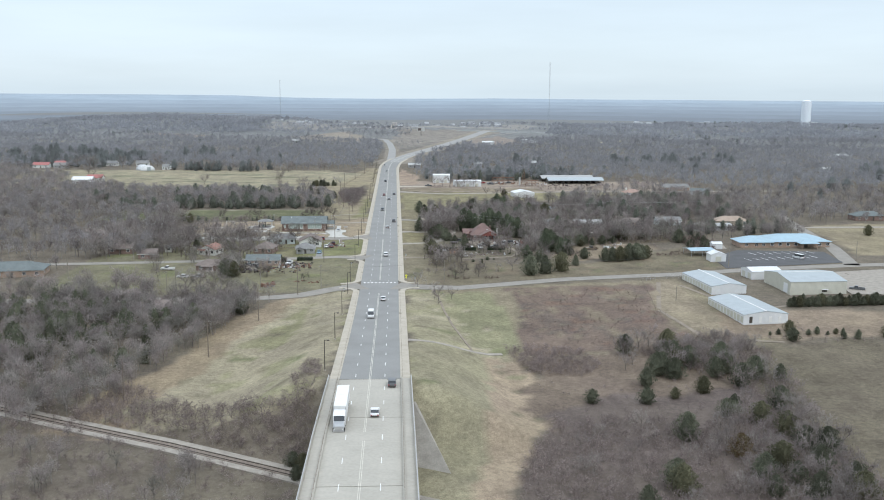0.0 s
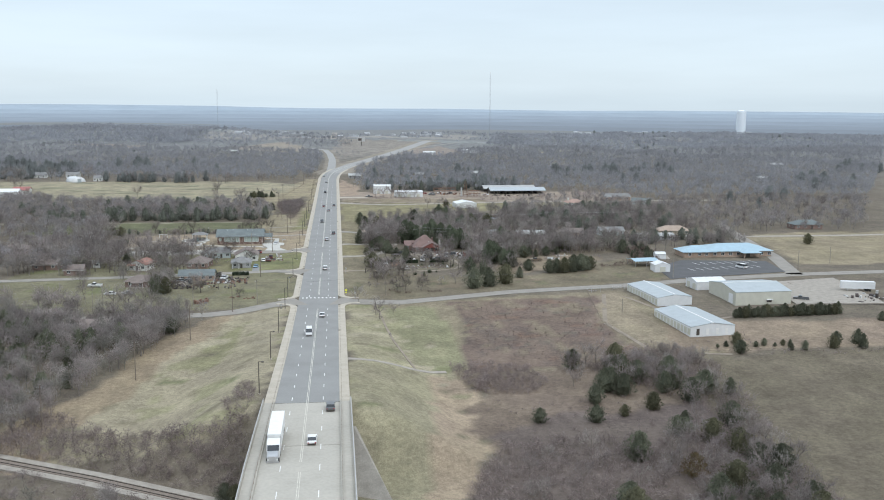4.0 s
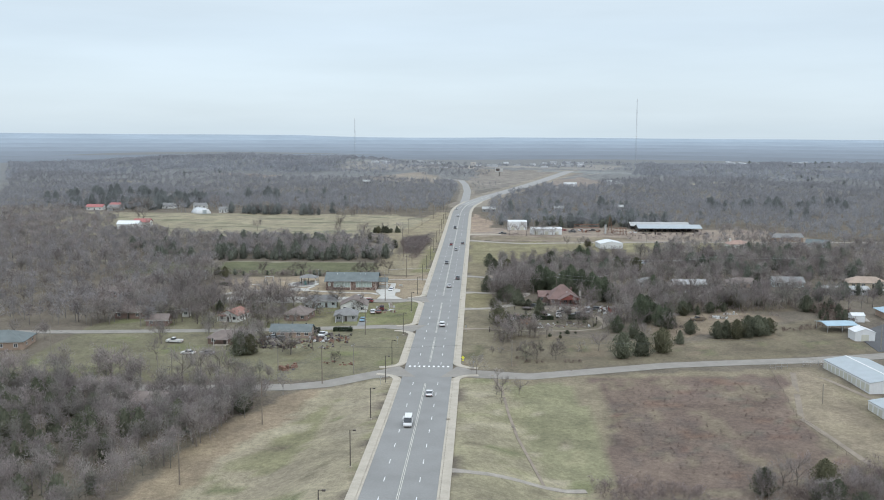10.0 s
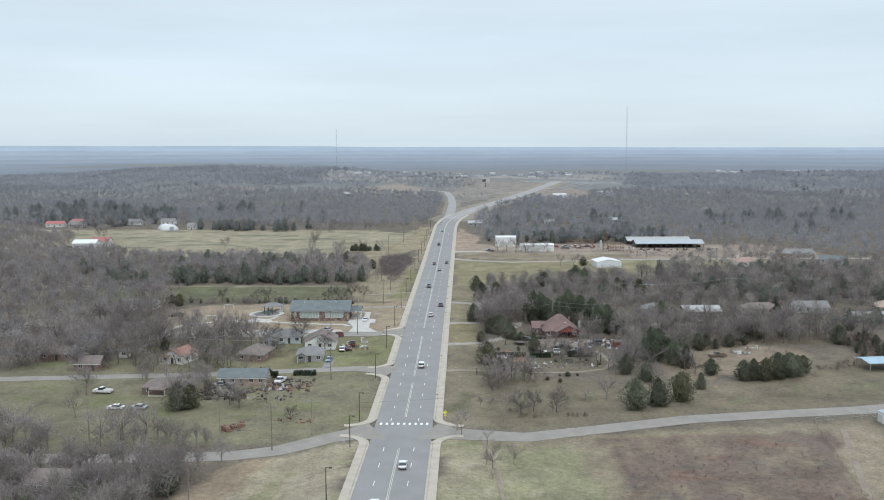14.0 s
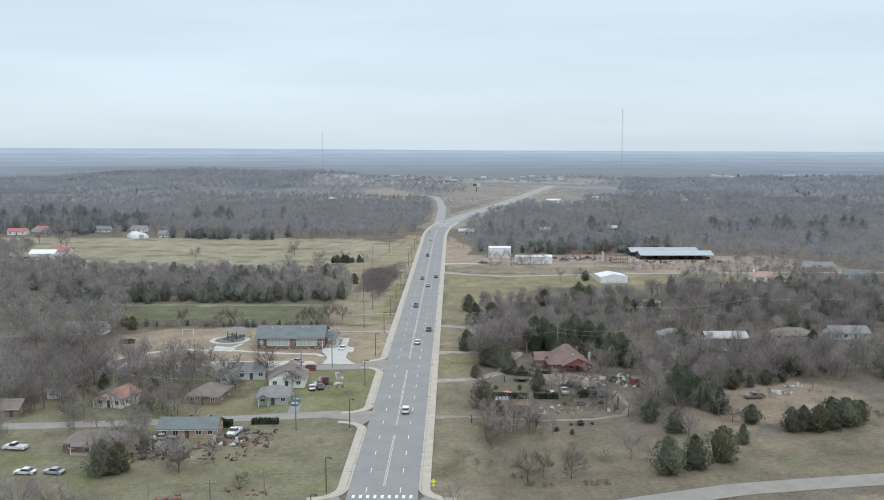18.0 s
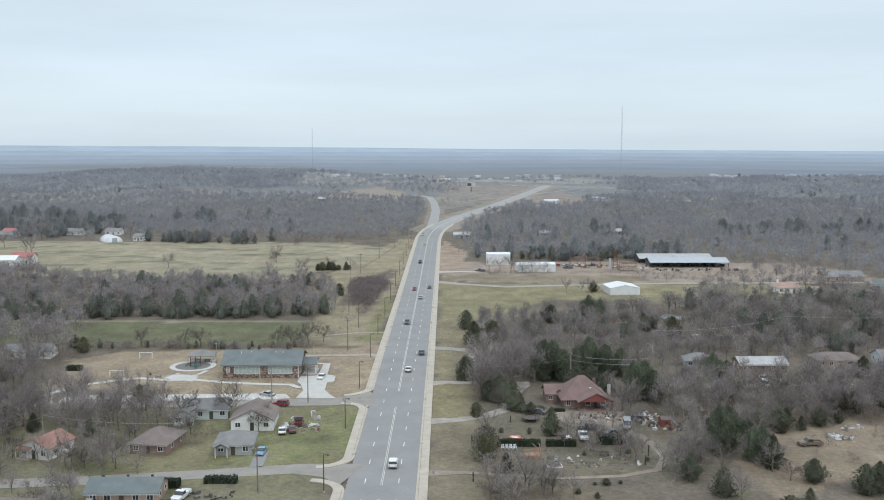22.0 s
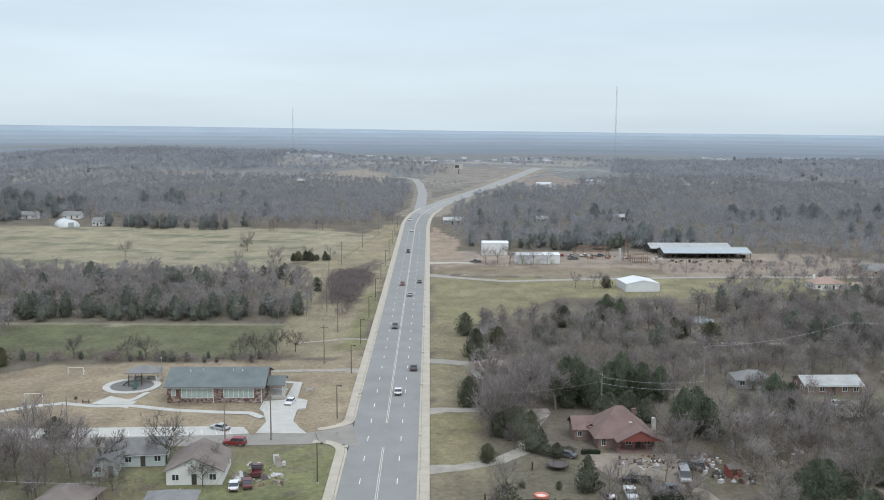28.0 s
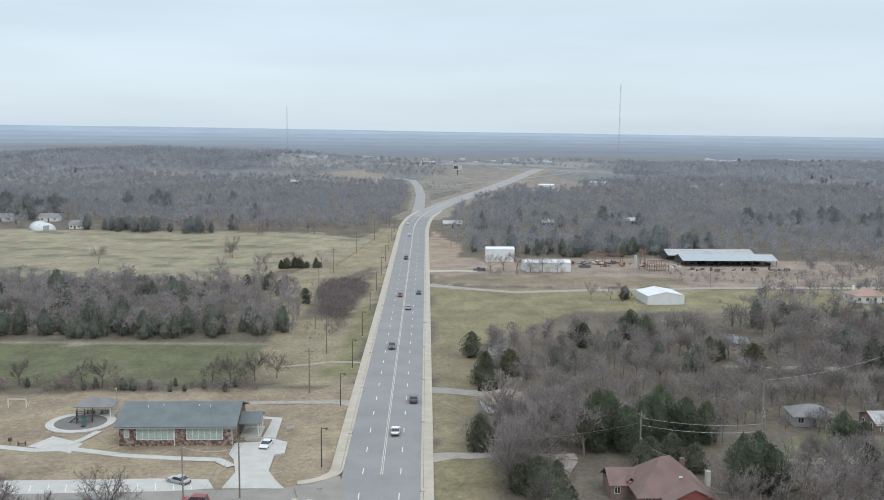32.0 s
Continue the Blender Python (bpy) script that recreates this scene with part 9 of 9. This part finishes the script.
for k, (x, y, w, h) in enumerate(((47.9, 50.8, 2.2, 1.5), (41.2, 45.8, 1.3, 1.2), (44.8, 43.1, 1.2, 1.4), (51.1, 51.5, 1.0, 0.8), (45.5, 50.8, 0.9, 0.7), (27.6, 87.2, 1.5, 1.3), (34.6, 86.2, 1.4, 1.7), (34.9, 105.6, 3.6, 2.2), (39.2, 105.0, 3.0, 2.0), (46.0, 70.0, 1.2, 0.9), (56.5, 71.5, 1.6, 1.0), (60.0, 66.0, 1.2, 1.0))):
    bush(x, y, w, h, k)
hedge(55.0, 78.6, 0, 8.4, 2.4, 1.6, "broad spreading dark juniper hedge", 80)
nt = thing("net_frame", 35.9, 97.5, 0, "thin dark poles of a trampoline net", "net frame")
for i in range(6):
    part("pole", Build().tube((2.25 * math.cos(i * 1.047), 2.25 * math.sin(i * 1.047), 0), (2.25 * math.cos(i * 1.047), 2.25 * math.sin(i * 1.047), 2.4), 0.035, n=5), "pole_dark", nt)
part("top_ring", ring(2.2, 2.28, 2.36, 2.42, 24), "pole_dark", nt)
rb = thing("small_shed", 70.1, 93.2, 12, "small dark red timber shed among discarded goods", "shed")
part("wall", gable_walls(2.6, 2.2, 1.9, 0.6, "x", 0.2), "siding_red", rb)
part("roof", gable_roof(2.6, 2.2, 1.9, 0.6, 0.2, 0.08, "x"), "roof_brown", rb)
door(rb, 0, -1.1, 0.0, 0.8, 1.7, "-y")
# boards and panels lying or leaning on the lawn beside the white house
for k, (x, y, rz, w, d, tilt) in enumerate(((-20.8, 97.7, 20, 1.2, 2.4, 62), (-20.4, 93.6, 5, 2.0, 1.2, 0), (-19.3, 89.6, 8, 2.2, 1.3, 0), (-21.4, 99.4, 15, 1.2, 2.2, 58), (-23.0, 90.6, 50, 2.6, 0.5, 0), (-26.0, 97.5, 80, 2.2, 0.8, 0), (-22.0, 92.0, 100, 1.6, 0.9, 0))):
    pn = thing("panel", x, y, rz, "pale weathered sheet of board on the lawn", "board", "loose boards")
    q = part("sheet", Build().box(0, 0, 0.02, w, d, 0.06), "junk_white" if k % 2 else "wood_grey", pn)
    q.matrix_basis = pose(0, 0, 0.02 + 0.5 * d * math.sin(radians(tilt)), tilt, 0, 0)
    part("batten", Build().box(0, -d / 2 + 0.1, 0, w * 0.9, 0.1, 0.05), "wood_grey", pn)
